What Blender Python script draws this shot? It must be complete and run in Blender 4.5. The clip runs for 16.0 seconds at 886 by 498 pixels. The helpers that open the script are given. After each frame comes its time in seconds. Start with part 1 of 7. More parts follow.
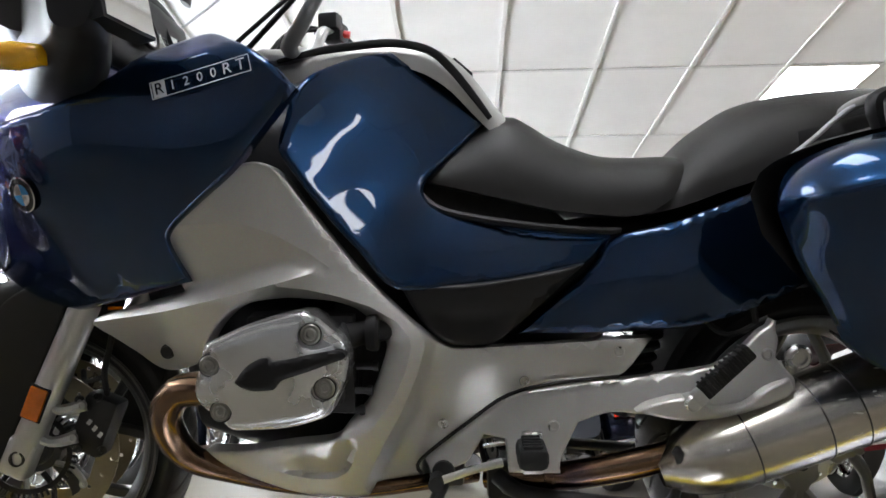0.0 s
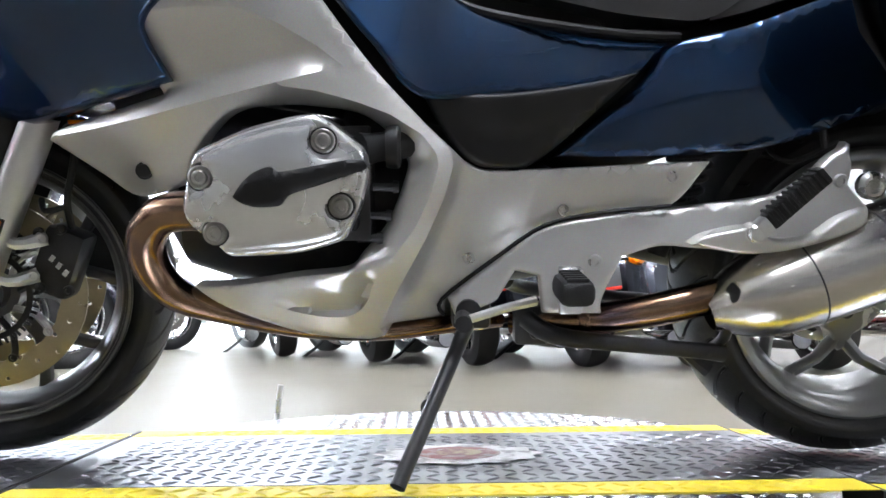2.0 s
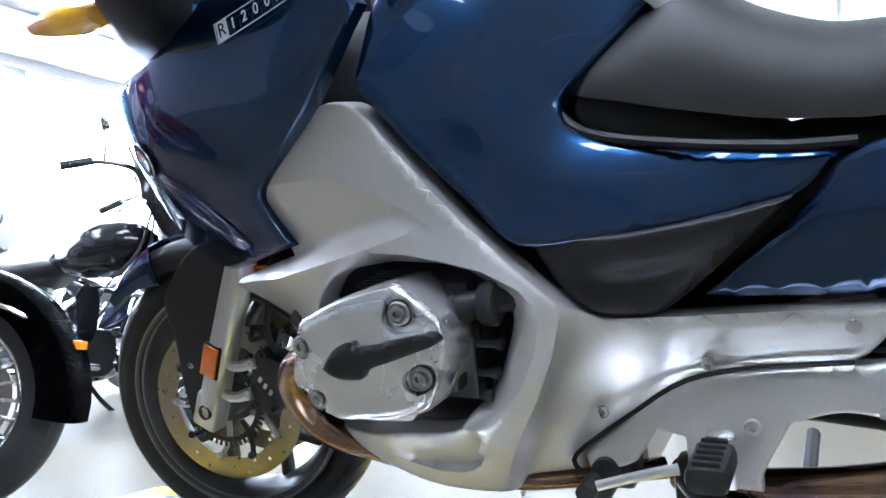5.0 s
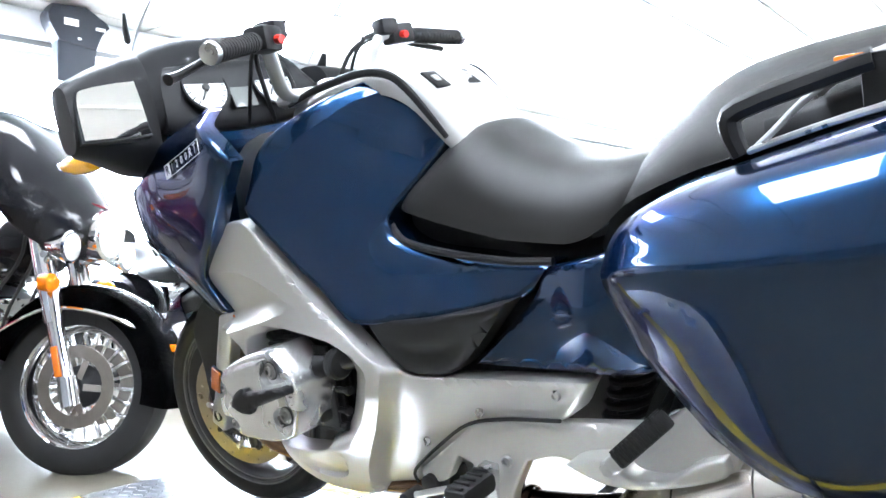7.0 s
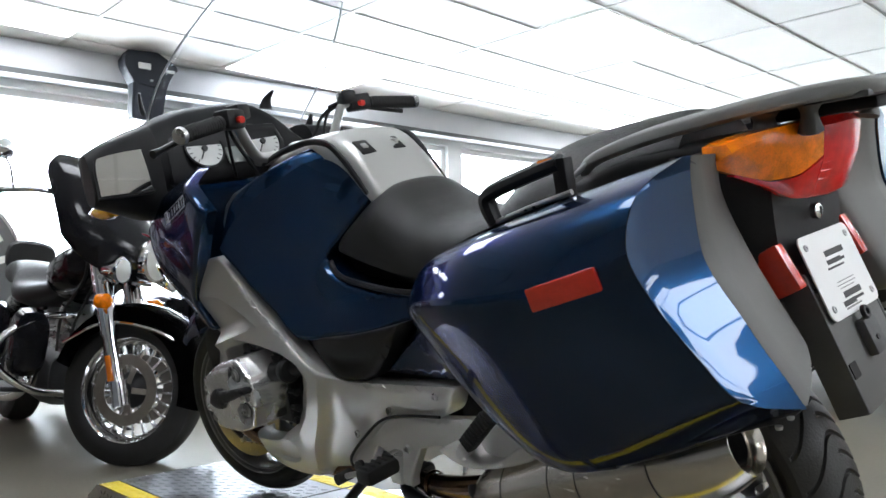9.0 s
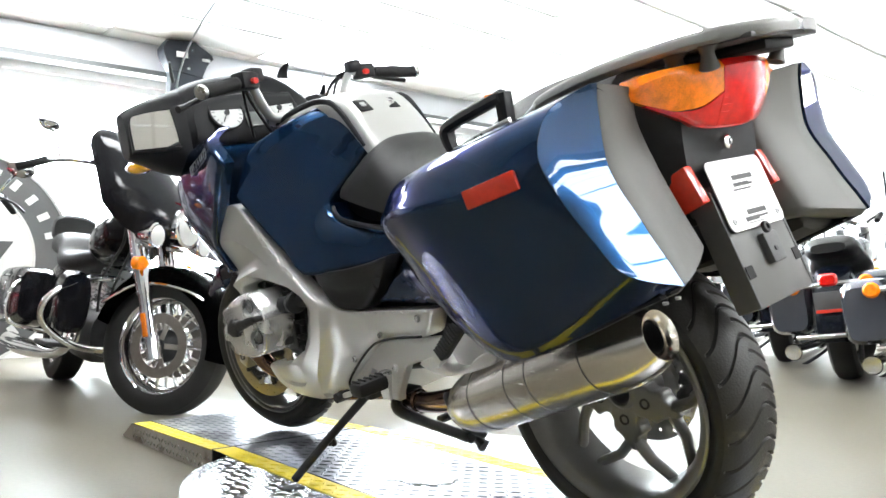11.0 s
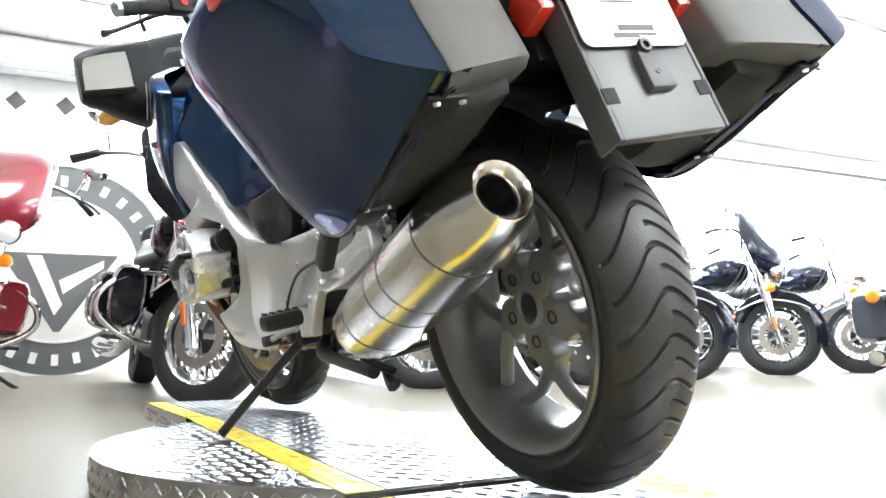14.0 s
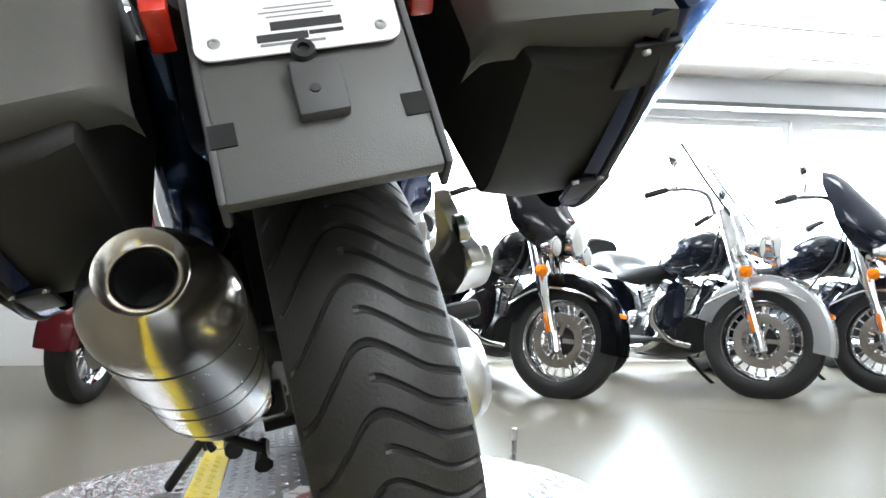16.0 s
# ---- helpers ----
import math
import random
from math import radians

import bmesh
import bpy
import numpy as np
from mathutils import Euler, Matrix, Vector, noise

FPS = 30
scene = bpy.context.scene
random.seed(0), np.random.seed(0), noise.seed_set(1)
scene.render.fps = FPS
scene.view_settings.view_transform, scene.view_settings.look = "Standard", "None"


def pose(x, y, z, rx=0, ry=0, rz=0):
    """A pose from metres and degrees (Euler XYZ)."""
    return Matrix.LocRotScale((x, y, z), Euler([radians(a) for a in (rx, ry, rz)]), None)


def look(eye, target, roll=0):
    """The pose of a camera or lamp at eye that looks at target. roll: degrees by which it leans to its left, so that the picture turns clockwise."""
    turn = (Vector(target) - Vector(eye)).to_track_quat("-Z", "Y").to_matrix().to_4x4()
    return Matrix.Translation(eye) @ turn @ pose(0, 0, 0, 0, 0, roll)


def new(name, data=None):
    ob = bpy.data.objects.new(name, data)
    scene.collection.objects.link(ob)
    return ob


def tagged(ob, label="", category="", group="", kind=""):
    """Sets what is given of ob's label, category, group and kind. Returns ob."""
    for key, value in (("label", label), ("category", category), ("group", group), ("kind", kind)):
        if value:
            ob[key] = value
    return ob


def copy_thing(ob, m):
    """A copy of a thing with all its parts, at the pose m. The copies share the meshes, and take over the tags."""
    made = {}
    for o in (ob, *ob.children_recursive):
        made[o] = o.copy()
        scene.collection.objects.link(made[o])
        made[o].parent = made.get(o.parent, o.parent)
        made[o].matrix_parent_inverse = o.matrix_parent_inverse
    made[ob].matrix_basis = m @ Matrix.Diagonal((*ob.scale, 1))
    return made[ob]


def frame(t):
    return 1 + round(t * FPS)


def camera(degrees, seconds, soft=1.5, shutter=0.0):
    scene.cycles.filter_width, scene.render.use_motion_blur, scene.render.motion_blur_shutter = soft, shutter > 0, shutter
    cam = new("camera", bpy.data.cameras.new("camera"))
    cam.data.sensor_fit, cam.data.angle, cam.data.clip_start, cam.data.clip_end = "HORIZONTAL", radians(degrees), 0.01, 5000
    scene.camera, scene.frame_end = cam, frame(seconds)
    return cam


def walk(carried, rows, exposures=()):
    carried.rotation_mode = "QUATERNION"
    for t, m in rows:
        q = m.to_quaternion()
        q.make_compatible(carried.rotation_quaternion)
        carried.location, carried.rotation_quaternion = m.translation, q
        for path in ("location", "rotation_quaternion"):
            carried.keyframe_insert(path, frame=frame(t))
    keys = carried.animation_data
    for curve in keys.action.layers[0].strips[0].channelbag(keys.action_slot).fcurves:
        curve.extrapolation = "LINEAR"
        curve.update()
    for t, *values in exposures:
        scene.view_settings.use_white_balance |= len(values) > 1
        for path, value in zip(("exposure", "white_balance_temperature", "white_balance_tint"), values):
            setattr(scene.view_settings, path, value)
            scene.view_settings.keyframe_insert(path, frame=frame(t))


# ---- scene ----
cam = camera(59.3, 16.0, soft=1.6)
PATH = [
    (0, (-0.579, -1.551, 0.421), (-0.77, 0.394, 0.848), -0.6),
    (0.5, (-0.575, -1.55, 0.409), (-0.661, 0.424, 0.721), -0.5),
    (1, (-0.585, -1.517, 0.384), (-0.645, 0.471, 0.589), -0.6),
    (1.5, (-0.632, -1.433, 0.347), (-0.709, 0.559, 0.511), -0.6),
    (2, (-0.706, -1.353, 0.335), (-0.79, 0.639, 0.492), -0.4),
    (2.5, (-0.779, -1.311, 0.339), (-0.88, 0.68, 0.495), -0.4),
    (3, (-0.798, -1.26, 0.351), (-1.04, 0.718, 0.518), -0.5),
    (3.5, (-0.729, -1.226, 0.358), (-1.219, 0.705, 0.538), -0.6),
    (4, (-0.612, -1.201, 0.394), (-1.321, 0.66, 0.581), -0.5),
    (4.5, (-0.479, -1.188, 0.441), (-1.372, 0.59, 0.654), -0.2),
    (4.7, (-0.431, -1.187, 0.493), (-1.38, 0.565, 0.666), -0.4),
    (6.8, (0.267, -1.182, 0.731), (-1.148, 0.231, 0.752), -1.0),
    (7, (0.314, -1.174, 0.736), (-1.09, 0.251, 0.776), -0.9),
    (7.5, (0.434, -1.161, 0.782), (-0.947, 0.284, 0.846), -1.0),
    (8, (0.543, -1.184, 0.802), (-0.841, 0.258, 0.868), -0.9),
    (8.5, (0.674, -1.189, 0.787), (-0.796, 0.165, 0.855), -0.7),
    (8.7, (0.729, -1.171, 0.776), (-0.781, 0.138, 0.859), -0.8),
    (10.8, (1.044, -1.223, 0.639), (-0.552, -0.021, 0.72), 0.0),
    (11, (1.05, -1.218, 0.619), (-0.548, -0.018, 0.699), 0.1),
    (11.5, (1.08, -1.216, 0.56), (-0.525, -0.025, 0.636), 0.2),
    (12, (1.112, -1.177, 0.506), (-0.521, -0.024, 0.581), 0.1),
    (12.5, (1.131, -1.07, 0.447), (-0.561, -0.005, 0.517), 0.2),
    (13, (1.113, -0.921, 0.414), (-0.625, 0.066, 0.494), 0.2),
    (13.5, (1.075, -0.78, 0.384), (-0.684, 0.159, 0.54), 0.4),
    (14, (1.086, -0.634, 0.345), (-0.71, 0.223, 0.552), 0.3),
    (14.5, (1.075, -0.457, 0.329), (-0.767, 0.29, 0.551), 0.2),
    (15, (1.062, -0.289, 0.358), (-0.836, 0.316, 0.536), 0.4),
    (15.5, (1.037, -0.119, 0.414), (-0.9, 0.356, 0.565), 0.3),
    (16, (0.976, 0.042, 0.495), (-0.998, 0.328, 0.643), 0.2),
]
EXPOSURES = [(0, 0.32, 6500, 14), (0.5, 1.35, 6450, 15), (1, 1.52, 6300, 15), (2, 1.15, 6100, 15), (2.5, 1.15, 6050, 15), (3.5, 1.25, 5850, 15), (4.5, 1.15, 5500, 15), (7, 1.8, 5900, 12),
             (8, 0.6, 6100, 12), (8.5, -0.35, 6200, 12), (9.5, 0.3, 6300, 11), (11, 1.0, 6500, 10), (11.6, 1.5, 6450, 10), (12.5, 1.6, 6400, 10), (13.2, 1.52, 6380, 10), (15, 1.5, 6300, 10), (15.6, 1.05, 6300, 10), (16, 0.5, 6300, 10)]
walk(cam, [(t, look(eye, target, roll)) for t, eye, target, roll in PATH], EXPOSURES)

# ---- world and light ----
world = bpy.data.worlds.new("daylight")
scene.world = world
world.use_nodes = True
_n = world.node_tree.nodes
_sky = _n.new("ShaderNodeTexSky")
_sky.sky_type, _sky.sun_disc = "NISHITA", False
_sky.sun_elevation, _sky.sun_rotation = radians(50), radians(200)
world.node_tree.links.new(_sky.outputs[0], _n["Background"].inputs[0])
_n["Background"].inputs[1].default_value = 0.12


# ---- materials ----
def material(name, color, rough=0.5, metal=0.0, vary=0.12, scale=20.0, fine=180.0, bump=0.0, coat=0.0, wear=None, emit=0.0,
             alpha_glass=False, rough_vary=0.08, coords="Object", stretch=(1, 1, 1), flake=0.0, spec=0.5, transmission=0.0, ior=1.45):
    m = bpy.data.materials.new(name)
    m.use_nodes = True
    nt = m.node_tree
    p = nt.nodes["Principled BSDF"]
    lk = nt.links.new
    p.inputs["Roughness"].default_value, p.inputs["Metallic"].default_value = rough, metal
    p.inputs["Specular IOR Level"].default_value = spec
    p.inputs["IOR"].default_value = ior
    p.inputs["Transmission Weight"].default_value = transmission
    p.inputs["Coat Weight"].default_value, p.inputs["Coat Roughness"].default_value = coat, 0.03
    tc = nt.nodes.new("ShaderNodeTexCoord")
    mp = nt.nodes.new("ShaderNodeMapping")
    mp.inputs["Scale"].default_value = stretch
    lk(tc.outputs[coords], mp.inputs[0])
    n1, n2 = nt.nodes.new("ShaderNodeTexNoise"), nt.nodes.new("ShaderNodeTexNoise")
    n1.inputs["Scale"].default_value, n2.inputs["Scale"].default_value = scale, fine
    n1.inputs["Detail"].default_value = 5
    lk(mp.outputs[0], n1.inputs[0]), lk(mp.outputs[0], n2.inputs[0])
    mix = nt.nodes.new("ShaderNodeMath")
    mix.operation = "MULTIPLY_ADD"
    mix.inputs[1].default_value = 0.4
    lk(n2.outputs[0], mix.inputs[0])
    lk(n1.outputs[0], mix.inputs[2])
    ramp = nt.nodes.new("ShaderNodeValToRGB")
    c = Vector(color[:3])
    ramp.color_ramp.elements[0].position, ramp.color_ramp.elements[1].position = 0.4, 1.0
    ramp.color_ramp.elements[0].color = (*(c * (1 - vary)), 1)
    ramp.color_ramp.elements[1].color = (*(c * (1 + vary)), 1)
    lk(mix.outputs[0], ramp.inputs[0])
    last = ramp.outputs[0]
    if wear:
        n3 = nt.nodes.new("ShaderNodeTexNoise")
        n3.inputs["Scale"].default_value, n3.inputs["Detail"].default_value = wear[1], 8
        lk(mp.outputs[0], n3.inputs[0])
        r3 = nt.nodes.new("ShaderNodeValToRGB")
        r3.color_ramp.elements[0].position, r3.color_ramp.elements[1].position = wear[2], wear[2] + 0.12
        lk(n3.outputs[0], r3.inputs[0])
        mx = nt.nodes.new("ShaderNodeMixRGB")
        mx.inputs[2].default_value = (*wear[0], 1)
        lk(r3.outputs[0], mx.inputs[0]), lk(last, mx.inputs[1])
        last = mx.outputs[0]
    if flake:
        vo = nt.nodes.new("ShaderNodeTexVoronoi")
        vo.inputs["Scale"].default_value = 1400
        lk(tc.outputs[coords], vo.inputs[0])
        nm = nt.nodes.new("ShaderNodeMixRGB")
        nm.blend_type = "OVERLAY"
        nm.inputs[0].default_value = flake
        lk(last, nm.inputs[1]), lk(vo.outputs["Color"], nm.inputs[2])
        last = nm.outputs[0]
    lk(last, p.inputs["Base Color"])
    rm = nt.nodes.new("ShaderNodeMapRange")
    rm.inputs[3].default_value, rm.inputs[4].default_value = max(0.02, rough - rough_vary), min(1, rough + rough_vary)
    lk(n1.outputs[0], rm.inputs[0]), lk(rm.outputs[0], p.inputs["Roughness"])
    if bump:
        b = nt.nodes.new("ShaderNodeBump")
        b.inputs["Strength"].default_value, b.inputs["Distance"].default_value = min(1, bump), 0.002
        lk(n2.outputs[0], b.inputs["Height"]), lk(b.outputs[0], p.inputs["Normal"])
    if emit:
        p.inputs["Emission Color"].default_value = (*color[:3], 1)
        p.inputs["Emission Strength"].default_value = emit
    return m


BLUE = material("blue_metallic_paint", (0.0055, 0.027, 0.074), 0.26, 0.88, 0.10, 3, 900, coat=0.8, flake=0.08, rough_vary=0.03)
BLUE.node_tree.nodes["Principled BSDF"].inputs["Specular Tint"].default_value = (0.10, 0.30, 0.50, 1)
SILVER = material("satin_silver_paint", (0.55, 0.54, 0.52), 0.38, 0.66, 0.05, 4, 1200, flake=0.15, coat=0.12, rough_vary=0.05)
WHITE_SILVER = material("light_silver_paint", (0.52, 0.52, 0.505), 0.38, 0.5, 0.04, 5, 900, coat=0.3)
CAST = material("cast_aluminium", (0.55, 0.55, 0.54), 0.33, 0.9, 0.08, 18, 420, bump=0.12)
COVER = material("machined_head_cover", (0.64, 0.64, 0.64), 0.26, 0.85, 0.06, 12, 300, bump=0.05)
BLACK_PLASTIC = material("black_plastic", (0.011, 0.011, 0.012), 0.46, 0, 0.2, 14, 500, bump=0.15, spec=0.32)
GREY_PLASTIC = material("dark_grey_grained_plastic", (0.075, 0.075, 0.075), 0.52, 0, 0.1, 8, 700, bump=0.25)
INNER_GREY = material("near_black_grained_plastic", (0.021, 0.0205, 0.019), 0.6, 0, 0.12, 8, 700, bump=0.25, spec=0.3)
CASE_GREY = material("grey_grained_plastic", (0.082, 0.080, 0.072), 0.5, 0, 0.08, 8, 700, bump=0.25)
FLAP_GREY = material("flap_grained_plastic", (0.090, 0.089, 0.084), 0.42, 0, 0.1, 8, 700, bump=0.25)
GLOSS_BLACK = material("gloss_black_paint", (0.008, 0.008, 0.010), 0.14, 0.0, 0.2, 6, 300, coat=0.15, spec=0.3)
SEAT = material("black_seat_vinyl", (0.016, 0.0155, 0.015), 0.42, 0, 0.15, 10, 900, bump=0.4)
RUBBER = material("worn_tyre_rubber", (0.023, 0.022, 0.020), 0.45, 0, 0.35, 7, 260, bump=0.35, wear=((0.062, 0.054, 0.044), 14, 0.60), rough_vary=0.16)
SIDEWALL = material("tyre_sidewall_rubber", (0.017, 0.017, 0.017), 0.55, 0, 0.2, 16, 300, bump=0.2)
# near-black: shade of tread grooves and flap slots put into the colour
RECESS_SHADE = material("recess_shade_black", (0.008, 0.008, 0.008), 0.8, 0, 0.2, 20, 300)
RUBBER_BLACK = material("black_rubber", (0.014, 0.014, 0.014), 0.6, 0, 0.2, 25, 400, bump=0.4)
STEEL = material("brushed_steel_muffler", (0.56, 0.53, 0.49), 0.25, 1.0, 0.1, 6, 220, stretch=(3, 30, 30), rough_vary=0.06, wear=((0.48, 0.43, 0.37), 5, 0.66))
TIP = material("polished_muffler_tip", (0.62, 0.58, 0.52), 0.2, 1.0, 0.06, 10, 200, rough_vary=0.05)
BRONZE = material("heat_tinted_pipe", (0.235, 0.15, 0.10), 0.2, 1.0, 0.3, 9, 120, wear=((0.13, 0.09, 0.10), 9, 0.56), rough_vary=0.06)
CHROME = material("chrome", (0.78, 0.78, 0.79), 0.07, 1.0, 0.05, 8, 200, rough_vary=0.03)
DULL_CHROME = material("dull_bright_metal", (0.55, 0.55, 0.55), 0.28, 0.9, 0.12, 14, 300)
DARK_METAL = material("dark_frame_metal", (0.024, 0.024, 0.025), 0.42, 0.3, 0.3, 20, 200, bump=0.15, wear=((0.06, 0.05, 0.04), 24, 0.66))
DISC_STEEL = material("bronzed_brake_disc", (0.31, 0.27, 0.19), 0.3, 0.9, 0.12, 20, 240, stretch=(1, 1, 1))
# shaded copy of the rim paint: the front wheel's shadow put into its colour
RIM_SHADED = material("shaded_rim_paint", (0.085, 0.085, 0.087), 0.34, 0.6, 0.1, 10, 300, coat=0.2)
RIM_GREY = material("grey_painted_rim", (0.19, 0.19, 0.185), 0.36, 0.6, 0.1, 10, 300, coat=0.2, wear=((0.14, 0.13, 0.11), 16, 0.7))
RED_LENS = material("red_lens", (0.66, 0.010, 0.006), 0.12, 0, 0.25, 60, 400, coat=0.4, bump=0.3, spec=0.35)
AMBER_LENS = material("amber_lens", (0.92, 0.22, 0.003), 0.14, 0, 0.35, 50, 400, coat=0.3, bump=0.4, spec=0.3)
ORANGE_REFL = material("orange_reflector", (0.72, 0.17, 0.01), 0.15, 0, 0.18, 70, 600, coat=1.0, bump=0.3)
RED_REFL = material("red_reflector", (0.60, 0.03, 0.012), 0.18, 0, 0.15, 60, 700, coat=0.8, bump=0.3)
WHITE_PLASTIC = material("white_plate", (0.80, 0.80, 0.79), 0.35, 0, 0.03, 20, 300)
GREY_PRINT = material("grey_print", (0.22, 0.22, 0.22), 0.5)
PRINT = material("dark_print", (0.03, 0.03, 0.03), 0.5)
LETTER = material("silver_lettering", (0.62, 0.64, 0.66), 0.35, 0.5, 0.04, 30, 300)
DIAL = material("white_dial", (0.62, 0.62, 0.60), 0.4, 0, 0.05, 40, 300)
MIRROR = material("mirror_glass", (0.82, 0.82, 0.83), 0.03, 1.0, 0.02, 6, 100, rough_vary=0.01)
RED_PLASTIC = material("red_switch", (0.6, 0.02, 0.01), 0.4, 0, 0.1)
YELLOW = material("worn_yellow_paint", (0.78, 0.60, 0.03), 0.5, 0, 0.12, 8, 160, bump=0.2, wear=((0.42, 0.36, 0.22), 14, 0.66))
PLATE_BRIGHT = material("bright_tread_plate", (0.62, 0.63, 0.65), 0.24, 1.0, 0.12, 5, 90, rough_vary=0.1, wear=((0.40, 0.40, 0.42), 6, 0.64))
# side plate: dirtier, and the darker floor it reflects put into the colour
PLATE_SIDE = material("darkened_tread_plate_edge", (0.40, 0.375, 0.345), 0.38, 1.0, 0.2, 7, 90, rough_vary=0.1, wear=((0.22, 0.19, 0.16), 9, 0.58))
PLATE_DARK = material("dark_tread_plate", (0.24, 0.25, 0.27), 0.34, 1.0, 0.25, 5, 90, rough_vary=0.1, wear=((0.10, 0.10, 0.11), 5, 0.55))
CONCRETE = material("polished_concrete", (0.150, 0.136, 0.106), 0.36, 0, 0.16, 2.3, 60, coords="Object", bump=0.12, rough_vary=0.06, spec=0.15, wear=((0.105, 0.096, 0.078), 1.7, 0.62))
WALL_GREY = material("grey_wall_paint", (0.20, 0.20, 0.205), 0.6, 0, 0.05, 1.5, 60, bump=0.1)
WALL_WHITE = material("white_wall_paint", (0.80, 0.80, 0.79), 0.6, 0, 0.03, 1.5, 60, bump=0.1)
CEILING_TILE = material("ceiling_tile", (0.80, 0.79, 0.76), 0.8, 0, 0.05, 3, 260, bump=0.5)
CEILING_GRID = material("white_ceiling_grid", (0.66, 0.65, 0.62), 0.5, 0, 0.03)
ROOF_GREY = material("grey_beam_paint", (0.55, 0.56, 0.58), 0.55, 0, 0.05, 2, 80)
PANEL_GLOW = material("light_diffuser", (0.95, 0.98, 1.0), 0.5, emit=13.0)
OUTSIDE = material("bright_sky_backdrop", (0.88, 0.95, 1.0), 0.9, emit=27.0)
SIGN_DARK = material("sign_dark_grey", (0.085, 0.09, 0.09), 0.5, 0, 0.1, 4, 60)
SIGN_LIGHT = material("sign_light_grey", (0.62, 0.62, 0.60), 0.5, 0, 0.06, 4, 60)
BAG_GREY = material("slate_bag_paint", (0.06, 0.065, 0.08), 0.18, 0.3, 0.1, 6, 300, coat=1.0)
RED_PAINT = material("red_bike_paint", (0.19, 0.008, 0.018), 0.2, 0.35, 0.1, 6, 300, coat=1.0, flake=0.2)
SILVER_PAINT = material("silver_bike_paint", (0.60, 0.61, 0.62), 0.24, 0.6, 0.06, 6, 300, coat=1.0)
BLACK_BLUE = material("midnight_bike_paint", (0.008, 0.011, 0.024), 0.14, 0.25, 0.2, 6, 300, coat=0.5, spec=0.35)
EMBLEM_WHITE = material("emblem_white", (0.62, 0.62, 0.62), 0.4, 0, 0.06, 20, wear=((0.22, 0.22, 0.22), 34, 0.50))
EMBLEM_RED = material("emblem_red", (0.20, 0.045, 0.045), 0.45, 0, 0.3, 20, wear=((0.30, 0.27, 0.26), 40, 0.50))
EMBLEM_BLUE = material("emblem_blue", (0.05, 0.28, 0.62), 0.25, 0, 0.05, 20, coat=1)
EMBLEM_YELLOW = material("emblem_yellow", (0.32, 0.25, 0.13), 0.45, 0, 0.2, 20, wear=((0.16, 0.05, 0.05), 38, 0.46))


def clear_glass(name, tint, rough=0.02, clear=0.9):
    m = bpy.data.materials.new(name)
    m.use_nodes = True
    nt = m.node_tree
    out = nt.nodes["Material Output"]
    tr, gl, mx = nt.nodes.new("ShaderNodeBsdfTransparent"), nt.nodes.new("ShaderNodeBsdfGlossy"), nt.nodes.new("ShaderNodeMixShader")
    tr.inputs[0].default_value = (*tint, 1)
    gl.inputs["Roughness"].default_value = rough
    lw, pw, ml = nt.nodes.new("ShaderNodeLayerWeight"), nt.nodes.new("ShaderNodeMath"), nt.nodes.new("ShaderNodeMath")
    lw.inputs[0].default_value = 0.5
    pw.operation, ml.operation = "POWER", "MULTIPLY_ADD"
    pw.inputs[1].default_value, ml.inputs[1].default_value, ml.inputs[2].default_value = 4.0, 0.5, 0.03
    nt.links.new(lw.outputs["Facing"], pw.inputs[0])
    nt.links.new(pw.outputs[0], ml.inputs[0])
    nt.links.new(ml.outputs[0], mx.inputs[0])
    nt.links.new(tr.outputs[0], mx.inputs[1])
    nt.links.new(gl.outputs[0], mx.inputs[2])
    nt.links.new(mx.outputs[0], out.inputs[0])
    return m


SCREEN = clear_glass("clear_windscreen", (0.93, 0.95, 0.97))
WINDOW_GLASS = clear_glass("window_glass", (0.97, 0.98, 0.98))


# ---- mesh helpers ----
def thing(name, m=None, label="", category="", group="", kind=""):
    ob = new(name)
    ob.empty_display_size = 0.1
    if m is not None:
        ob.matrix_world = m
    return tagged(ob, label, category, group, kind)


def part(name, bm, mat, parent=None, label="", smooth=40, m=None):
    """One mesh object from a bmesh. smooth: edges sharper than that many degrees stay sharp."""
    bmesh.ops.recalc_face_normals(bm, faces=bm.faces)
    me = bpy.data.meshes.new(name)
    if smooth:
        lim = radians(smooth)
        mark = bm.edges.layers.int.get("sharp_line")
        for f in bm.faces:
            f.smooth = True
        for e in bm.edges:
            e.smooth = len(e.link_faces) == 2 and e.calc_face_angle(0) < lim and not (mark and e[mark])
    bm.to_mesh(me)
    bm.free()
    for one in mat if isinstance(mat, (list, tuple)) else [mat]:
        me.materials.append(one)
    ob = new(name, me)
    if parent is not None:
        ob.parent = parent
    if m is not None:
        ob.matrix_basis = m
    return tagged(ob, label)


def mirrored(ob, parent, name=None):
    """The same part on the other side of the thing's middle plane."""
    me = ob.data.copy()
    me.transform(Matrix.Diagonal((1, -1, 1, 1)))
    me.flip_normals()
    o = new(name or ob.name.split(".")[0], me)
    o.parent, o.matrix_basis = parent, ob.matrix_basis
    if ob.get("label"):
        tagged(o, ob["label"])
    return o


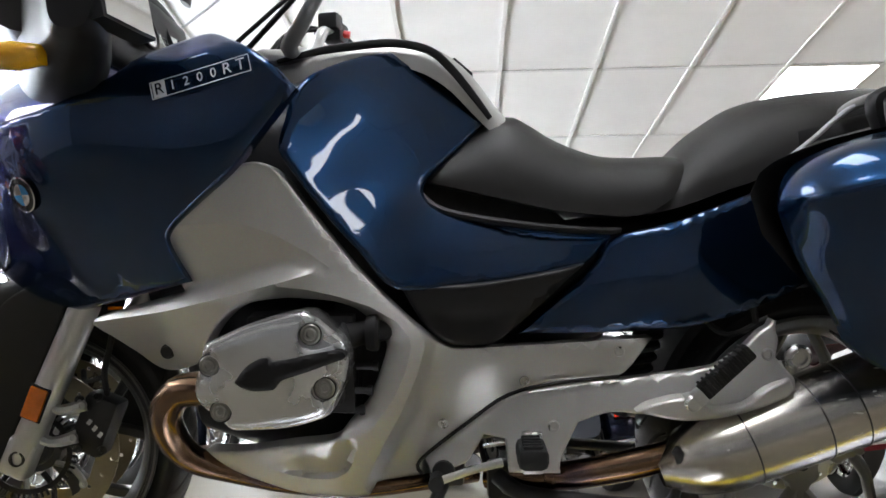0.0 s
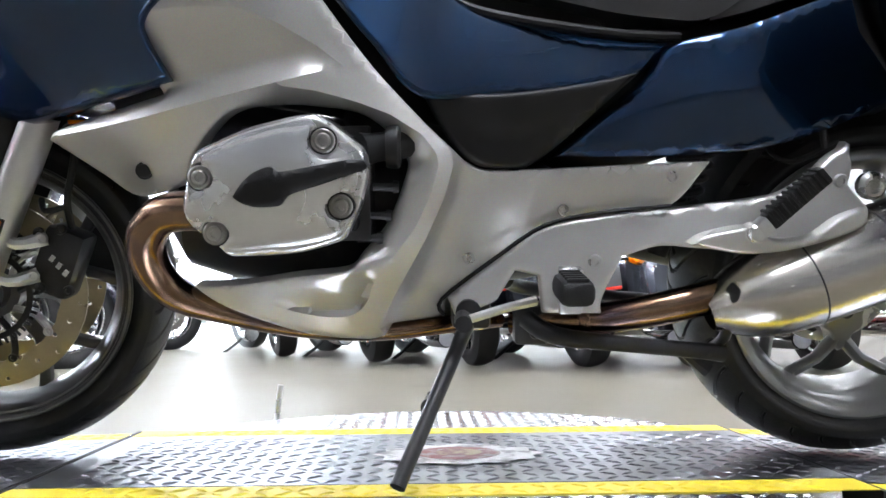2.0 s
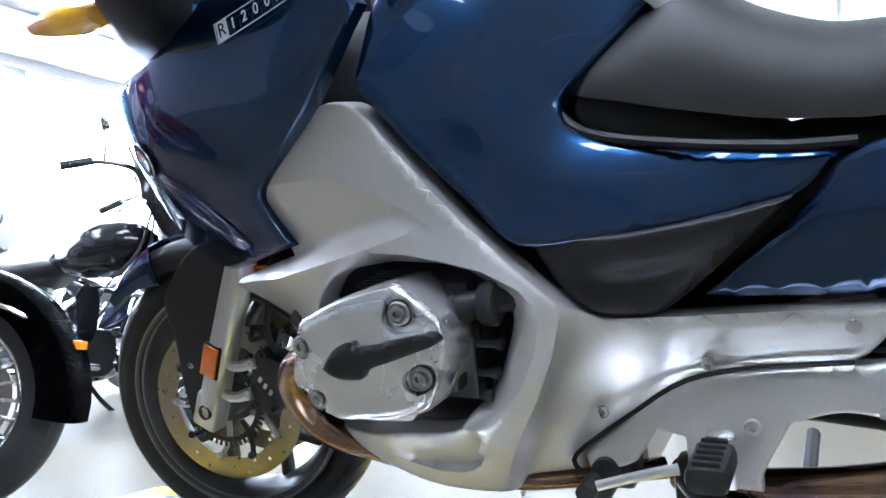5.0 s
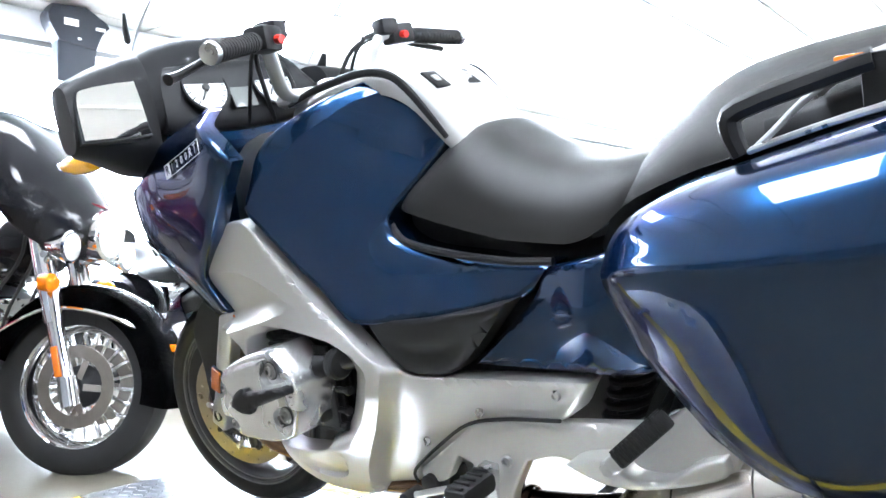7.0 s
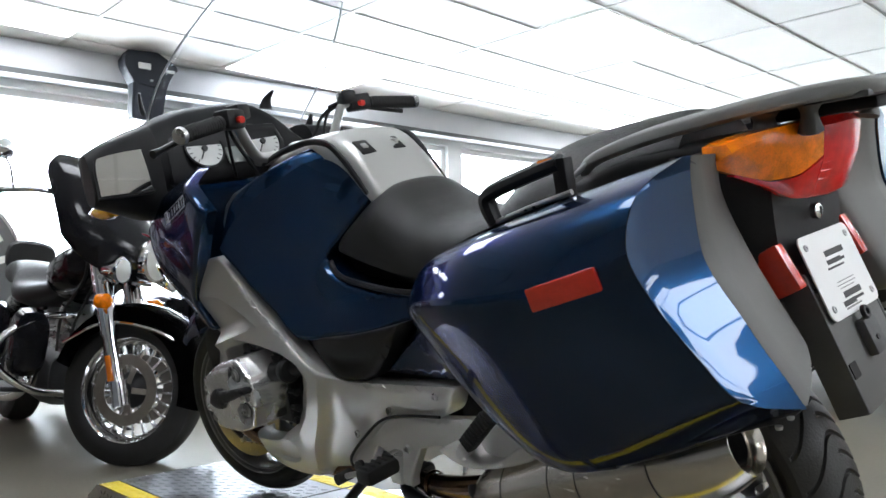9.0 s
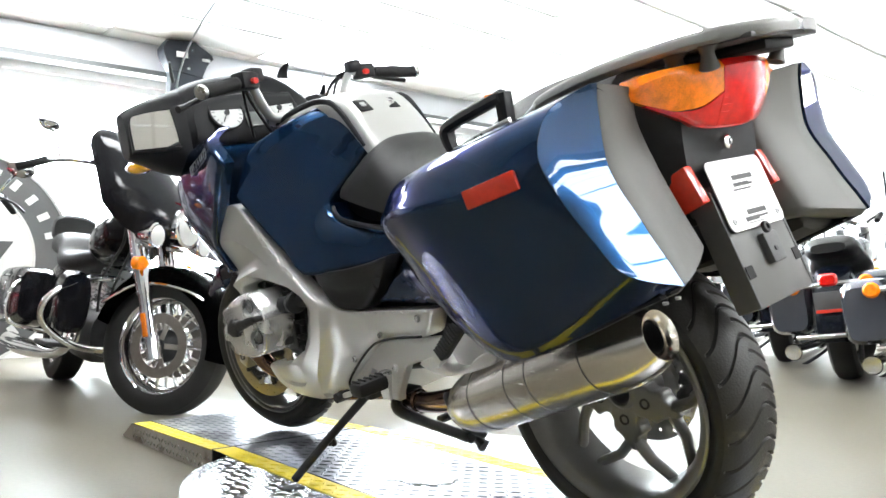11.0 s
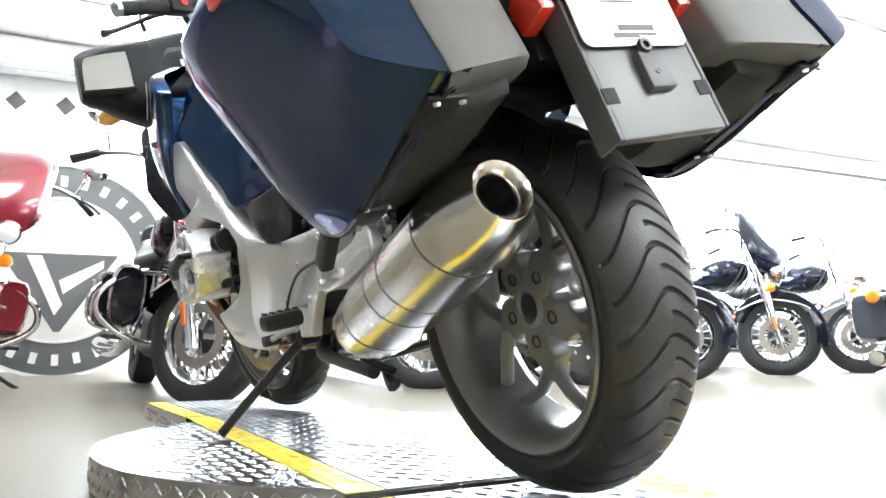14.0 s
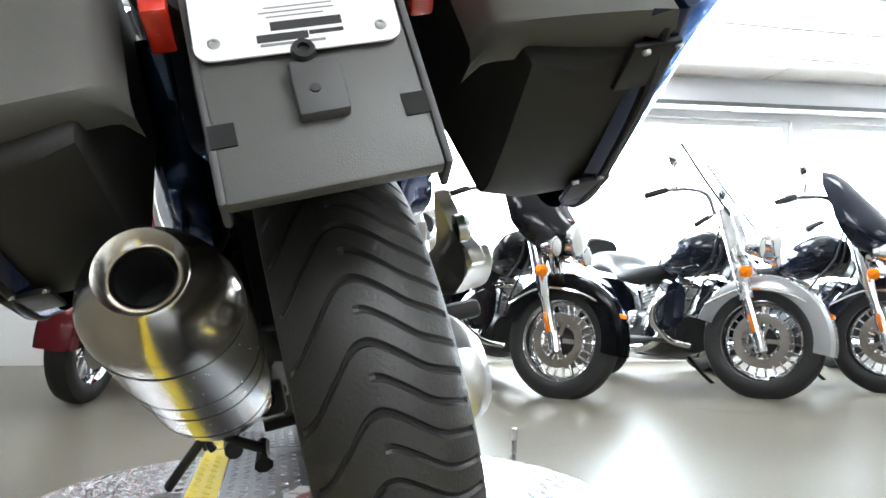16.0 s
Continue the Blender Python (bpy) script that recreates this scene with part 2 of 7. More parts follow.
def block(bm, x0, x1, y0, y1, z0, z1, bevel=0.0, m=None, seg=2):
    mm = Matrix.LocRotScale(((x0 + x1) / 2, (y0 + y1) / 2, (z0 + z1) / 2), None, (x1 - x0, y1 - y0, z1 - z0))
    r = bmesh.ops.create_cube(bm, size=1, matrix=mm)
    vs = r["verts"]
    if bevel:
        es = list({e for v in vs for e in v.link_edges})
        g = bmesh.ops.bevel(bm, geom=es, offset=bevel, segments=seg, profile=0.5, affect="EDGES")
        vs = list({v for v in vs if v.is_valid} | set(g["verts"]))
    if m is not None:
        bmesh.ops.transform(bm, matrix=m, verts=vs)
    return vs


def smooth_line(pts, n=6, closed=False):
    pts = [Vector(p) for p in pts]
    out, k = [], len(pts)
    for i in range(k if closed else k - 1):
        if closed:
            a, b, c, d = pts[i - 1], pts[i], pts[(i + 1) % k], pts[(i + 2) % k]
        else:
            a, b, c, d = pts[max(i - 1, 0)], pts[i], pts[i + 1], pts[min(i + 2, k - 1)]
        for j in range(n):
            t = j / n
            out.append(0.5 * ((2 * b) + (c - a) * t + (2 * a - 5 * b + 4 * c - d) * t * t + (3 * b - a - 3 * c + d) * t ** 3))
    if not closed:
        out.append(pts[-1])
    return out


def tube(bm, pts, radius, seg=12, smooth=5, caps=True, flat=1.0):
    """A pipe along a line; radius: a number, or one for each given point. flat squeezes it sideways."""
    rs = radius if isinstance(radius, (list, tuple)) else [radius] * len(pts)
    line = smooth_line([(*p, r) if False else Vector((*p, r)) for p, r in zip(pts, rs)], smooth) if smooth > 1 and len(pts) > 2 else [Vector((*p, r)) for p, r in zip(pts, rs)]
    pos = [Vector(p[:3]) for p in line]
    rings, up = [], Vector((0, 0, 1))
    for i, p in enumerate(pos):
        d = (pos[min(i + 1, len(pos) - 1)] - pos[max(i - 1, 0)]).normalized()
        if abs(d.dot(up)) > 0.95:
            up = Vector((0, 1, 0)) if abs(d.y) < 0.9 else Vector((1, 0, 0))
        s = d.cross(up).normalized()
        up = s.cross(d).normalized()
        rings.append([bm.verts.new(p + line[i][3] * (math.cos(a) * s * flat + math.sin(a) * up)) for a in (2 * math.pi * j / seg for j in range(seg))])
    skin(bm, rings, True, caps)
    return rings


def skin(bm, rings, closed=True, caps=False):
    k = len(rings[0])
    for a, b in zip(rings, rings[1:]):
        for j in range(k if closed else k - 1):
            q = (a[j], a[(j + 1) % k], b[(j + 1) % k], b[j])
            if len(set(q)) == 4:
                bm.faces.new(q)
    if caps:
        bm.faces.new(rings[0][::-1])
        bm.faces.new(rings[-1])


def lathe(bm, profile, m=None, seg=48, closed_profile=False):
    """Turns a profile of (radius, height) round the local z axis."""
    rings = []
    for r, h in profile:
        ring = [bm.verts.new((r * math.cos(2 * math.pi * j / seg), r * math.sin(2 * math.pi * j / seg), h)) for j in range(seg)]
        rings.append(ring)
    if closed_profile:
        rings.append(rings[0])
    skin(bm, rings, True, False)
    if not closed_profile:
        for ring, rev in ((rings[0], True), (rings[-1], False)):
            if profile[0 if rev else -1][0] > 1e-6:
                bm.faces.new(ring[::-1] if rev else ring)
    vs = [v for ring in rings for v in ring if v.is_valid]
    if m is not None:
        bmesh.ops.transform(bm, matrix=m, verts=list(set(vs)))
    return vs


def round_loop(pts, n=5, sharp=50):
    """A closed outline through the points, curved but for its sharp corners."""
    pts = [Vector((*p, 0)) for p in pts]
    k = len(pts)
    corner = []
    for i in range(k):
        a, b = pts[i] - pts[i - 1], pts[(i + 1) % k] - pts[i]
        corner.append(a.angle(b, 0) > radians(sharp))
    out = []
    for i in range(k):
        a, b, c, d = pts[i - 1], pts[i], pts[(i + 1) % k], pts[(i + 2) % k]
        if corner[i]:
            a = b - (c - b)
        if corner[(i + 1) % k]:
            d = c + (c - b)
        for j in range(n):
            t = j / n
            q = 0.5 * ((2 * b) + (c - a) * t + (2 * a - 5 * b + 4 * c - d) * t * t + (3 * b - a - 3 * c + d) * t ** 3)
            out.append((q.x, q.y))
    return out


def inside(poly, pts):
    """Which of the points lie in the outline."""
    x, y = pts[:, 0], pts[:, 1]
    res = np.zeros(len(pts), bool)
    px, py = np.array(poly).T
    qx, qy = np.roll(px, -1), np.roll(py, -1)
    for ax, ay, bx, by in zip(px, py, qx, qy):
        cross = (ay > y) != (by > y)
        with np.errstate(divide="ignore", invalid="ignore"):
            res ^= cross & (x < (bx - ax) * (y - ay) / (by - ay + 1e-12) + ax)
    return res


def away(poly, pts):
    """Each point's distance from the outline."""
    a = np.array(poly)
    b = np.roll(a, -1, 0)
    d = np.full(len(pts), 9.0)
    for p, q in zip(a, b):
        v = q - p
        t = np.clip(((pts - p) @ v) / max(v @ v, 1e-12), 0, 1)
        d = np.minimum(d, np.hypot(*(pts - p - t[:, None] * v).T))
    return d


def surface(controls):
    """A smooth thin-plate surface y(x, z) over a few control widths."""
    P, v = np.array([c[:2] for c in controls]), np.array([c[2] for c in controls])
    n = len(v)

    def kern(d):
        return np.where(d > 0, d * d * np.log(d + 1e-12), 0)

    K = kern(np.hypot(*(P[:, None] - P[None]).transpose(2, 0, 1))) + np.eye(n) * 1e-3
    Q = np.c_[np.ones(n), P]
    w = np.linalg.solve(np.block([[K, Q], [Q.T, np.zeros((3, 3))]]), np.r_[v, 0, 0, 0])

    def f(pts):
        d = np.hypot(pts[:, None, 0] - P[None, :, 0], pts[:, None, 1] - P[None, :, 1])
        return kern(d) @ w[:n] + w[n] + pts @ w[n + 1:]

    return f


from mathutils.geometry import delaunay_2d_cdt


def panel(bm, outline, depth, thick=0.03, edge=0.01, drop=None, step=0.014, n=5, sharp=50, dents=(), holes=(), relax=0, creases=()):
    """A curved shell over an outline in (x, z), its outer side at y = depth, with rolled edges, an inward rim, dents and openings."""
    mark = bm.edges.layers.int.new("sharp_line") if creases else None
    loop = round_loop(outline, n, sharp)
    loops = [loop] + [round_loop(h, n, sharp) for h in holes]
    drop = edge if drop is None else drop
    arr = np.array(loop)
    lo, hi = arr.min(0), arr.max(0)
    gx, gz = np.meshgrid(np.arange(lo[0], hi[0], step), np.arange(lo[1], hi[1], step * 0.87))
    gx[1::2] += step / 2
    grid = np.c_[gx.ravel(), gz.ravel()]
    wide = edge if edge > 0.004 else 0
    keep = inside(loop, grid) & (away(loop, grid) > wide + step * 0.4)
    for h in loops[1:]:
        keep &= ~inside(h, grid) & (away(h, grid) > step * 0.45)
    lines = []
    for line in creases:
        line = np.array(line, float)
        cum = np.r_[0, np.cumsum(np.hypot(*np.diff(line, axis=0).T))]
        at = np.linspace(0, cum[-1], int(cum[-1] / (step * 0.8)) + 2)
        q = np.c_[np.interp(at, cum, line[:, 0]), np.interp(at, cum, line[:, 1])]
        q = q[inside(loop, q) & (away(loop, q) > wide + step * 0.3)]
        lines.append(q)
        for p in q:
            keep &= np.hypot(*(grid - p).T) > step * 0.55
    grid = grid[keep]
    if wide:
        tang = np.roll(arr, -1, 0) - np.roll(arr, 1, 0)
        nrm = np.c_[-tang[:, 1], tang[:, 0]] / np.maximum(np.hypot(*tang.T), 1e-9)[:, None]
        if not inside(loop, arr + nrm * 0.002).mean() > 0.5:
            nrm = -nrm
        for off in (edge * 0.12, edge * 0.35, edge * 0.65, edge):
            q = arr + nrm * off
            q = q[inside(loop, q) & (away(loop, q) > off * 0.93)]
            grid = np.r_[grid, q]
    vs, es = [], []
    for lp in loops:
        k0 = len(vs)
        vs += [Vector(p) for p in lp]
        es += [(k0 + i, k0 + (i + 1) % len(lp)) for i in range(len(lp))]
    for q in lines:
        k0 = len(vs)
        vs += [Vector(p) for p in q]
        es += [(k0 + i, k0 + i + 1) for i in range(len(q) - 1)]
    vs += [Vector(p) for p in grid]
    ov, oe, of, *_ = delaunay_2d_cdt(vs, es, [], 0, 1e-6)
    P = np.array([tuple(v) for v in ov])
    tri = np.array([f for f in of if len(f) == 3])
    cen = P[tri].mean(1)
    ok = inside(loop, cen)
    for h in loops[1:]:
        ok &= ~inside(h, cen)
    tri = tri[ok]
    d = away(loop, P)
    for h in loops[1:]:
        d = np.minimum(d, away(h, P))
    y = depth(P) if callable(depth) else np.full(len(P), float(depth))
    for poly, deep, soft in dents:
        lp = round_loop(poly, 4, sharp)
        s = np.clip(away(lp, P) / soft, 0, 1) * inside(lp, P)
        y = y + deep * (3 * s * s - 2 * s ** 3)
    if relax:
        pairs = np.unique(np.sort(np.concatenate([tri[:, [0, 1]], tri[:, [1, 2]], tri[:, [0, 2]]]), 1), axis=0)
        count = np.bincount(pairs.ravel(), minlength=len(P)).clip(1)
        for _ in range(relax):
            total = np.bincount(pairs[:, 0], y[pairs[:, 1]], len(P)) + np.bincount(pairs[:, 1], y[pairs[:, 0]], len(P))
            y = np.where(d > 1e-6, total / count, y)
    u = np.clip(1 - d / edge, 0, 1)
    y = y + drop * (1 - np.sqrt(np.maximum(0, 1 - u * u)))
    used = np.unique(tri)
    top = {i: bm.verts.new((P[i, 0], y[i], P[i, 1])) for i in used}
    for a, b, c in tri:
        bm.faces.new((top[a], top[b], top[c]))
    rim = [e for e in bm.edges if len(e.link_faces) == 1]
    if mark:
        on = {}
        for k, q in enumerate(lines):
            for p in q:
                i = int(np.argmin(np.hypot(*(P - p).T)))
                if i in top:
                    on[top[i]] = k
        for e in bm.edges:
            a, b = e.verts
            if a in on and b in on and on[a] == on[b]:
                e[mark] = 1
    low = {}
    if thick:
        for e in rim:
            for v in e.verts:
                if v not in low:
                    low[v] = bm.verts.new((v.co.x, v.co.y + thick, v.co.z))
        for e in rim:
            a, b = e.verts
            bm.faces.new((a, b, low[b], low[a]))
    return bm


def superloft(bm, stations, seg=28, half=False, power=2.5, caps=True):
    """A body along x. Stations: (x, half width, bottom z, top z[, shear]) with rounded-box sections about y = 0."""
    rings = []
    for st in stations:
        x, w, zb, zt = st[:4]
        sh = st[4] if len(st) > 4 else 0
        zc, h = (zb + zt) / 2, (zt - zb) / 2
        ring = []
        for j in range(seg):
            a = 2 * math.pi * j / seg
            c, s = math.cos(a), math.sin(a)
            yy = math.copysign(abs(c) ** (2 / power), c) * w
            zz = math.copysign(abs(s) ** (2 / power), s) * h
            ring.append(bm.verts.new((x + sh * zz, yy, zc + zz)))
        rings.append(ring)
    skin(bm, rings, True, caps)
    return rings


def interp(xs, table):
    """Smooth interpolation of rows (key, values...) at the keys xs."""
    t = np.array(table, float)
    out = []
    for x in xs:
        i = int(np.clip(np.searchsorted(t[:, 0], x) - 1, 0, len(t) - 2))
        u = (x - t[i, 0]) / (t[i + 1, 0] - t[i, 0])
        m0 = (t[i + 1] - t[max(i - 1, 0)]) / (t[i + 1, 0] - t[max(i - 1, 0), 0])
        m1 = (t[min(i + 2, len(t) - 1)] - t[i]) / (t[min(i + 2, len(t) - 1), 0] - t[i, 0])
        w = t[i + 1, 0] - t[i, 0]
        out.append((2 * u ** 3 - 3 * u * u + 1) * t[i] + (u ** 3 - 2 * u * u + u) * w * m0 + (3 * u * u - 2 * u ** 3) * t[i + 1] + (u ** 3 - u * u) * w * m1)
    return out


def bolt(bm, m, r=0.011, h=0.006, socket=True):
    """A round-headed socket screw, its head along local z."""
    prof = [(r, 0), (r, h * 0.5), (r * 0.86, h), (r * 0.5, h)]
    prof += [(r * 0.45, h * 0.3), (0.0001, h * 0.3)] if socket else [(0.0001, h)]
    lathe(bm, prof, m, 14)


# ---- the showroom ----
bm = bmesh.new()
block(bm, -7, 8, -7, 10, -0.2, 0)
tagged(part("floor", bm, CONCRETE, smooth=0), "pale polished concrete showroom floor with stains", "floor", kind="structure")


def wall(name, x0, x1, y0, y1, z0, z1, label):
    b = bmesh.new()
    block(b, x0, x1, y0, y1, z0, z1)
    return tagged(part(name, b, WALL_GREY if "grey" in label else WALL_WHITE, smooth=0), label, "wall", kind="structure")


H = 2.6
# window wall behind the row of cruisers: piers, apron and head round wide openings
WX = -5.9
wall("wall_west_pier", WX - 0.2, WX, -7, -0.35, 0, H, "white painted wall behind the round sign")
wall("wall_west_apron", WX - 0.2, WX, -0.35, 9.5, 0, 0.55, "low white wall under the wide shop windows")
wall("wall_west_head", WX - 0.2, WX, -0.35, 9.5, 2.3, H, "white wall above the wide shop windows")
for y in (2.05, 4.45, 6.9, 9.3):
    wall("wall_west_pier", WX - 0.2, WX, y, y + 0.2, 0.55, 2.3, "narrow white pier between shop windows")
# unseen walls, added: white one brightens the bike's rear, grey one darkens its reflections
wall("wall_east", 7.0, 7.2, -7, 9.5, 0, H, "unseen white wall added to close the room and brighten the rear")
wall("wall_south", -6.1, 7.2, -5.2, -5.0, 0, H, "unseen grey wall added to close the room and darken reflections")
wall("wall_north", -6.1, 7.2, 9.5, 9.7, 0, H, "white painted back wall of the showroom")

for k, (y0, y1) in enumerate(((-0.35, 2.05), (2.25, 4.45), (4.65, 6.9), (7.1, 9.3))):
    win = thing("window_%d" % (k + 1), label="wide bright shop window with white frame", category="window", kind="structure")
    b = bmesh.new()
    block(b, WX - 0.14, WX - 0.06, y0, y1, 0.55, 0.62), block(b, WX - 0.14, WX - 0.06, y0, y1, 2.24, 2.3)
    block(b, WX - 0.14, WX - 0.06, y0, y0 + 0.06, 0.62, 2.24), block(b, WX - 0.14, WX - 0.06, y1 - 0.06, y1, 0.62, 2.24)
    part("window_frame", b, WALL_WHITE, win, smooth=0)
    b = bmesh.new()
    block(b, WX - 0.11, WX - 0.10, y0 + 0.06, y1 - 0.06, 0.62, 2.24)
    part("pane", b, WINDOW_GLASS, win, smooth=0).visible_shadow = False
bm = bmesh.new()
block(bm, -8.6, -8.5, -14, 30, -0.5, 5)
tagged(part("backdrop", bm, OUTSIDE, smooth=0), "overcast daylight outside the shop windows", "sky", kind="structure")

# suspended ceiling: grid of tiles with some lit panels, turned a little against the platform
CEIL = pose(0, 0, 0, 0, 0, 4.0)
bm_t, bm_g = bmesh.new(), bmesh.new()
# few of these lamps are in view; the rest are added for fill and highlights
LIT = {(-1, -2), (3, 2), (2, 5), (-4, 2), (-4, 5), (-4, -1), (6, 5), (-7, 4), (0, 7), (-7, 1), (-4, 7), (-8, -1), (-8, 1), (6, -1), (9, 1), (4, 0), (5, 0), (6, 0), (-8, -2), (6, -3), (3, 0), (9, 0), (10, 1)}
cells = []
for i in range(-12, 13):
    for j in range(-6, 9):
        x0, y0 = -0.44 + 0.61 * i, 1.93 + 1.22 * (j - 1)
        c = CEIL @ Vector((x0 + 0.3, y0 + 0.6, 0))
        if not (-6.3 < c.x < 7.3 and -5.6 < c.y < 10):
            continue
        block(bm_t, x0 + 0.012, x0 + 0.598, y0 + 0.012, y0 + 1.208, H + 0.004, H + 0.02)
        block(bm_g, x0 - 0.012, x0 + 0.012, y0, y0 + 1.22, H - 0.004, H + 0.01)
        block(bm_g, x0 + 0.012, x0 + 0.598, y0 - 0.012, y0 + 0.012, H - 0.004, H + 0.01)
        if (i, j) in LIT:
            cells.append((x0, y0))
tiles = part("ceiling", bm_t, CEILING_TILE, smooth=0, m=CEIL)
tagged(tiles, "suspended ceiling of off-white mineral tiles", "ceiling", kind="structure")
tagged(part("ceiling_grid", bm_g, CEILING_GRID, smooth=0, m=CEIL), "white metal grid of the suspended ceiling", "ceiling", kind="structure")
bm = bmesh.new()
block(bm, -6.3, 7.4, -5.4, 10, H + 0.06, H + 0.2)
tagged(part("ceiling_slab", bm, ROOF_GREY, smooth=0), "plain slab above the suspended ceiling", "ceiling", kind="structure")
for x0, y0 in cells:
    lamp = thing("ceiling_light", CEIL @ pose(x0 + 0.305, y0 + 0.61, H), "lit rectangular fluorescent panel in the ceiling grid, many of them added unseen", "ceiling light", "ceiling lights")
    b = bmesh.new()
    block(b, -0.285, 0.285, -0.59, 0.59, -0.002, 0.003)
    part("diffuser", b, PANEL_GLOW, lamp, smooth=0)
    b = bmesh.new()
    for q in ((-0.295, -0.285, -0.6, 0.6), (0.285, 0.295, -0.6, 0.6), (-0.285, 0.285, -0.6, -0.59), (-0.285, 0.285, 0.59, 0.6)):
        block(b, *q, -0.006, 0.003)
    part("frame", b, CEILING_GRID, lamp, smooth=0)

bm = bmesh.new()
block(bm, WX + 0.02, WX + 0.32, -5, 9.5, 2.36, H - 0.006, 0.01)
tagged(part("trim", bm, ROOF_GREY, smooth=30), "grey boxed soffit along the top of the window wall", "soffit", kind="structure")
bm = bmesh.new()
block(bm, WX + 0.32, WX + 0.335, -5, 9.5, 2.33, 2.37)
tagged(part("trim", bm, SIGN_DARK, smooth=0), "dark edge strip of the soffit", "trim", kind="structure")

# ---- display platform: turntable between two straight lengths ----
PLAT = pose(-0.76, 0.035, 0, 0, 0, 4.0)  # everything of the platform is built about the turntable's middle
PX, PR, PZ = 0.0, 0.617, 0.08
XL, XR = -0.642, 0.602
YN, YF = -0.296, 0.314


def bars(bm, x0, x1, y0, y1, z, test, pitch=0.030, k=0.0):
    """Raised lozenges of tread plate, in alternating directions; z may fall along x by k."""
    for i in range(int((x1 - x0) / pitch)):
        for j in range(int((y1 - y0) / pitch)):
            x, y = x0 + (i + 0.5) * pitch, y0 + (j + 0.5) * pitch
            if not test(x, y):
                continue
            a = radians(40) if (i + j) % 2 else radians(-40)
            c, s = math.cos(a), math.sin(a)
            zz = z + k * (x - x0)
            L, Wd, hh = 0.0155, 0.0042, 0.0022
            v = [bm.verts.new((x + c * u - s * w, y + s * u + c * w, zz + h)) for u, w, h in
                 ((-L, 0, 0), (0, -Wd, 0), (L, 0, 0), (0, Wd, 0), (-L * 0.45, 0, hh), (L * 0.45, 0, hh))]
            for f in ((0, 1, 4), (1, 5, 4), (1, 2, 5), (2, 3, 5), (3, 4, 5), (3, 0, 4)):
                bm.faces.new([v[q] for q in f])


def on_disc(x, y):
    return (x - PX) ** 2 + y ** 2 < (PR - 0.02) ** 2 and XL + 0.02 < x < XR - 0.02


table = thing("turntable", PLAT, label="round diamond-plate turntable with yellow edge strips on a concrete floor", category="turntable")
bm = bmesh.new()
ring = []
for k in range(96):
    a = 2 * math.pi * k / 96
    x, y = PX + PR * math.cos(a), PR * math.sin(a)
    ring.append((min(max(x, XL + 0.004), XR - 0.004), y))
lo, hi = [bm.verts.new((*p, 0.012)) for p in ring], [bm.verts.new((*p, PZ)) for p in ring]
skin(bm, [lo, hi], True, True)
bm.normal_update()
# upright faces take the darkened side plate
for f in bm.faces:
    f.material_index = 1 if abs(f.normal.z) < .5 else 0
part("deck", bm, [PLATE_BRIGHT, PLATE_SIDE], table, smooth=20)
bm = bmesh.new()
bars(bm, XL, XR, -0.63, 0.63, PZ, lambda x, y: on_disc(x, y) and not (YN - 0.01 < y < YF + 0.01))
tagged(part("tread_pattern", bm, PLATE_BRIGHT, table, smooth=0), kind="stuff")
bm = bmesh.new()
block(bm, XL + 0.006, XR - 0.006, YN + 0.075, YF - 0.075, PZ + 0.0005, PZ + 0.002)
part("dark_strip", bm, PLATE_DARK, table, "dark worn tread plate between the yellow strips", smooth=0)
bm = bmesh.new()
bars(bm, XL, XR, YN + 0.08, YF - 0.08, PZ + 0.002, on_disc)
tagged(part("dark_tread_pattern", bm, PLATE_DARK, table, smooth=0), kind="stuff")
for y0, y1 in ((YN, YN + 0.07), (YF - 0.07, YF)):
    bm = bmesh.new()
    block(bm, XL + 0.006, XR - 0.006, y0, y1, PZ + 0.0005, PZ + 0.002)
    bars(bm, XL, XR, y0, y1, PZ + 0.002, on_disc)
    part("yellow_strip", bm, YELLOW, table, "worn yellow painted strip", smooth=0)
# side wall with its own raised pattern
bm = bmesh.new()
for k in range(150):
    a = math.pi + 0.02 + k * (2 * math.pi / 150)
    for row in range(2):
        x, y = PX + (PR + 0.0005) * math.cos(a + row * 0.02), (PR + 0.0005) * math.sin(a + row * 0.02)
        if not XL + 0.02 < x < XR - 0.02:
            continue
        mm = Matrix.Translation((x, y, 0.032 + row * 0.029)) @ Matrix.Rotation(a + row * 0.02, 4, "Z") @ Matrix.Rotation(radians(45 if (k + row) % 2 else -45), 4, "X")
        v = [bm.verts.new(mm @ Vector(p)) for p in ((0, -0.015, 0), (0, 0, -0.004), (0, 0.015, 0), (0, 0, 0.004), (0.002, -0.006, 0), (0.002, 0.006, 0))]
        for f in ((0, 1, 4), (1, 5, 4), (1, 2, 5), (2, 3, 5), (3, 4, 5), (3, 0, 4)):
            bm.faces.new([v[q] for q in f])
tagged(part("side_tread_pattern", bm, PLATE_BRIGHT, table, smooth=0), kind="stuff")
bm = bmesh.new()
lathe(bm, [(PR - 0.06, 0.0), (PR - 0.02, 0.0), (PR - 0.02, 0.013), (PR - 0.06, 0.013)], Matrix.Identity(4), 64, True)
part("base_ring", bm, RUBBER_BLACK, table)
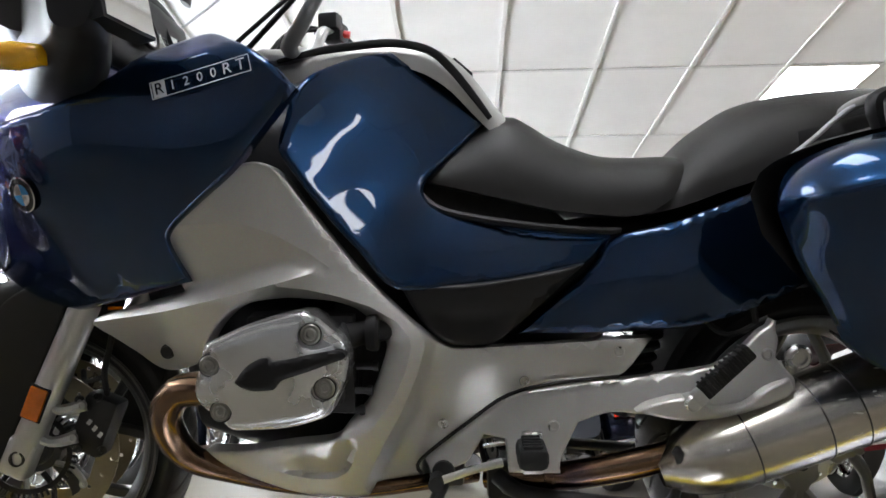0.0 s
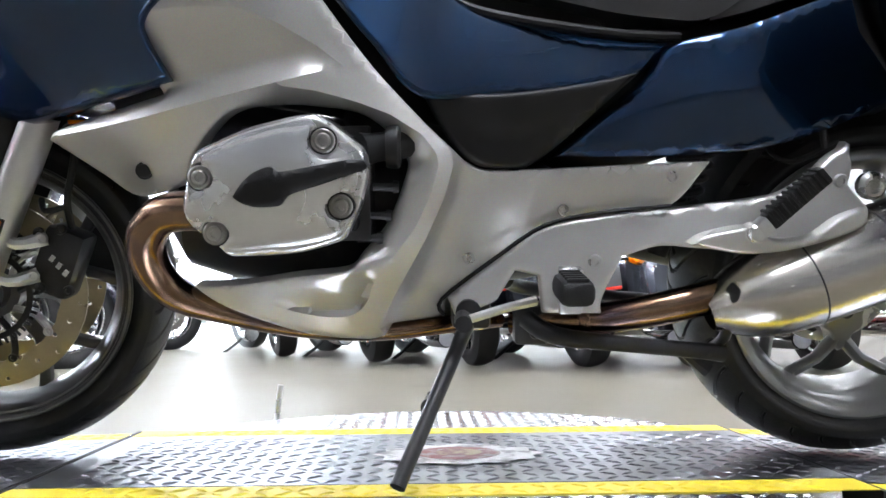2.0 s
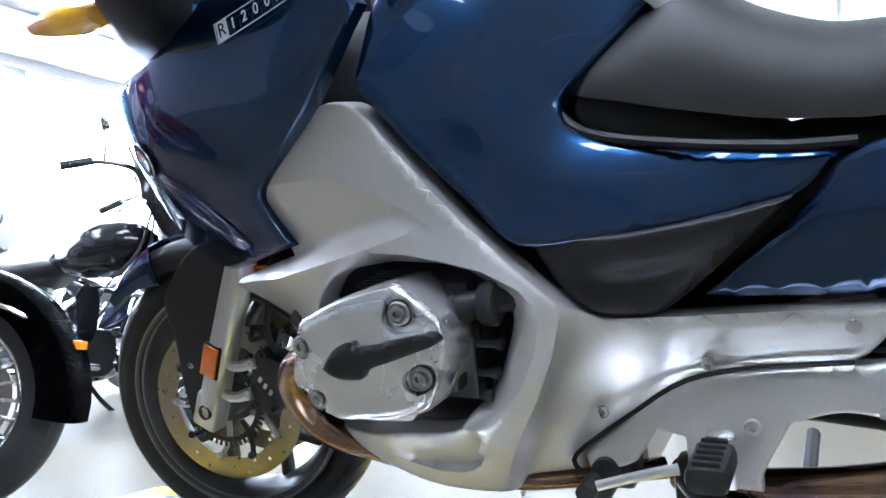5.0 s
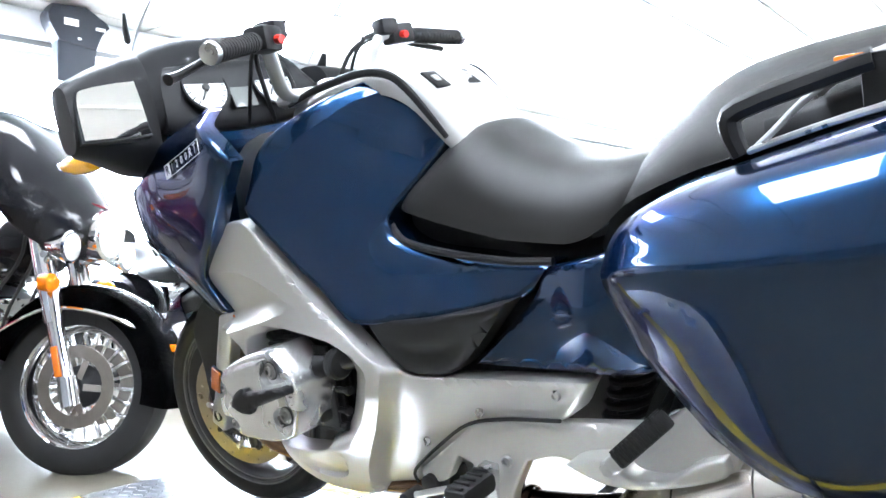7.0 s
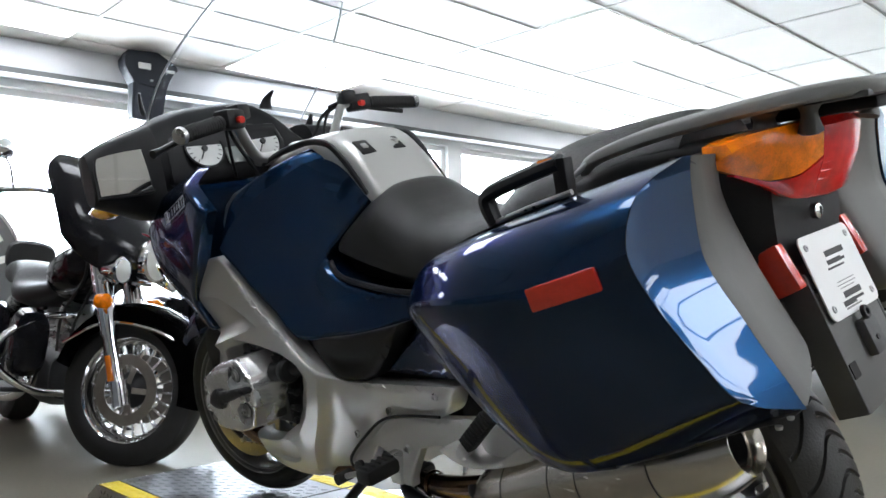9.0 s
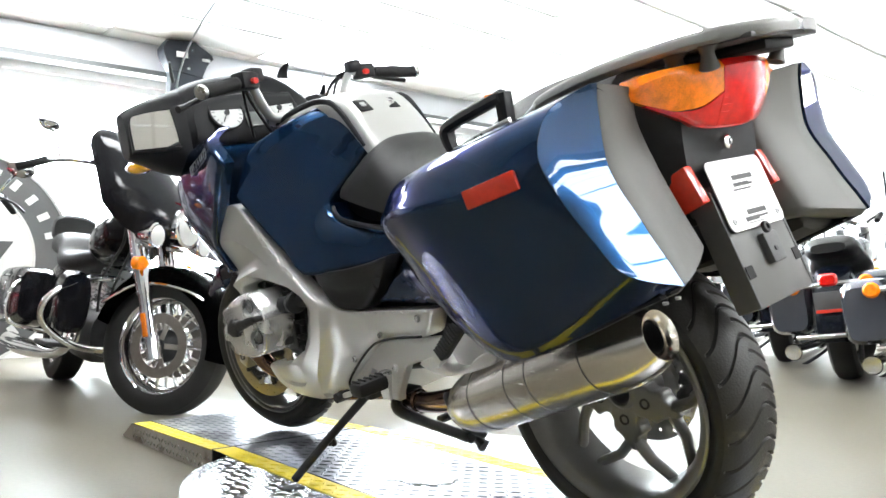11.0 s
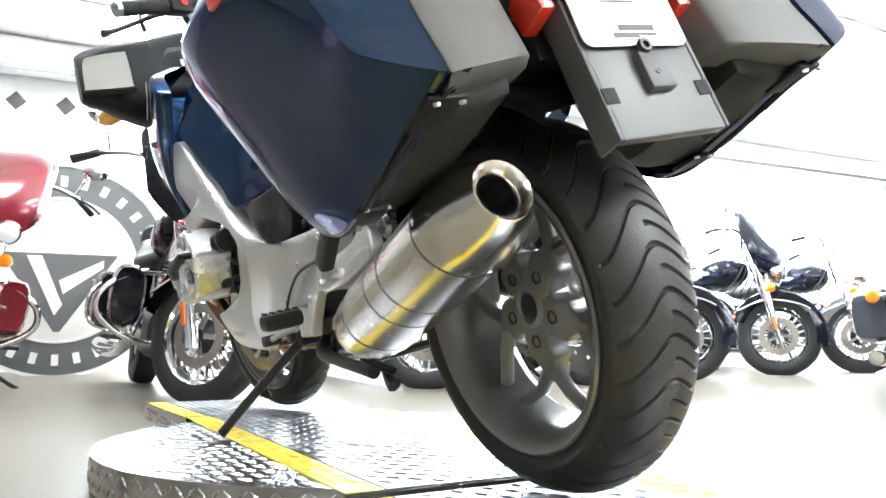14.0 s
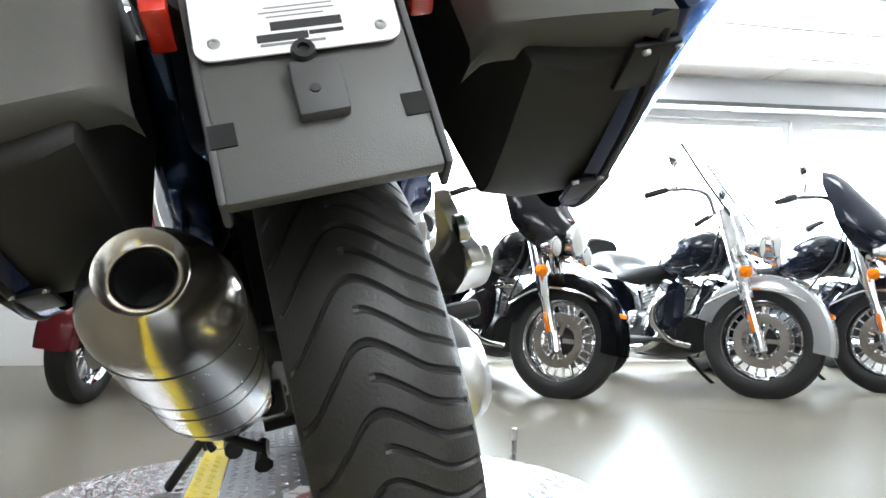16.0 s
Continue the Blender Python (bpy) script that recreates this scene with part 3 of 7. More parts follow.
# centre emblem, a plain lozenge with a round field
bm = bmesh.new()
mm = Matrix.Translation((PX + 0.02, 0.0, PZ + 0.0045))
v = [bm.verts.new(mm @ Vector((0.15 * math.cos(a) * (1 if q % 2 == 0 else 0.88), 0.10 * math.sin(a) * (1 if q % 2 == 0 else 0.88), 0))) for q, a in enumerate(2 * math.pi * i / 24 for i in range(24))]
bm.faces.new(v)
emb = part("emblem", bm, EMBLEM_WHITE, table, "worn white emblem plate", smooth=0)
for rad, mat, dz, nm in ((0.062, EMBLEM_RED, 0.0012, "field"), (0.034, EMBLEM_YELLOW, 0.0024, "centre")):
    bm = bmesh.new()
    v = [bm.verts.new((PX + 0.02 + 1.2 * rad * math.cos(a), rad * math.sin(a), PZ + 0.0045 + dz)) for a in (2 * math.pi * i / 32 for i in range(32))]
    bm.faces.new(v)
    part(nm, bm, mat, emb, smooth=0)


def ramp(name, x0, x1, za, zb, toe, label):
    """A straight length of platform from x0 (beside the turntable) to x1."""
    r = thing(name, PLAT, label=label, category="ramp")
    k = (zb - za) / (x1 - x0)
    sgn = 1 if x1 > x0 else -1
    b = bmesh.new()
    pts = [(x0, za), (x1, zb), (x1 + sgn * toe, 0.002), (x0, 0.002)]
    lo = [b.verts.new((x, YN, z)) for x, z in pts]
    hi = [b.verts.new((x, YF, z)) for x, z in pts]
    skin(b, [lo, hi], True, True)
    b.normal_update()
    # upright sides take the darkened plate here too
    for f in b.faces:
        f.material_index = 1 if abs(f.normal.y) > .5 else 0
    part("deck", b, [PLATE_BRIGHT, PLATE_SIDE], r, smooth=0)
    a0, a1 = min(x0, x1) + 0.012, max(x0, x1) - 0.012
    zs = za + k * (a0 - x0)
    b = bmesh.new()

    def strip(bb, ya, yb, dz):
        q = [bb.verts.new((x, y, za + k * (x - x0) + dz)) for x, y in ((a0, ya), (a1, ya), (a1, yb), (a0, yb))]
        bb.faces.new(q)
    strip(b, YN + 0.075, YF - 0.075, 0.002)
    part("dark_strip", b, PLATE_DARK, r, smooth=0)
    b = bmesh.new()
    bars(b, a0, a1, YN + 0.08, YF - 0.08, zs + 0.002, lambda x, y: True, k=k)
    tagged(part("dark_tread_pattern", b, PLATE_DARK, r, smooth=0), kind="stuff")
    for ya, yb in ((YN + 0.003, YN + 0.07), (YF - 0.07, YF - 0.003)):
        b = bmesh.new()
        strip(b, ya, yb, 0.002)
        bars(b, a0, a1, ya, yb, zs + 0.002, lambda x, y: True, k=k)
        part("yellow_strip", b, YELLOW, r, "worn yellow painted strip", smooth=0)
    b = bmesh.new()
    for i in range(int((a1 - a0) / 0.03)):
        x = a0 + 0.03 * (i + 0.5)
        for row in range(2):
            z = 0.018 + row * 0.027
            mm = Matrix.Translation((x + row * 0.015, YN - 0.0005, z)) @ Matrix.Rotation(radians(45 if (i + row) % 2 else -45), 4, "Y")
            v = [b.verts.new(mm @ Vector(p)) for p in ((-0.014, 0, 0), (0, 0, -0.004), (0.014, 0, 0), (0, 0, 0.004), (-0.006, -0.002, 0), (0.006, -0.002, 0))]
            for f in ((0, 1, 4), (1, 5, 4), (1, 2, 5), (2, 3, 5), (3, 4, 5), (3, 0, 4)):
                b.faces.new([v[q] for q in f])
    tagged(part("side_tread_pattern", b, PLATE_BRIGHT, r, smooth=0), kind="stuff")
    b = bmesh.new()
    block(b, min(x0, x0 - sgn * 0.008), max(x0, x0 - sgn * 0.008), YN, YF, 0.004, za + 0.006)
    part("seam_strip", b, RUBBER_BLACK, r, "black rubber strip along the joint", smooth=0)
    return r


ramp("platform_ramp", XL - 0.006, -1.37, 0.076, 0.062, 0.10, "diamond-plate approach ramp with yellow edge strips at the turntable's front")
ramp("platform_ramp", XR + 0.006, 1.66, 0.073, 0.020, 0.08, "diamond-plate approach ramp with yellow edge strips at the turntable's rear")

post = thing("floor_post", pose(-1.20, 0.56, 0), "short bare metal post standing beside the platform", "post")
bm = bmesh.new()
tube(bm, [(0, 0, 0), (0.004, 0, 0.08), (0.012, 0, 0.155)], 0.007, 10, 2)
part("shaft", bm, DULL_CHROME, post)
bm = bmesh.new()
lathe(bm, [(0.022, 0), (0.022, 0.004), (0.009, 0.008), (0.0001, 0.008)], None, 16)
part("foot", bm, DARK_METAL, post)
# ---- the touring motorcycle, leaning on its side stand; built in its own frame: x back from the front, y to its right, z up ----
LEAN = Matrix.Translation((0, 0.15, 0.082)) @ Matrix.Rotation(radians(3.3), 4, "Z") @ Matrix.Rotation(radians(13), 4, "X")
bike = thing("motorcycle", LEAN, "dark blue touring motorcycle with silver fairing leaning on its side stand", "motorcycle")

SILVER_SIDE = surface([(-1.05, .83, -.326), (-.995, .826, -.321), (-.942, .626, -.323), (-.807, .537, -.30), (-.864, .397, -.30), (-1.139, .354, -.239),
                       (-.863, .274, -.233), (-.734, .387, -.198), (-.593, .46, -.202), (-.431, .509, -.206), (-.717, .525, -.244), (-1.205, .522, -.224),
                       (-1.354, .571, -.183), (-1.25, .476, -.141), (-1.136, .645, -.307), (-.797, .627, -.265), (-1.2, .606, -.272), (-1.07, .624, -.318)])
TANK_SIDE = surface([(-.797, .627, -.262), (-.62, .64, -.222), (-.496, .649, -.190), (-.421, .708, -.172), (-.60, .73, -.176), (-.76, .79, -.182), (-.63, .929, -.100), (-.776, 1.057, -.094),
                     (-.952, .972, -.285), (-.98, .865, -.316), (-.90, .90, -.245), (-.86, .80, -.246), (-.72, .70, -.222)])
TANK_LINE = np.array([(-0.973, 0.857), (-0.954, 0.904), (-0.898, 0.969), (-0.83, 1.016), (-0.772, 1.03), (-0.71, 1.004), (-0.65, 0.95)])


OPENING = np.array([(-1.058, .364), (-.979, .379), (-.909, .387), (-.890, .404), (-.868, .427), (-.849, .456), (-.828, .510), (-.824, .537), (-.838, .564), (-.873, .594), (-.908, .607), (-.947, .612), (-.99, .615), (-1.047, .607), (-1.087, .579), (-1.12, .538)])


def to_line(line, P):
    """Each point's distance from an open line."""
    d = np.full(len(P), 9.0)
    for p, q in zip(line, line[1:]):
        v = q - p
        t = np.clip(((P - p) @ v) / (v @ v), 0, 1)
        d = np.minimum(d, np.hypot(*(P - p - t[:, None] * v).T))
    return d


RIDGE = np.array([(-1.352, .571), (-1.25, .586), (-1.182, .597), (-1.127, .609), (-1.06, .624), (-.981, .643), (-.93, .657)])
ARC = np.array([(-1.20, .73), (-1.125, .736), (-1.083, .738), (-1.041, .736), (-.993, .719), (-.939, .688), (-.905, .662)])
CREST_IN = np.array([(-.985, .636), (-.94, .630), (-.892, .617), (-.846, .600), (-.803, .573), (-.783, .547), (-.780, .530), (-.791, .49), (-.812, .445), (-.848, .398)])
CREST_OUT = np.array([(-.785, .585), (-.762, .548), (-.759, .53), (-.773, .482), (-.80, .422), (-.827, .374), (-.85, .331), (-.862, .30)])
LIP = np.array([(-1.02, .336), (-.98, .323), (-.945, .315), (-.918, .313), (-.902, .317), (-.890, .326), (-.881, .340), (-.877, .354)])
CREST_POLY = np.concatenate([RIDGE[:-1], CREST_IN, [(-.88, .387), (-1.15, .35), (-1.30, .50)]]).tolist()


def silver_side(P):
    """The lower fairing: a raised ridge from its front tip, a scoop above it, and a crest with a chamfer down to the engine opening."""
    y = SILVER_SIDE(P)
    dr, da = to_line(RIDGE, P), to_line(ARC, P)
    above = (P[:, 1] > np.interp(P[:, 0], RIDGE[:, 0], RIDGE[:, 1])) & (P[:, 1] < np.interp(P[:, 0], ARC[:, 0], ARC[:, 1]))
    fade = np.clip((-.885 - P[:, 0]) / .10, 0, 1)
    y = y + fade * above * .030 * np.clip(da / (da + .7 * dr + 1e-6), 0, 1) * np.clip(dr / .03, 0, 1)
    y = y - np.clip((-.90 - P[:, 0]) / .1, 0, 1) * .010 * np.clip(1 - dr / .035, 0, 1)
    o, c = to_line(OPENING, P), np.minimum(to_line(CREST_IN, P), dr)
    inner = inside(CREST_POLY, P) * np.clip((P[:, 0] + 1.06) / .08, 0, 1) * np.clip((P[:, 1] - .388) / .03, 0, 1)
    y = y + inner * .044 * np.clip(c / (o + c + 1e-6), 0, 1)
    lip = to_line(LIP, P)
    over = (P[:, 1] > np.interp(P[:, 0], LIP[:, 0], LIP[:, 1]) + .001) & (P[:, 0] < -.8775) & (lip > .001)
    y = y + over * .013 * np.clip(1 - lip / .040, 0, 1) * np.clip((P[:, 0] + 1.02) / .07, 0, 1)
    d = to_line(CREST_OUT, P)
    right = (P[:, 0] > np.interp(P[:, 1], CREST_OUT[::-1, 1], CREST_OUT[::-1, 0])) * np.clip((.585 - P[:, 1]) / .04, 0, 1)
    return y + right * .020 * np.clip(d / .018, 0, 1) * np.clip(1 - (d - .03) / .10, 0, 1)


TANK_LIP = np.array([(-.984, .856), (-.957, .807), (-.910, .741), (-.866, .689), (-.806, .625)])


def tank_side(P):
    """The tank's side with a crease that sweeps over its top."""
    d = to_line(TANK_LINE, P)
    above = P[:, 1] > np.interp(P[:, 0], TANK_LINE[:, 0], TANK_LINE[:, 1])
    flare = .006 * np.clip(1 - to_line(TANK_LIP, P) / .06, 0, 1) ** 2
    return TANK_SIDE(P) - flare + np.where(above, .30 * np.clip(d, 0, .05), .05 * np.clip(d, 0, .06))


FAIRING_SIDE = surface([(-1.418, .794, -.284), (-1.169, .946, -.345), (-1.014, .98, -.365), (-1.41, .60, -.16), (-.946, .947, -.36), (-1.162, .719, -.325),
               (-1.057, 1.031, -.342), (-1.136, .645, -.307), (-1.57, .85, -.185), (-1.68, .84, -.06), (-1.58, .68, -.10)])


def fairing_side(P):
    """The upper fairing: below its crown the top leans inward to face the ceiling."""
    brow = np.interp(P[:, 0], [-1.30, -1.20, -1.134, -1.053, -.99, -.94], [1.0, .998, .994, 1.016, 1.02, 1.02])
    return FAIRING_SIDE(P) + 1.1 * np.clip(P[:, 1] - brow, 0, .06)


def both(name, bm, mat, parent=None, label="", smooth=40):
    """A part on the left side and its mirror image on the right."""
    p = part(name, bm, mat, parent or bike, label, smooth)
    return p, mirrored(p, parent or bike)


# body panels
bm = bmesh.new()
panel(bm, [(-1.054, .83), (-.996, .828), (-.944, .763), (-.875, .671), (-.805, .595), (-.765, .557), (-.733, .529), (-.687, .519), (-.523, .524),
           (-.374, .531), (-.432, .462), (-.537, .454), (-.619, .435), (-.684, .385), (-.772, .326), (-.77, .295), (-.85, .290), (-.862, .268), (-.955, .283),
           (-1.035, .308), (-1.099, .33), (-1.141, .353), (-1.058, .364), (-.979, .379), (-.909, .387), (-.890, .404), (-.868, .427), (-.849, .456),
           (-.828, .510), (-.824, .537), (-.838, .564), (-.873, .594), (-.908, .607), (-.947, .612), (-.99, .615), (-1.047, .607), (-1.087, .579),
           (-1.12, .538), (-1.136, .508), (-1.242, .479), (-1.298, .514), (-1.36, .566), (-1.34, .582), (-1.252, .605), (-1.155, .628), (-1.185, .68),
           (-1.178, .745), (-1.125, .80)], silver_side, 0.045, 0.005, step=0.008, sharp=55, creases=(RIDGE, ARC, CREST_IN, CREST_OUT, LIP))
both("lower_fairing", bm, SILVER, label="satin silver lower fairing panel")

bm = bmesh.new()
panel(bm, [(-.963, .959), (-.931, .996), (-.866, 1.036), (-.778, 1.062), (-.731, 1.055), (-.679, .995), (-.636, .932), (-.712, .856), (-.757, .81),
           (-.759, .779), (-.722, .751), (-.654, .732), (-.521, .713), (-.431, .708), (-.485, .657), (-.592, .636), (-.694, .626), (-.806, .625),
           (-.866, .689), (-.910, .741), (-.957, .807), (-.984, .856), (-.976, .912)], tank_side, 0.06, 0.012, 0.010, step=0.009, sharp=60, creases=(TANK_LINE,))
both("tank_panel", bm, BLUE, label="metallic dark blue tank side panel")

bm = bmesh.new()
panel(bm, [(-.803, .632), (-.694, .63), (-.591, .641), (-.488, .66), (-.63, .533), (-.69, .522), (-.733, .533), (-.768, .57)],
      surface([(-.8, .63, -.245), (-.5, .65, -.228), (-.72, .53, -.232), (-.63, .54, -.205), (-.66, .6, -.236)]), 0.04, 0.01, step=0.012,
      dents=[([(-.76, .59), (-.6, .60), (-.54, .625), (-.64, .55), (-.72, .54)], 0.010, 0.03)])
both("knee_panel", bm, BLACK_PLASTIC, label="matt black plastic knee panel")

bm = bmesh.new()
panel(bm, [(-.432, .704), (-.33, .728), (-.207, .77), (-.06, .81), (-.03, .70), (-.10, .62), (-.248, .560), (-.376, .541), (-.606, .538), (-.536, .597), (-.466, .656)],
      surface([(-.43, .70, -.185), (-.2, .76, -.20), (-.62, .53, -.195), (-.38, .53, -.19), (-.2, .6, -.195), (-.35, .63, -.228), (-.05, .7, -.19)]), 0.04, 0.010, step=0.009)
both("tail_panel", bm, BLUE, label="metallic dark blue tail side panel")

bm = bmesh.new()
panel(bm, [(-.946, .945), (-.989, .99), (-1.052, 1.029), (-1.112, 1.056), (-1.18, 1.026), (-1.242, .979), (-1.344, .938), (-1.46, .918), (-1.58, .905),
           (-1.675, .87), (-1.69, .80), (-1.64, .71), (-1.55, .635), (-1.45, .598), (-1.382, .591), (-1.26, .618), (-1.138, .645), (-1.163, .70), (-1.159, .727),
           (-1.105, .774), (-1.042, .829)],
      fairing_side, 0.025, 0.012, step=0.010)
both("upper_fairing", bm, BLUE, label="metallic dark blue upper fairing side")

bm = bmesh.new()
lathe(bm, [(.0001, .006), (.009, .006), (.0105, -.001), (.013, -.001), (.013, -.004)], Matrix.Translation((-1.206, -.228, .522)) @ Matrix.Rotation(radians(90), 4, "X"), 16)
both("fairing_hole", bm, PRINT, label="dark screw hole in the silver fairing")
bm = bmesh.new()
block(bm, -1.340, -1.315, -.165, -.155, .590, .596, .002)
both("fairing_clip", bm, AMBER_LENS, label="small amber strip under the fairing")

# nose between the two fairing sides
bm = bmesh.new()
rings = []
for x, w, zb, zt in interp(np.linspace(-1.70, -1.30, 12), [(-1.70, .03, .78, .86), (-1.64, .10, .70, .98), (-1.50, .20, .62, 1.06), (-1.40, .26, .60, 1.10), (-1.30, .30, .62, 1.12)]):
    rings.append((x, w, zb, zt))
superloft(bm, rings, 28, power=2.3)
part("nose", bm, BLUE, bike, "dark blue nose with headlight")

# dark core that fills the bike behind its panels
bm = bmesh.new()
superloft(bm, [(-1.30, .10, .58, .98), (-1.18, .20, .62, 1.0), (-1.05, .22, .62, .98), (-.95, .19, .60, .98), (-.80, .12, .52, .96), (-.66, .07, .50, .88), (-.50, .13, .50, .74), (-.30, .13, .56, .76), (-.05, .12, .60, .84), (.16, .10, .70, .90)], 20, power=3.5)
part("inner_frame", bm, DARK_METAL, bike, "black inner frame and tank")
bm = bmesh.new()
superloft(bm, [(-1.21, .12, .40, .56), (-1.17, .19, .36, .60), (-1.08, .20, .33, .62), (-.95, .19, .31, .60), (-.82, .19, .31, .60), (-.72, .16, .32, .58), (-.55, .13, .34, .50), (-.48, .10, .36, .46)], 20, power=4)
part("engine_block", bm, DARK_METAL, bike, "dark engine and gearbox casing")
bm = bmesh.new()
superloft(bm, [(-1.08, .15, .26, .33), (-.95, .17, .245, .33), (-.80, .16, .245, .33), (-.70, .12, .26, .34)], 16, power=4)
part("sump", bm, CAST, bike, "cast sump")

# tank top console
bm = bmesh.new()
rings = []
for x, w, zb, zt in interp(np.linspace(-1.04, -.605, 26), [(-1.04, .115, 1.0, 1.04), (-.95, .125, 1.025, 1.062), (-.86, .120, 1.038, 1.078), (-.78, .108, 1.035, 1.078), (-.72, .104, 1.005, 1.056), (-.67, .104, .955, 1.012), (-.63, .104, .91, .955), (-.605, .10, .89, .925)]):
    prof = [(-1.06, -.4), (-1.06, .15), (-.98, .62), (-.84, .9), (-.5, 1.0), (0, 1.04), (.5, 1.0), (.84, .9), (.98, .62), (1.06, .15), (1.06, -.4)]
    rings.append([bm.verts.new((x, w * a, zb + (zt - zb) * b)) for a, b in prof])
skin(bm, rings, False, False)
part("tank_console", bm, WHITE_SILVER, bike, "light silver tank top cover with vents")
bm = bmesh.new()
tube(bm, [(-1.028, -.133, 1.036), (-.955, -.138, 1.051), (-.882, -.136, 1.060), (-.810, -.130, 1.064), (-.749, -.125, 1.050), (-.709, -.122, 1.015), (-.669, -.121, .964), (-.641, -.120, .925)], [.004, .007, .008, .008, .008, .008, .007, .005], 8, 6, flat=.8)
both("console_seal", bm, BLACK_PLASTIC, label="black seal between tank and cover")
for cx, cy, cz, sx in ((-.690, -.066, 1.029, .024), (-.690, .024, 1.029, .024)):
    bm = bmesh.new()
    block(bm, -sx, sx, -.020, .020, -.004, .003, .003, Matrix.Translation((cx, cy, cz)) @ Matrix.Rotation(radians(42), 4, "Y"))
    v = part("vent", bm, BLACK_PLASTIC, bike, "black vent opening")
    bm = bmesh.new()
    block(bm, -sx * .4, sx * .3, -.008, .008, .0, .005, .002, Matrix.Translation((cx, cy, cz)) @ Matrix.Rotation(radians(42), 4, "Y"))
    part("vent_insert", bm, DULL_CHROME, v)

# seats
def seat(name, rows, n, power, label):
    b = bmesh.new()
    rr = []
    for x, w, zb, zt in interp(np.linspace(rows[0][0], rows[-1][0], n), rows):
        ring = []
        for j in range(25):
            a = math.pi * j / 24
            c, s = math.cos(a), math.sin(a)
            ring.append(b.verts.new((x, -w * math.copysign(abs(c) ** (2 / power), c), zb + (zt - zb) * abs(s) ** (2 / 2.2))))
        rr.append(ring)
    skin(b, rr, True, True)
    return part(name, b, SEAT, bike, label, smooth=50)


seat("rider_seat", [(-.765, .135, .812, .835), (-.745, .150, .806, .862), (-.70, .160, .795, .892), (-.65, .165, .782, .925), (-.603, .168, .770, .940), (-.567, .170, .762, .922), (-.522, .172, .752, .893),
                    (-.446, .172, .743, .862), (-.38, .17, .742, .856), (-.32, .155, .775, .856), (-.285, .12, .825, .852)], 44, 2.9, "black vinyl rider seat")
seat("pillion_seat", [(-.365, .15, .742, .79), (-.31, .155, .755, .848), (-.27, .155, .768, .888), (-.236, .155, .78, .914), (-.174, .155, .80, .950), (-.093, .152, .835, .968), (.008, .145, .86, .977),
                      (.09, .135, .885, .978), (.12, .12, .91, .965)], 36, 2.1, "black vinyl pillion seat")
bm = bmesh.new()
for s in (-1,):
    tube(bm, [(-.770, s * .155, .80), (-.768, s * .163, .785), (-.725, s * .178, .755), (-.62, s * .186, .733), (-.50, s * .186, .718), (-.42, s * .18, .715)], 0.007, 8)
both("seat_seal", bm, BLACK_PLASTIC, label="black rubber seam under the seat")

# pannier shells: a bulged side with a soft belt line, a slanted rear face behind a bowed crease
PAN_GUIDES = (
    ((-.125, -.352, .545), (-.06, -.345, .496), (.02, -.345, .488), (.14, -.345, .53), (.25, -.345, .577), (.351, -.334, .6205)),
    ((-.150, -.366, .590), (-.09, -.381, .558), (0, -.382, .530), (.14, -.382, .570), (.23, -.396, .610), (.321, -.413, .652)),
    ((-.192, -.374, .655), (-.16, -.404, .657), (-.09, -.434, .655), (0, -.442, .645), (.12, -.441, .672), (.287, -.431, .704)),
    ((-.218, -.367, .725), (-.195, -.422, .735), (-.15, -.460, .745), (-.08, -.487, .755), (0, -.501, .762), (.12, -.492, .772), (.19, -.472, .775), (.244, -.442, .776)),
    ((-.219, -.362, .757), (-.195, -.418, .770), (-.15, -.453, .782), (-.08, -.481, .793), (0, -.493, .802), (.12, -.484, .815), (.18, -.468, .826), (.2295, -.453, .835)),
    ((-.205, -.345, .787), (-.178, -.395, .807), (-.13, -.427, .826), (-.06, -.443, .841), (0, -.449, .852), (.12, -.443, .871), (.236, -.424, .893)),
    ((-.181, -.330, .812), (-.14, -.350, .832), (-.07, -.366, .853), (.05, -.362, .881), (.15, -.352, .903), (.2525, -.345, .923)))
PAN_OUTER = [(.254, .922), (.250, .90), (.249, .87), (.249, .83), (.253, .797), (.268, .763), (.288, .73), (.310, .69), (.332, .655), (.352, .620)]
PAN_INNER = [(.211, .912), (.209, .89), (.208, .86), (.216, .825), (.226, .795), (.239, .763), (.253, .732), (.268, .70), (.281, .674), (.292, .650)]


def even(pts, n):
    """n points at even steps along a smooth line through the given ones."""
    q = np.array([tuple(p) for p in smooth_line(pts, 10)])
    cum = np.r_[0, np.cumsum(np.linalg.norm(np.diff(q, axis=0), axis=1))]
    at = np.linspace(0, cum[-1], n)
    return [Vector([float(np.interp(a, cum, q[:, k])) for k in range(3)]) for a in at]


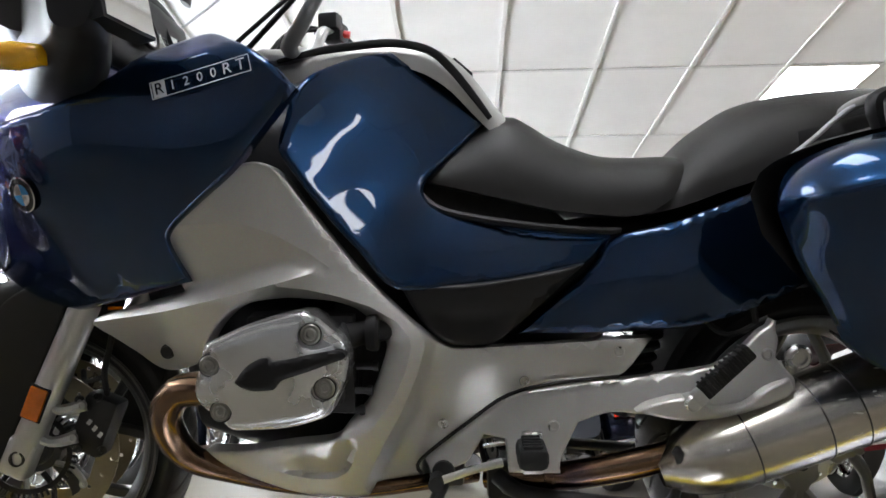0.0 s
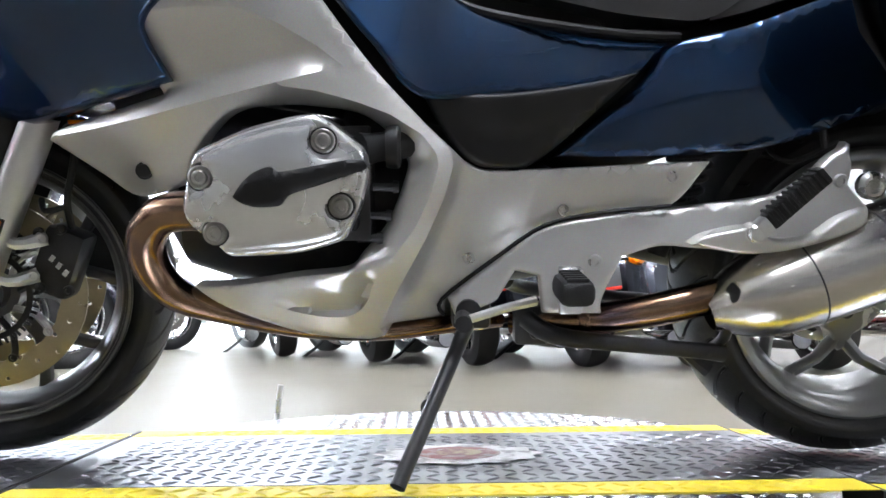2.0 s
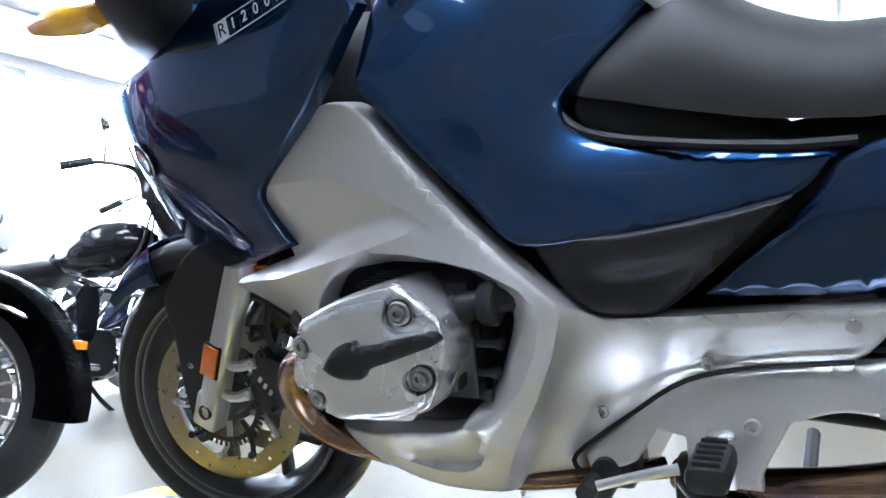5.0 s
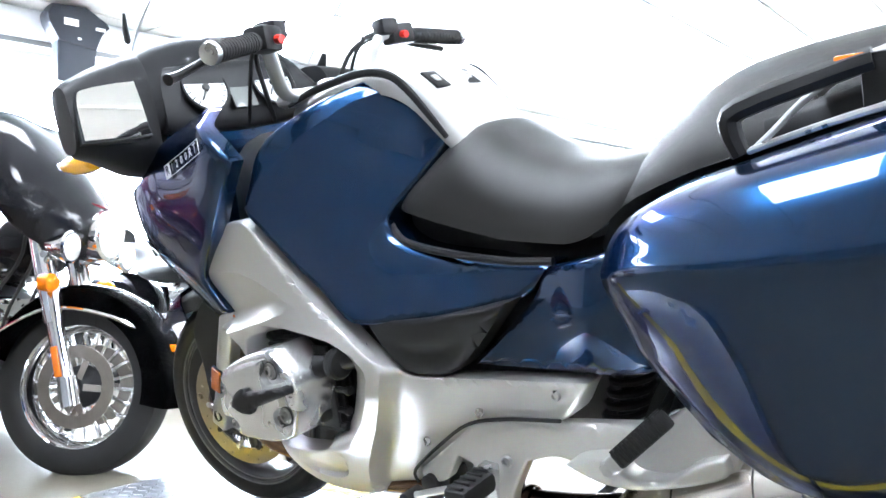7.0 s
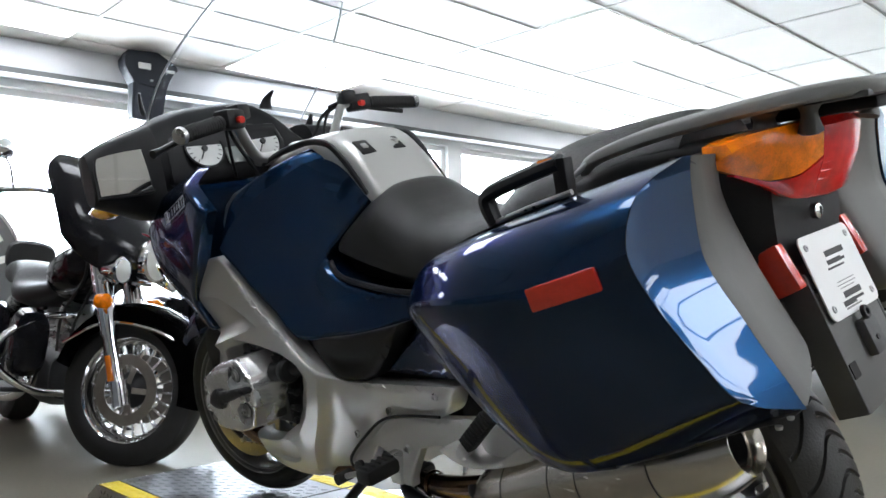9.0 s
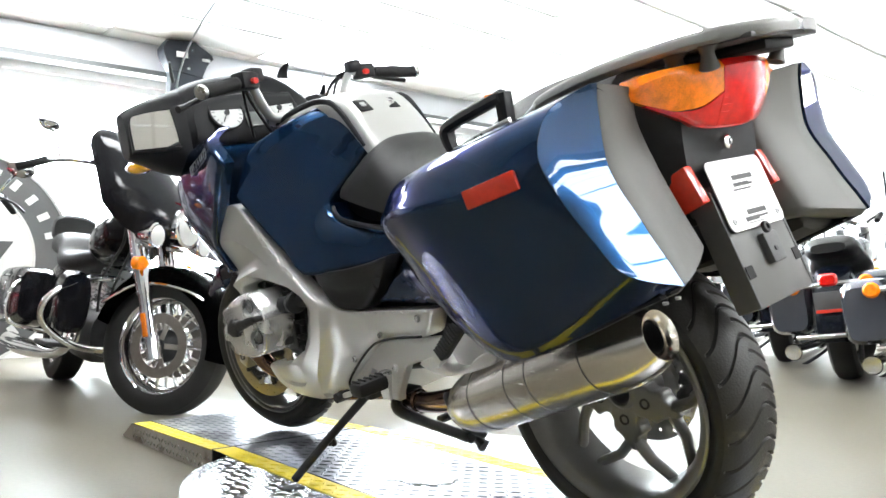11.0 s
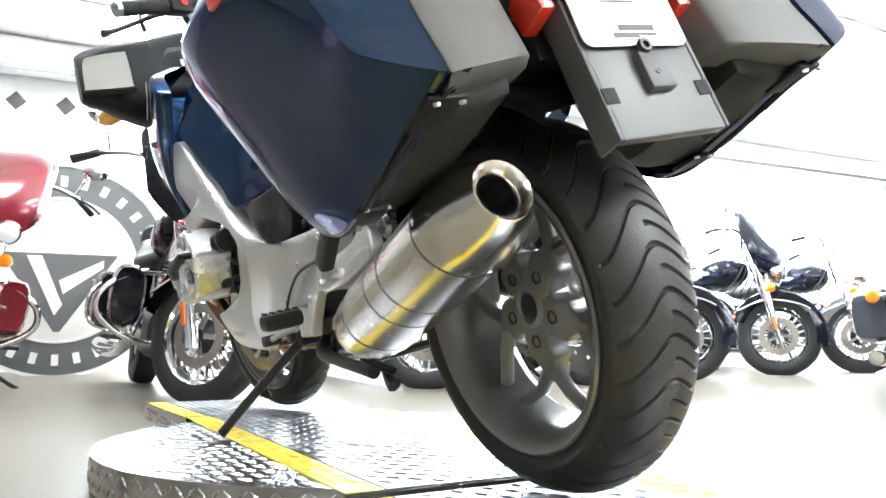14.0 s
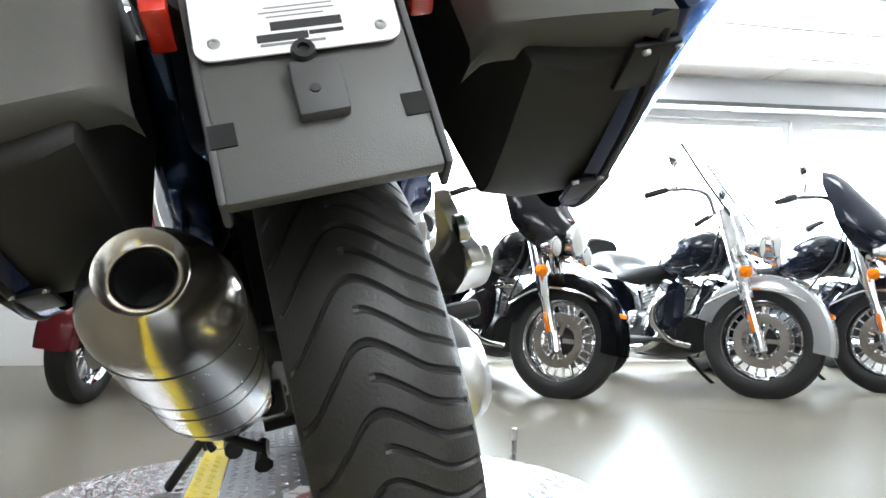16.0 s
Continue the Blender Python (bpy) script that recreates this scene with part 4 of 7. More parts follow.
def pannier():
    b = bmesh.new()
    mark = b.edges.layers.int.new("sharp_line")
    guides = [even(g, 41) for g in PAN_GUIDES]
    sections = [smooth_line([g[k] for g in guides], 6) for k in range(41)]
    rr = []
    for k, sec in enumerate(sections):
        lip = [sec[0] + Vector((0, .035, .004)), sec[0] + Vector((0, .004, -.001))]
        top = [sec[-1] + Vector((0, .006, -.002)), sec[-1] + Vector((0, .03, -.012))]
        rr.append([b.verts.new(p) for p in lip + sec + top])
    nose = [b.verts.new(v.co + Vector((.001, .006, 0))) for v in rr[0]]
    deep = [b.verts.new(v.co + Vector((.02, .05, 0))) for v in rr[0]]
    rr = [deep, nose] + rr
    skin(b, rr, False)
    for p, q in zip(rr[-1], rr[-1][1:]):
        b.edges.get((p, q))[mark] = 1
    crease = sections[-1][::-1]
    body = part("pannier", b, BLUE, bike, "glossy dark blue hard pannier with red reflector", smooth=60)
    # rear face of the shell, from the crease to the grey back
    b = bmesh.new()
    a = crease
    line = [(p.z, p.x) for p in smooth_line([(x, 0, z) for x, z in PAN_OUTER[::-1]], 8)]
    c = [Vector((float(np.interp(p.z, [q[0] for q in line], [q[1] for q in line])), max(p.y, -.331), p.z)) for p in a]
    rr = []
    for t in (.0, .025, .3, .65, 1.0):
        rr.append([b.verts.new(p.lerp(q, t) + Vector((.0012 if t < .01 else .002, 0, 0))) for p, q in zip(a, c)])
    rr.append([b.verts.new(q + Vector((-.02, .004, 0))) for q in c])
    skin(b, rr, False)
    part("rear_face", b, BLUE, body, smooth=35)
    return body


pan_l = pannier()
pan_r = mirrored(pan_l, bike)
rf = [o for o in pan_l.children if o.name.startswith("rear_face")][0]
mirrored(rf, pan_r)


def grey_back(parent, s):
    b = bmesh.new()
    c = smooth_line([(x, s * .325, z) for x, z in PAN_OUTER], 4)
    e = smooth_line([(x, s * (.172 + .012 * max(0, z - .80) / .1), z) for x, z in PAN_INNER], 4)
    rr = [[b.verts.new(p + Vector((-.03, 0, 0))) for p in c]]
    for t, out in ((0, -.003), (.03, .001), (.25, .006), (.5, .008), (.75, .007), (.94, .004), (1.0, -.004)):
        rr.append([b.verts.new(p.lerp(q, t) + Vector((out, 0, 0))) for p, q in zip(c, e)])
    rr.append([b.verts.new(q + Vector((-.05, s * -.012, -.004))) for q in e])
    skin(b, rr, False)
    # lower lip that turns under the case
    low = [r[-1] for r in rr]
    nxt = [b.verts.new(v.co + Vector((-.012, 0, -.012))) for v in low]
    nx2 = [b.verts.new(v.co + Vector((-.06, 0, -.018))) for v in low]
    skin(b, [low, nxt, nx2], False)
    return part("back_panel", b, CASE_GREY, parent, "grey grained plastic pannier back", smooth=50)


for pan, s in ((pan_l, -1), (pan_r, 1)):
    grey_back(pan, s)
    # inner half of the case, black
    b = bmesh.new()
    rr = []
    for u, zb, zt in interp(np.linspace(-.225, .338, 20), [(-.225, .70, .77), (-.20, .65, .80), (-.15, .59, .825), (-.06, .515, .85), (.0, .505, .862), (.1, .53, .885), (.2, .562, .90), (.338, .608, .918)]):
        rr.append([b.verts.new((min(u - .32 * (z - .61), float(np.interp(z, [q[1] for q in PAN_INNER[::-1]], [q[0] for q in PAN_INNER[::-1]])) + max(0, y - .18) * .16 - .016) + max(0, -.02 - u) / .2 * (.022 + .9 * max(0, .33 - y)), s * y, z))
                   for y, z in ((.330, zb + .004), (.255, zb + .006), (.205, zb + .022), (.175, (zb + zt) / 2), (.18, zt - .02), (.20, zt), (.325, zt - .004))])
    skin(b, rr, False)
    b.faces.new(rr[-1])
    b.faces.new(rr[0][::-1])
    part("inner_shell", b, INNER_GREY, pan, "dark grey plastic inner half of the pannier", smooth=40)
    for u, zb in ((.30, .592), (.07, .506)):
        for dy, du in ((.333, 0), (.300, .0), (.333, -.035)):
            b = bmesh.new()
            bolt(b, Matrix.Translation((u + du + .02, s * dy, zb + .004)) @ Matrix.Rotation(radians(180), 4, "X"), .0045, .004)
            part("hinge_screw", b, DULL_CHROME, pan, "small bright screw")
    b = bmesh.new()
    tube(b, [(.335, s * .318, .613), (.25, s * .332, .577), (.14, s * .335, .531), (.02, s * .335, .490), (-.05, s * .335, .494)], .005, 8)
    block(b, -.035, .035, -.025, .025, -.004, .003, .002, Matrix.Translation((.285, s * .316, .592)) @ Matrix.Rotation(radians(-20), 4, "Y"))
    block(b, -.03, .03, -.025, .025, -.004, .003, .002, Matrix.Translation((.06, s * .322, .503)) @ Matrix.Rotation(radians(-14), 4, "Y"))
    part("hinge_strip", b, BLACK_PLASTIC, pan, "black hinge strip under the case")
    b = bmesh.new()
    mm = Matrix.Translation((.157, s * .484, .796)) @ Matrix.Rotation(radians(s * -17), 4, "Z") @ Matrix.Rotation(radians(-13), 4, "Y")
    block(b, -.046, .046, -.004, .006, -.015, .015, .003, mm)
    part("reflector", b, RED_REFL, pan, "long red reflector")
    # carrying handle and latch bar on top
    b = bmesh.new()
    tube(b, [(-.060, s * .345, .862), (-.068, s * .347, .892), (-.056, s * .346, .910), (.03, s * .338, .931), (.066, s * .334, .938)], [.010, .012, .012, .012, .012], 8, 3, flat=1.4)
    block(b, .056, .080, s * .334 - .010, s * .334 + .010, .885, .944, .003)
    h = part("carry_handle", b, BLACK_PLASTIC, pan, "black plastic carrying handle")
    b = bmesh.new()
    block(b, .034, .064, s * .336 - .010, s * .336 + .010, .937, .9455, .003)
    part("release_tab", b, ORANGE_REFL, h, "orange release tab")
    b = bmesh.new()
    tube(b, [(-.05, s * .352, .866), (.02, s * .352, .883), (.09, s * .350, .897)], .004, 8)
    part("latch_bar", b, DULL_CHROME, pan, "bright latch bar")

# rear frame, light, plate and flap
bm = bmesh.new()
superloft(bm, [(-.10, .15, .82, .90), (.05, .16, .80, .93), (.15, .165, .76, .93), (.21, .15, .70, .93), (.25, .12, .70, .92)], 20, power=4)
part("tail_cover", bm, BLACK_PLASTIC, bike, "black plastic tail cover")
bm = bmesh.new()
LAMP_ROWS = [(-1, .218, .906, .934), (-.9, .230, .893, .940), (-.62, .258, .862, .944), (-.45, .272, .842, .945), (0, .292, .834, .947), (.45, .272, .842, .945), (.62, .258, .862, .944), (.9, .230, .893, .940), (1, .218, .906, .934)]


def lamp_piece(a, b_, f0, f1, mat, name, label):
    """Part of the lens across a..b_, between two heights given as shares of its face at either end."""
    q = bmesh.new()
    rr = []
    for t, xo, zb, zt in interp(np.linspace(a, b_, 13), LAMP_ROWS):
        y, u = t * .216, (t - a) / (b_ - a)
        xo, zb, zt = xo + .028, zb - .010, zt - .010
        lo, hi = (f[0] + (f[1] - f[0]) * u for f in (f0, f1))
        face = [(xo - .03, zb), (xo - .022, zb + .006), (xo - .002, (zt + zb) / 2), (xo + .004, zt - .012), (xo - .004, zt)]
        ks = np.linspace(lo, hi, 5) * 4
        row = [(float(np.interp(k, range(5), [p[0] for p in face])), float(np.interp(k, range(5), [p[1] for p in face]))) for k in ks]
        rr.append([q.verts.new((x, y, z)) for x, z in row] + [q.verts.new((xo - .045, y * .93, row[-1][1])), q.verts.new((xo - .045, y * .93, row[0][1]))])
    skin(q, rr, True, True)
    return part(name, q, mat, bike, label)


for s in (-1, 1):
    lamp_piece(s, s * .32, (0, .52), (1, 1), AMBER_LENS, "turn_signal_lens", "amber rear turn signal lens")
    lamp_piece(s * .86, s * .32, (0, 0), (.10, .50), RED_LENS, "tail_light_wing", "red lower lens beside the tail light")
tl = lamp_piece(-.315, .315, (0, 0), (1, 1), RED_LENS, "tail_light", "red tail light lens")
bm.free()
for k in range(7):
    z = .851 + .011 * k
    bm = bmesh.new()
    tube(bm, [(.2905 + .026 * math.sin(math.pi * min(1, (z - .828) / .16)) - .03 * (y / .07) ** 2 * .35, y, z) for y in (-.066, -.04, 0, .04, .066)], .0022, 6, 3)
    part("lens_rib", bm, RED_LENS, tl)
bm = bmesh.new()
lathe(bm, [(.0001, .012), (.008, .012), (.012, .009), (.013, 0)], Matrix.Translation((.258, -.008, .80)) @ Matrix.Rotation(radians(90), 4, "Y"), 18)
lk = part("lock", bm, CHROME, bike, "chrome key lock")
bm = bmesh.new()
block(bm, .2695, .2715, -.0095, -.0065, .795, .806)
part("key_slot", bm, PRINT, lk, smooth=0)

FLAP = Matrix.Translation((.305, 0, .64)) @ Matrix.Rotation(radians(-18.5), 4, "Y")
bm = bmesh.new()
block(bm, -.022, -.004, -.094, .088, -.119, .06, .004, FLAP)
flap = part("mud_flap", bm, FLAP_GREY, bike, "dark grey plastic rear mud flap and plate holder")
for y in (-.086, .078):
    bm = bmesh.new()
    # flat dark block stands for the shade inside the slot
    block(bm, -.0045, -.0025, y - .011, y + .011, -.068, -.046, 0, FLAP)
    part("slot", bm, RECESS_SHADE, flap, "near-black block standing for the shade in the square slot", smooth=0)
for x0, x1, y0, y1, z0, z1 in ((-.05, -.004, -.100, -.0925, -.118, .09), (-.05, -.004, .0885, .096, -.118, .09), (-.06, -.024, -.092, .088, .061, .15)):
    bm = bmesh.new()
    block(bm, x0, x1, y0, y1, z0, z1, .003, FLAP)
    part("flap_side" if x1 > -.01 else "flap_backing", bm, GREY_PLASTIC, flap)
bm = bmesh.new()
v = block(bm, -.006, .010, -.022, .022, -.058, -.004, .004, FLAP)
b2 = part("plate_bracket", bm, GREY_PLASTIC, flap)
bm = bmesh.new()
lathe(bm, [(.0001, .002), (.0042, .002), (.0042, 0)], FLAP @ Matrix.Translation((.010, -.004, -.035)) @ Matrix.Rotation(radians(90), 4, "Y"), 12)
part("screw_hole", bm, PRINT, b2)
bm = bmesh.new()
bolt(bm, FLAP @ Matrix.Translation((.008, -.006, .004)) @ Matrix.Rotation(radians(90), 4, "Y"), .011, .006)
part("bracket_screw", bm, DARK_METAL, flap)
PLATE = Matrix.Translation((.284, -.004, .708)) @ Matrix.Rotation(radians(-19), 4, "Y") @ Matrix.Rotation(radians(-2), 4, "X")
bm = bmesh.new()
block(bm, -.001, .001, -.089, .089, -.062, .065, 0, PLATE)
es = [e for e in bm.edges if abs((PLATE.inverted() @ e.verts[0].co - PLATE.inverted() @ e.verts[1].co).x) > .0015]
bmesh.ops.bevel(bm, geom=es, offset=.014, segments=5, profile=.5, affect="EDGES")
plate = part("licence_plate", bm, WHITE_PLASTIC, bike, "white dealer plate with dark print bars")
for n_, (y, z, w, h) in enumerate(((.008, .030, .066, .009), (-.004, .017, .050, .007), (.016, .016, .034, .004), (-.006, .008, .058, .003), (.004, -.014, .060, .0012), (.002, -.019, .066, .0012), (.0, -.024, .050, .0012), (.008, -.034, .062, .009), (-.014, -.046, .044, .008), (.024, -.0445, .030, .004), (-.006, -.053, .056, .0025))):
    bm = bmesh.new()
    block(bm, .0012, .0016, y - w / 2, y + w / 2, z - h / 2, z + h / 2, 0, PLATE)
    part("print_bar", bm, GREY_PRINT if h < .003 else PRINT, plate, smooth=0)
for y in (-.072, .072):
    for z in (-.045, .048):
        bm = bmesh.new()
        bolt(bm, PLATE @ Matrix.Translation((.001, y, z)) @ Matrix.Rotation(radians(90), 4, "Y"), .0055, .002)
        part("plate_screw", bm, DULL_CHROME, plate)
for s in (-1, 1):
    bm = bmesh.new()
    block(bm, .215, .27, s * .122 - .012, s * .122 + .012, .695, .765, .004, Matrix.Translation((.24, 0, .73)) @ Matrix.Rotation(radians(-25), 4, "Y") @ Matrix.Translation((-.24, 0, -.73)))
    part("side_reflector", bm, RED_REFL, bike, "small red reflector beside the plate")

# luggage rack: two broad rails that sweep back over the tail and meet behind it
RACK_GREY = material("pale_grey_grained_plastic", (0.27, 0.27, 0.262), 0.42, 0.1, 0.08, 8, 700, bump=0.2)
bm = bmesh.new()
for s in (-1, 1):
    rr = []
    for p in even([(-.03, s * .153, .912), (0, s * .154, .930), (.10, s * .150, .950), (.20, s * .142, .961), (.28, s * .130, .967), (.35, s * .108, .969), (.395, s * .07, .967), (.41, s * .02, .966)], 40):
        t = len(rr) / 39
        h, w = .0115 - .003 * abs(2 * t - 1) ** 3, .020 - .006 * abs(2 * t - 1) ** 4
        rr.append([bm.verts.new(p + Vector((0, s * a * w, c * h))) for a, c in ((1, .5), (.8, .9), (.3, 1.1), (-.6, 1.0), (-1, .5), (-1, -.6), (-.7, -1), (.7, -1), (1, -.6))])
    skin(bm, rr, True, True)
rack = part("luggage_rack", bm, RACK_GREY, bike, "pale grey plastic luggage rack and grab rails", smooth=50)
for s in (-1, 1):
    bm = bmesh.new()
    tube(bm, [(-.134, s * .172, .830), (-.085, s * .174, .868), (-.045, s * .172, .902), (-.012, s * .166, .924)], .0045, 8, 4)
    part("rack_strut", bm, LETTER, rack, "thin bright strut at the rack's front")
bm = bmesh.new()
block(bm, .12, .385, -.112, .112, .954, .963, .003)
part("rack_plate", bm, GREY_PLASTIC, rack)
bm = bmesh.new()
block(bm, .20, .375, -.050, .050, .936, .954, .006)
part("rack_latch", bm, BLACK_PLASTIC, rack, "black rack latch block")
for s in (-1, 1):
    for x, w in ((.255, .016), (.315, .012)):
        bm = bmesh.new()
        tube(bm, [(x, s * .12, .958), (x - .002, s * .118, .945), (x - .006, s * .11, .922)], [w * 1.5, w * .9, w * 1.4], 10, 4)
        part("rack_pillar", bm, CASE_GREY, rack)
# ---- wheels ----
TO_Y = Matrix.Rotation(radians(90), 4, "X")  # turned parts: local z to -y


def tyre(parent, R, W, r_in, grooves, m, name="tyre", tread=True):
    """A tyre round the local y axis with cut tread grooves that wave across it."""
    bm = bmesh.new()
    vs = np.linspace(-1, 1, 33)

    table = interp(vs, [(-1, 0), (-.75, .012), (-.45, .044), (-.22, .070), (-.05, .074), (.15, .062), (.45, .040), (.75, .031), (1, .026)])
    waves = dict(zip(vs, (row[1] for row in table)))

    def wave(v):
        return waves[v]

    steps = [(0, 0), (.045, 1), (.11, 1), (.155, 0), (.35, 0), (.5, 0), (.545, 2), (.60, 2), (.645, 0), (.82, 0)]
    cr = W * .56

    def tread_point(v, s, deep):
        a = v * 1.02
        y = cr * math.sin(a)
        r = R - cr * (1 - math.cos(a)) - deep
        th = s / R
        return Vector((r * math.cos(th), y, r * math.sin(th)))

    per = 2 * math.pi * R / grooves
    rings, kinds = [], []
    for g in range(grooves):
        for frac, kind in steps:
            s = (g + frac) * per
            ring = []
            for v in vs:
                deep = 0
                if tread and kind == 1 and abs(v) < .93:
                    deep = .0045
                if tread and kind == 2 and -.12 < v < .9:
                    deep = .004
                ring.append(bm.verts.new(tread_point(v, s + wave(v), deep)))
            rings.append(ring), kinds.append(kind)
    n = len(rings)
    for i in range(n):
        a, b = rings[i], rings[(i + 1) % n]
        for j in range(len(vs) - 1):
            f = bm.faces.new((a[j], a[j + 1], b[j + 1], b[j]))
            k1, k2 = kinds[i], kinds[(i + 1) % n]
            # groove floors take the near-black colour that stands for their shade
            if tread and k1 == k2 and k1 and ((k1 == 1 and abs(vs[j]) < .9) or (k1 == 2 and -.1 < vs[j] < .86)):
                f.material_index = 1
    t = part(name, bm, [RUBBER, RECESS_SHADE], parent, "worn black tyre with wavy tread grooves", smooth=30, m=m)
    # side walls
    bm = bmesh.new()
    a = 1.02
    ye, re = cr * math.sin(a), R - cr * (1 - math.cos(a))
    for s in (-1, 1):
        prof = [(re + .001, s * (ye - .001)), (re - .012, s * (ye + .0015)), ((re + r_in) / 2 + .006, s * (ye + .001)), (r_in + .022, s * (ye - .004)), (r_in + .02, s * (ye - .0055)), (r_in + .006, s * (ye - .012)), (r_in - .004, s * (ye - .02)), (r_in - .004, s * (ye - .03)), (re - .02, s * (ye - .03))]
        rr = [[bm.verts.new((r * math.cos(q), y, r * math.sin(q))) for q in (2 * math.pi * k / 72 for k in range(72))] for r, y in prof]
        skin(bm, rr, True)
    part("sidewall", bm, SIDEWALL, t, "smooth black side wall", smooth=40)
    return t


def spokes(parent, count, hub_r, rim_r, y, deep, mat, turn=.25):
    """Forked spokes: a broad stem from the hub that splits into two arms towards the rim."""
    for k in range(count):
        a = 2 * math.pi * (k + turn) / count

        def at(r, deg):
            return (r * math.cos(a + radians(deg)), r * math.sin(a + radians(deg)))

        q = rim_r
        outline = [at(hub_r, -30), at(hub_r * 1.22, -17), at(q * .52, -9.5), at(q * .64, -12), at(q * .82, -16.5), at(q, -21.5), at(q, -15.5), at(q * .84, -10.5), at(q * .68, -4),
                   at(q * .64, 0), at(q * .68, 4), at(q * .84, 10.5), at(q, 15.5), at(q, 21.5), at(q * .82, 16.5), at(q * .64, 12), at(q * .52, 9.5), at(hub_r * 1.22, 17), at(hub_r, 30)]
        bm = bmesh.new()
        panel(bm, outline, lambda P: y + .25 * np.hypot(P[:, 0], P[:, 1]) * 0 + .008 * (np.hypot(P[:, 0], P[:, 1]) / q) ** 2, deep, .006, .005, step=.012, n=3, sharp=70)
        part("spoke", bm, mat, parent, smooth=45)


def brake_disc(parent, r_out, r_in, y, m, mat=DISC_STEEL, holes=30):
    hs = [[(c * math.cos(q), c * math.sin(q)) for q in np.linspace(0, 2 * math.pi, 10)[:-1]] and
          [(rad * math.cos(a) + .0042 * math.cos(q), rad * math.sin(a) + .0042 * math.sin(q)) for q in np.linspace(0, 2 * math.pi, 7)[:-1]]
          for c in (1,) for k in range(holes) for a, rad in ((2 * math.pi * k / holes + (k % 3) * .03, r_in + (r_out - r_in) * (.25 + .25 * (k % 3))),)]
    circle = [(r_out * math.cos(q), r_out * math.sin(q)) for q in np.linspace(0, 2 * math.pi, 41)[:-1]]
    inner = [(r_in * math.cos(q) * (1 + .02 * (i % 2)), r_in * math.sin(q) * (1 + .02 * (i % 2))) for i, q in enumerate(np.linspace(0, 2 * math.pi, 41)[:-1])]
    bm = bmesh.new()
    panel(bm, circle, y - .0025, .005, .002, .0008, step=.016, n=2, holes=[inner] + hs)
    return part("brake_disc", bm, mat, parent, "drilled bronze-coloured brake disc", smooth=30, m=m)


def forked_spokes(parent, count, q, mat, turn):
    """Broad petals round the hub, each with a wheel bolt, that fork into two slim arms to the rim."""
    for k in range(count):
        a = 2 * math.pi * (k + turn) / count
        rot = Matrix.Rotation(-a, 4, "Y")
        bm = bmesh.new()
        outline = [(.028, -.024), (.050, -.036), (.066, -.032), (.088, -.036), (.100, -.022), (.124, -.012), (.136, 0), (.124, .012), (.100, .022), (.088, .036), (.066, .032), (.050, .036), (.028, .024)]
        panel(bm, outline, lambda P: -.016 + .22 * np.clip(P[:, 0] - .07, 0, 1), .030, .007, .006, step=.012, n=3, sharp=75)
        for s in (-1, 1):
            w = radians(27) * s
            tube(bm, [(.108, .008, s * .002), (.150, .006, s * .040), (q * math.cos(w) * .95, .0, q * math.sin(w) * .95), (q * math.cos(w) * 1.02, -.004, q * math.sin(w) * 1.04)], [.013, .0115, .0115, .017], 8, 1, flat=1.15)
        bmesh.ops.transform(bm, matrix=rot, verts=bm.verts)
        part("spoke", bm, mat, parent, smooth=45)


REAR = Matrix.Translation((-.045, .005, .313))
rear_wheel = part("rear_wheel", (lambda b: (lathe(b, [(.233, .078), (.238, .076), (.238, .070), (.226, .066), (.217, .052), (.209, .02), (.206, -.045), (.216, -.06), (.229, -.07), (.236, -.078), (.229, -.078), (.209, -.06), (.197, -.045), (.197, .02), (.207, .054), (.220, .073)], TO_Y, 72, True), b)[1])(bmesh.new()), RIM_GREY, bike, "grey cast rear wheel", 35, REAR)
tyre(rear_wheel, .317, .172, .228, 31, Matrix.Identity(4))
forked_spokes(rear_wheel, 5, .206, RIM_GREY, .75)
bm = bmesh.new()
lathe(bm, [(.024, .018), (.028, .022), (.034, .020), (.040, .012), (.062, .004), (.066, -.02), (.066, -.045), (.05, -.07), (.024, -.07)], TO_Y, 40, True)
hub = part("hub", bm, RIM_GREY, rear_wheel, "grey cast hub with wheel bolts")
for k in range(5):
    a = 2 * math.pi * (k + .75) / 5
    bm = bmesh.new()
    lathe(bm, [(.0001, -.006), (.006, -.006), (.0075, .003), (.0115, .004), (.0125, .0), (.0125, -.008)], Matrix.Translation((.060 * math.cos(a), -.014, .060 * math.sin(a))) @ TO_Y, 14)
    part("wheel_bolt", bm, DARK_METAL, hub)
brake_disc(rear_wheel, .132, .085, .062, Matrix.Identity(4), DULL_CHROME, 24)
bm = bmesh.new()
superloft(bm, [(-.17, .02, .28, .34), (-.12, .034, .25, .37), (-.05, .040, .235, .385), (.02, .038, .25, .37), (.06, .022, .28, .345), (.065, .008, .30, .325)], 20, power=2.4)
bmesh.ops.transform(bm, matrix=Matrix.Translation((0, .125, 0)), verts=bm.verts)
part("final_drive", bm, CAST, bike, "cast aluminium final drive housing")
bm = bmesh.new()
tube(bm, [(-.13, .145, .31), (-.30, .13, .35), (-.48, .09, .40)], [.045, .04, .045], 14)
part("swingarm", bm, DARK_METAL, bike, "dark single-sided swingarm")

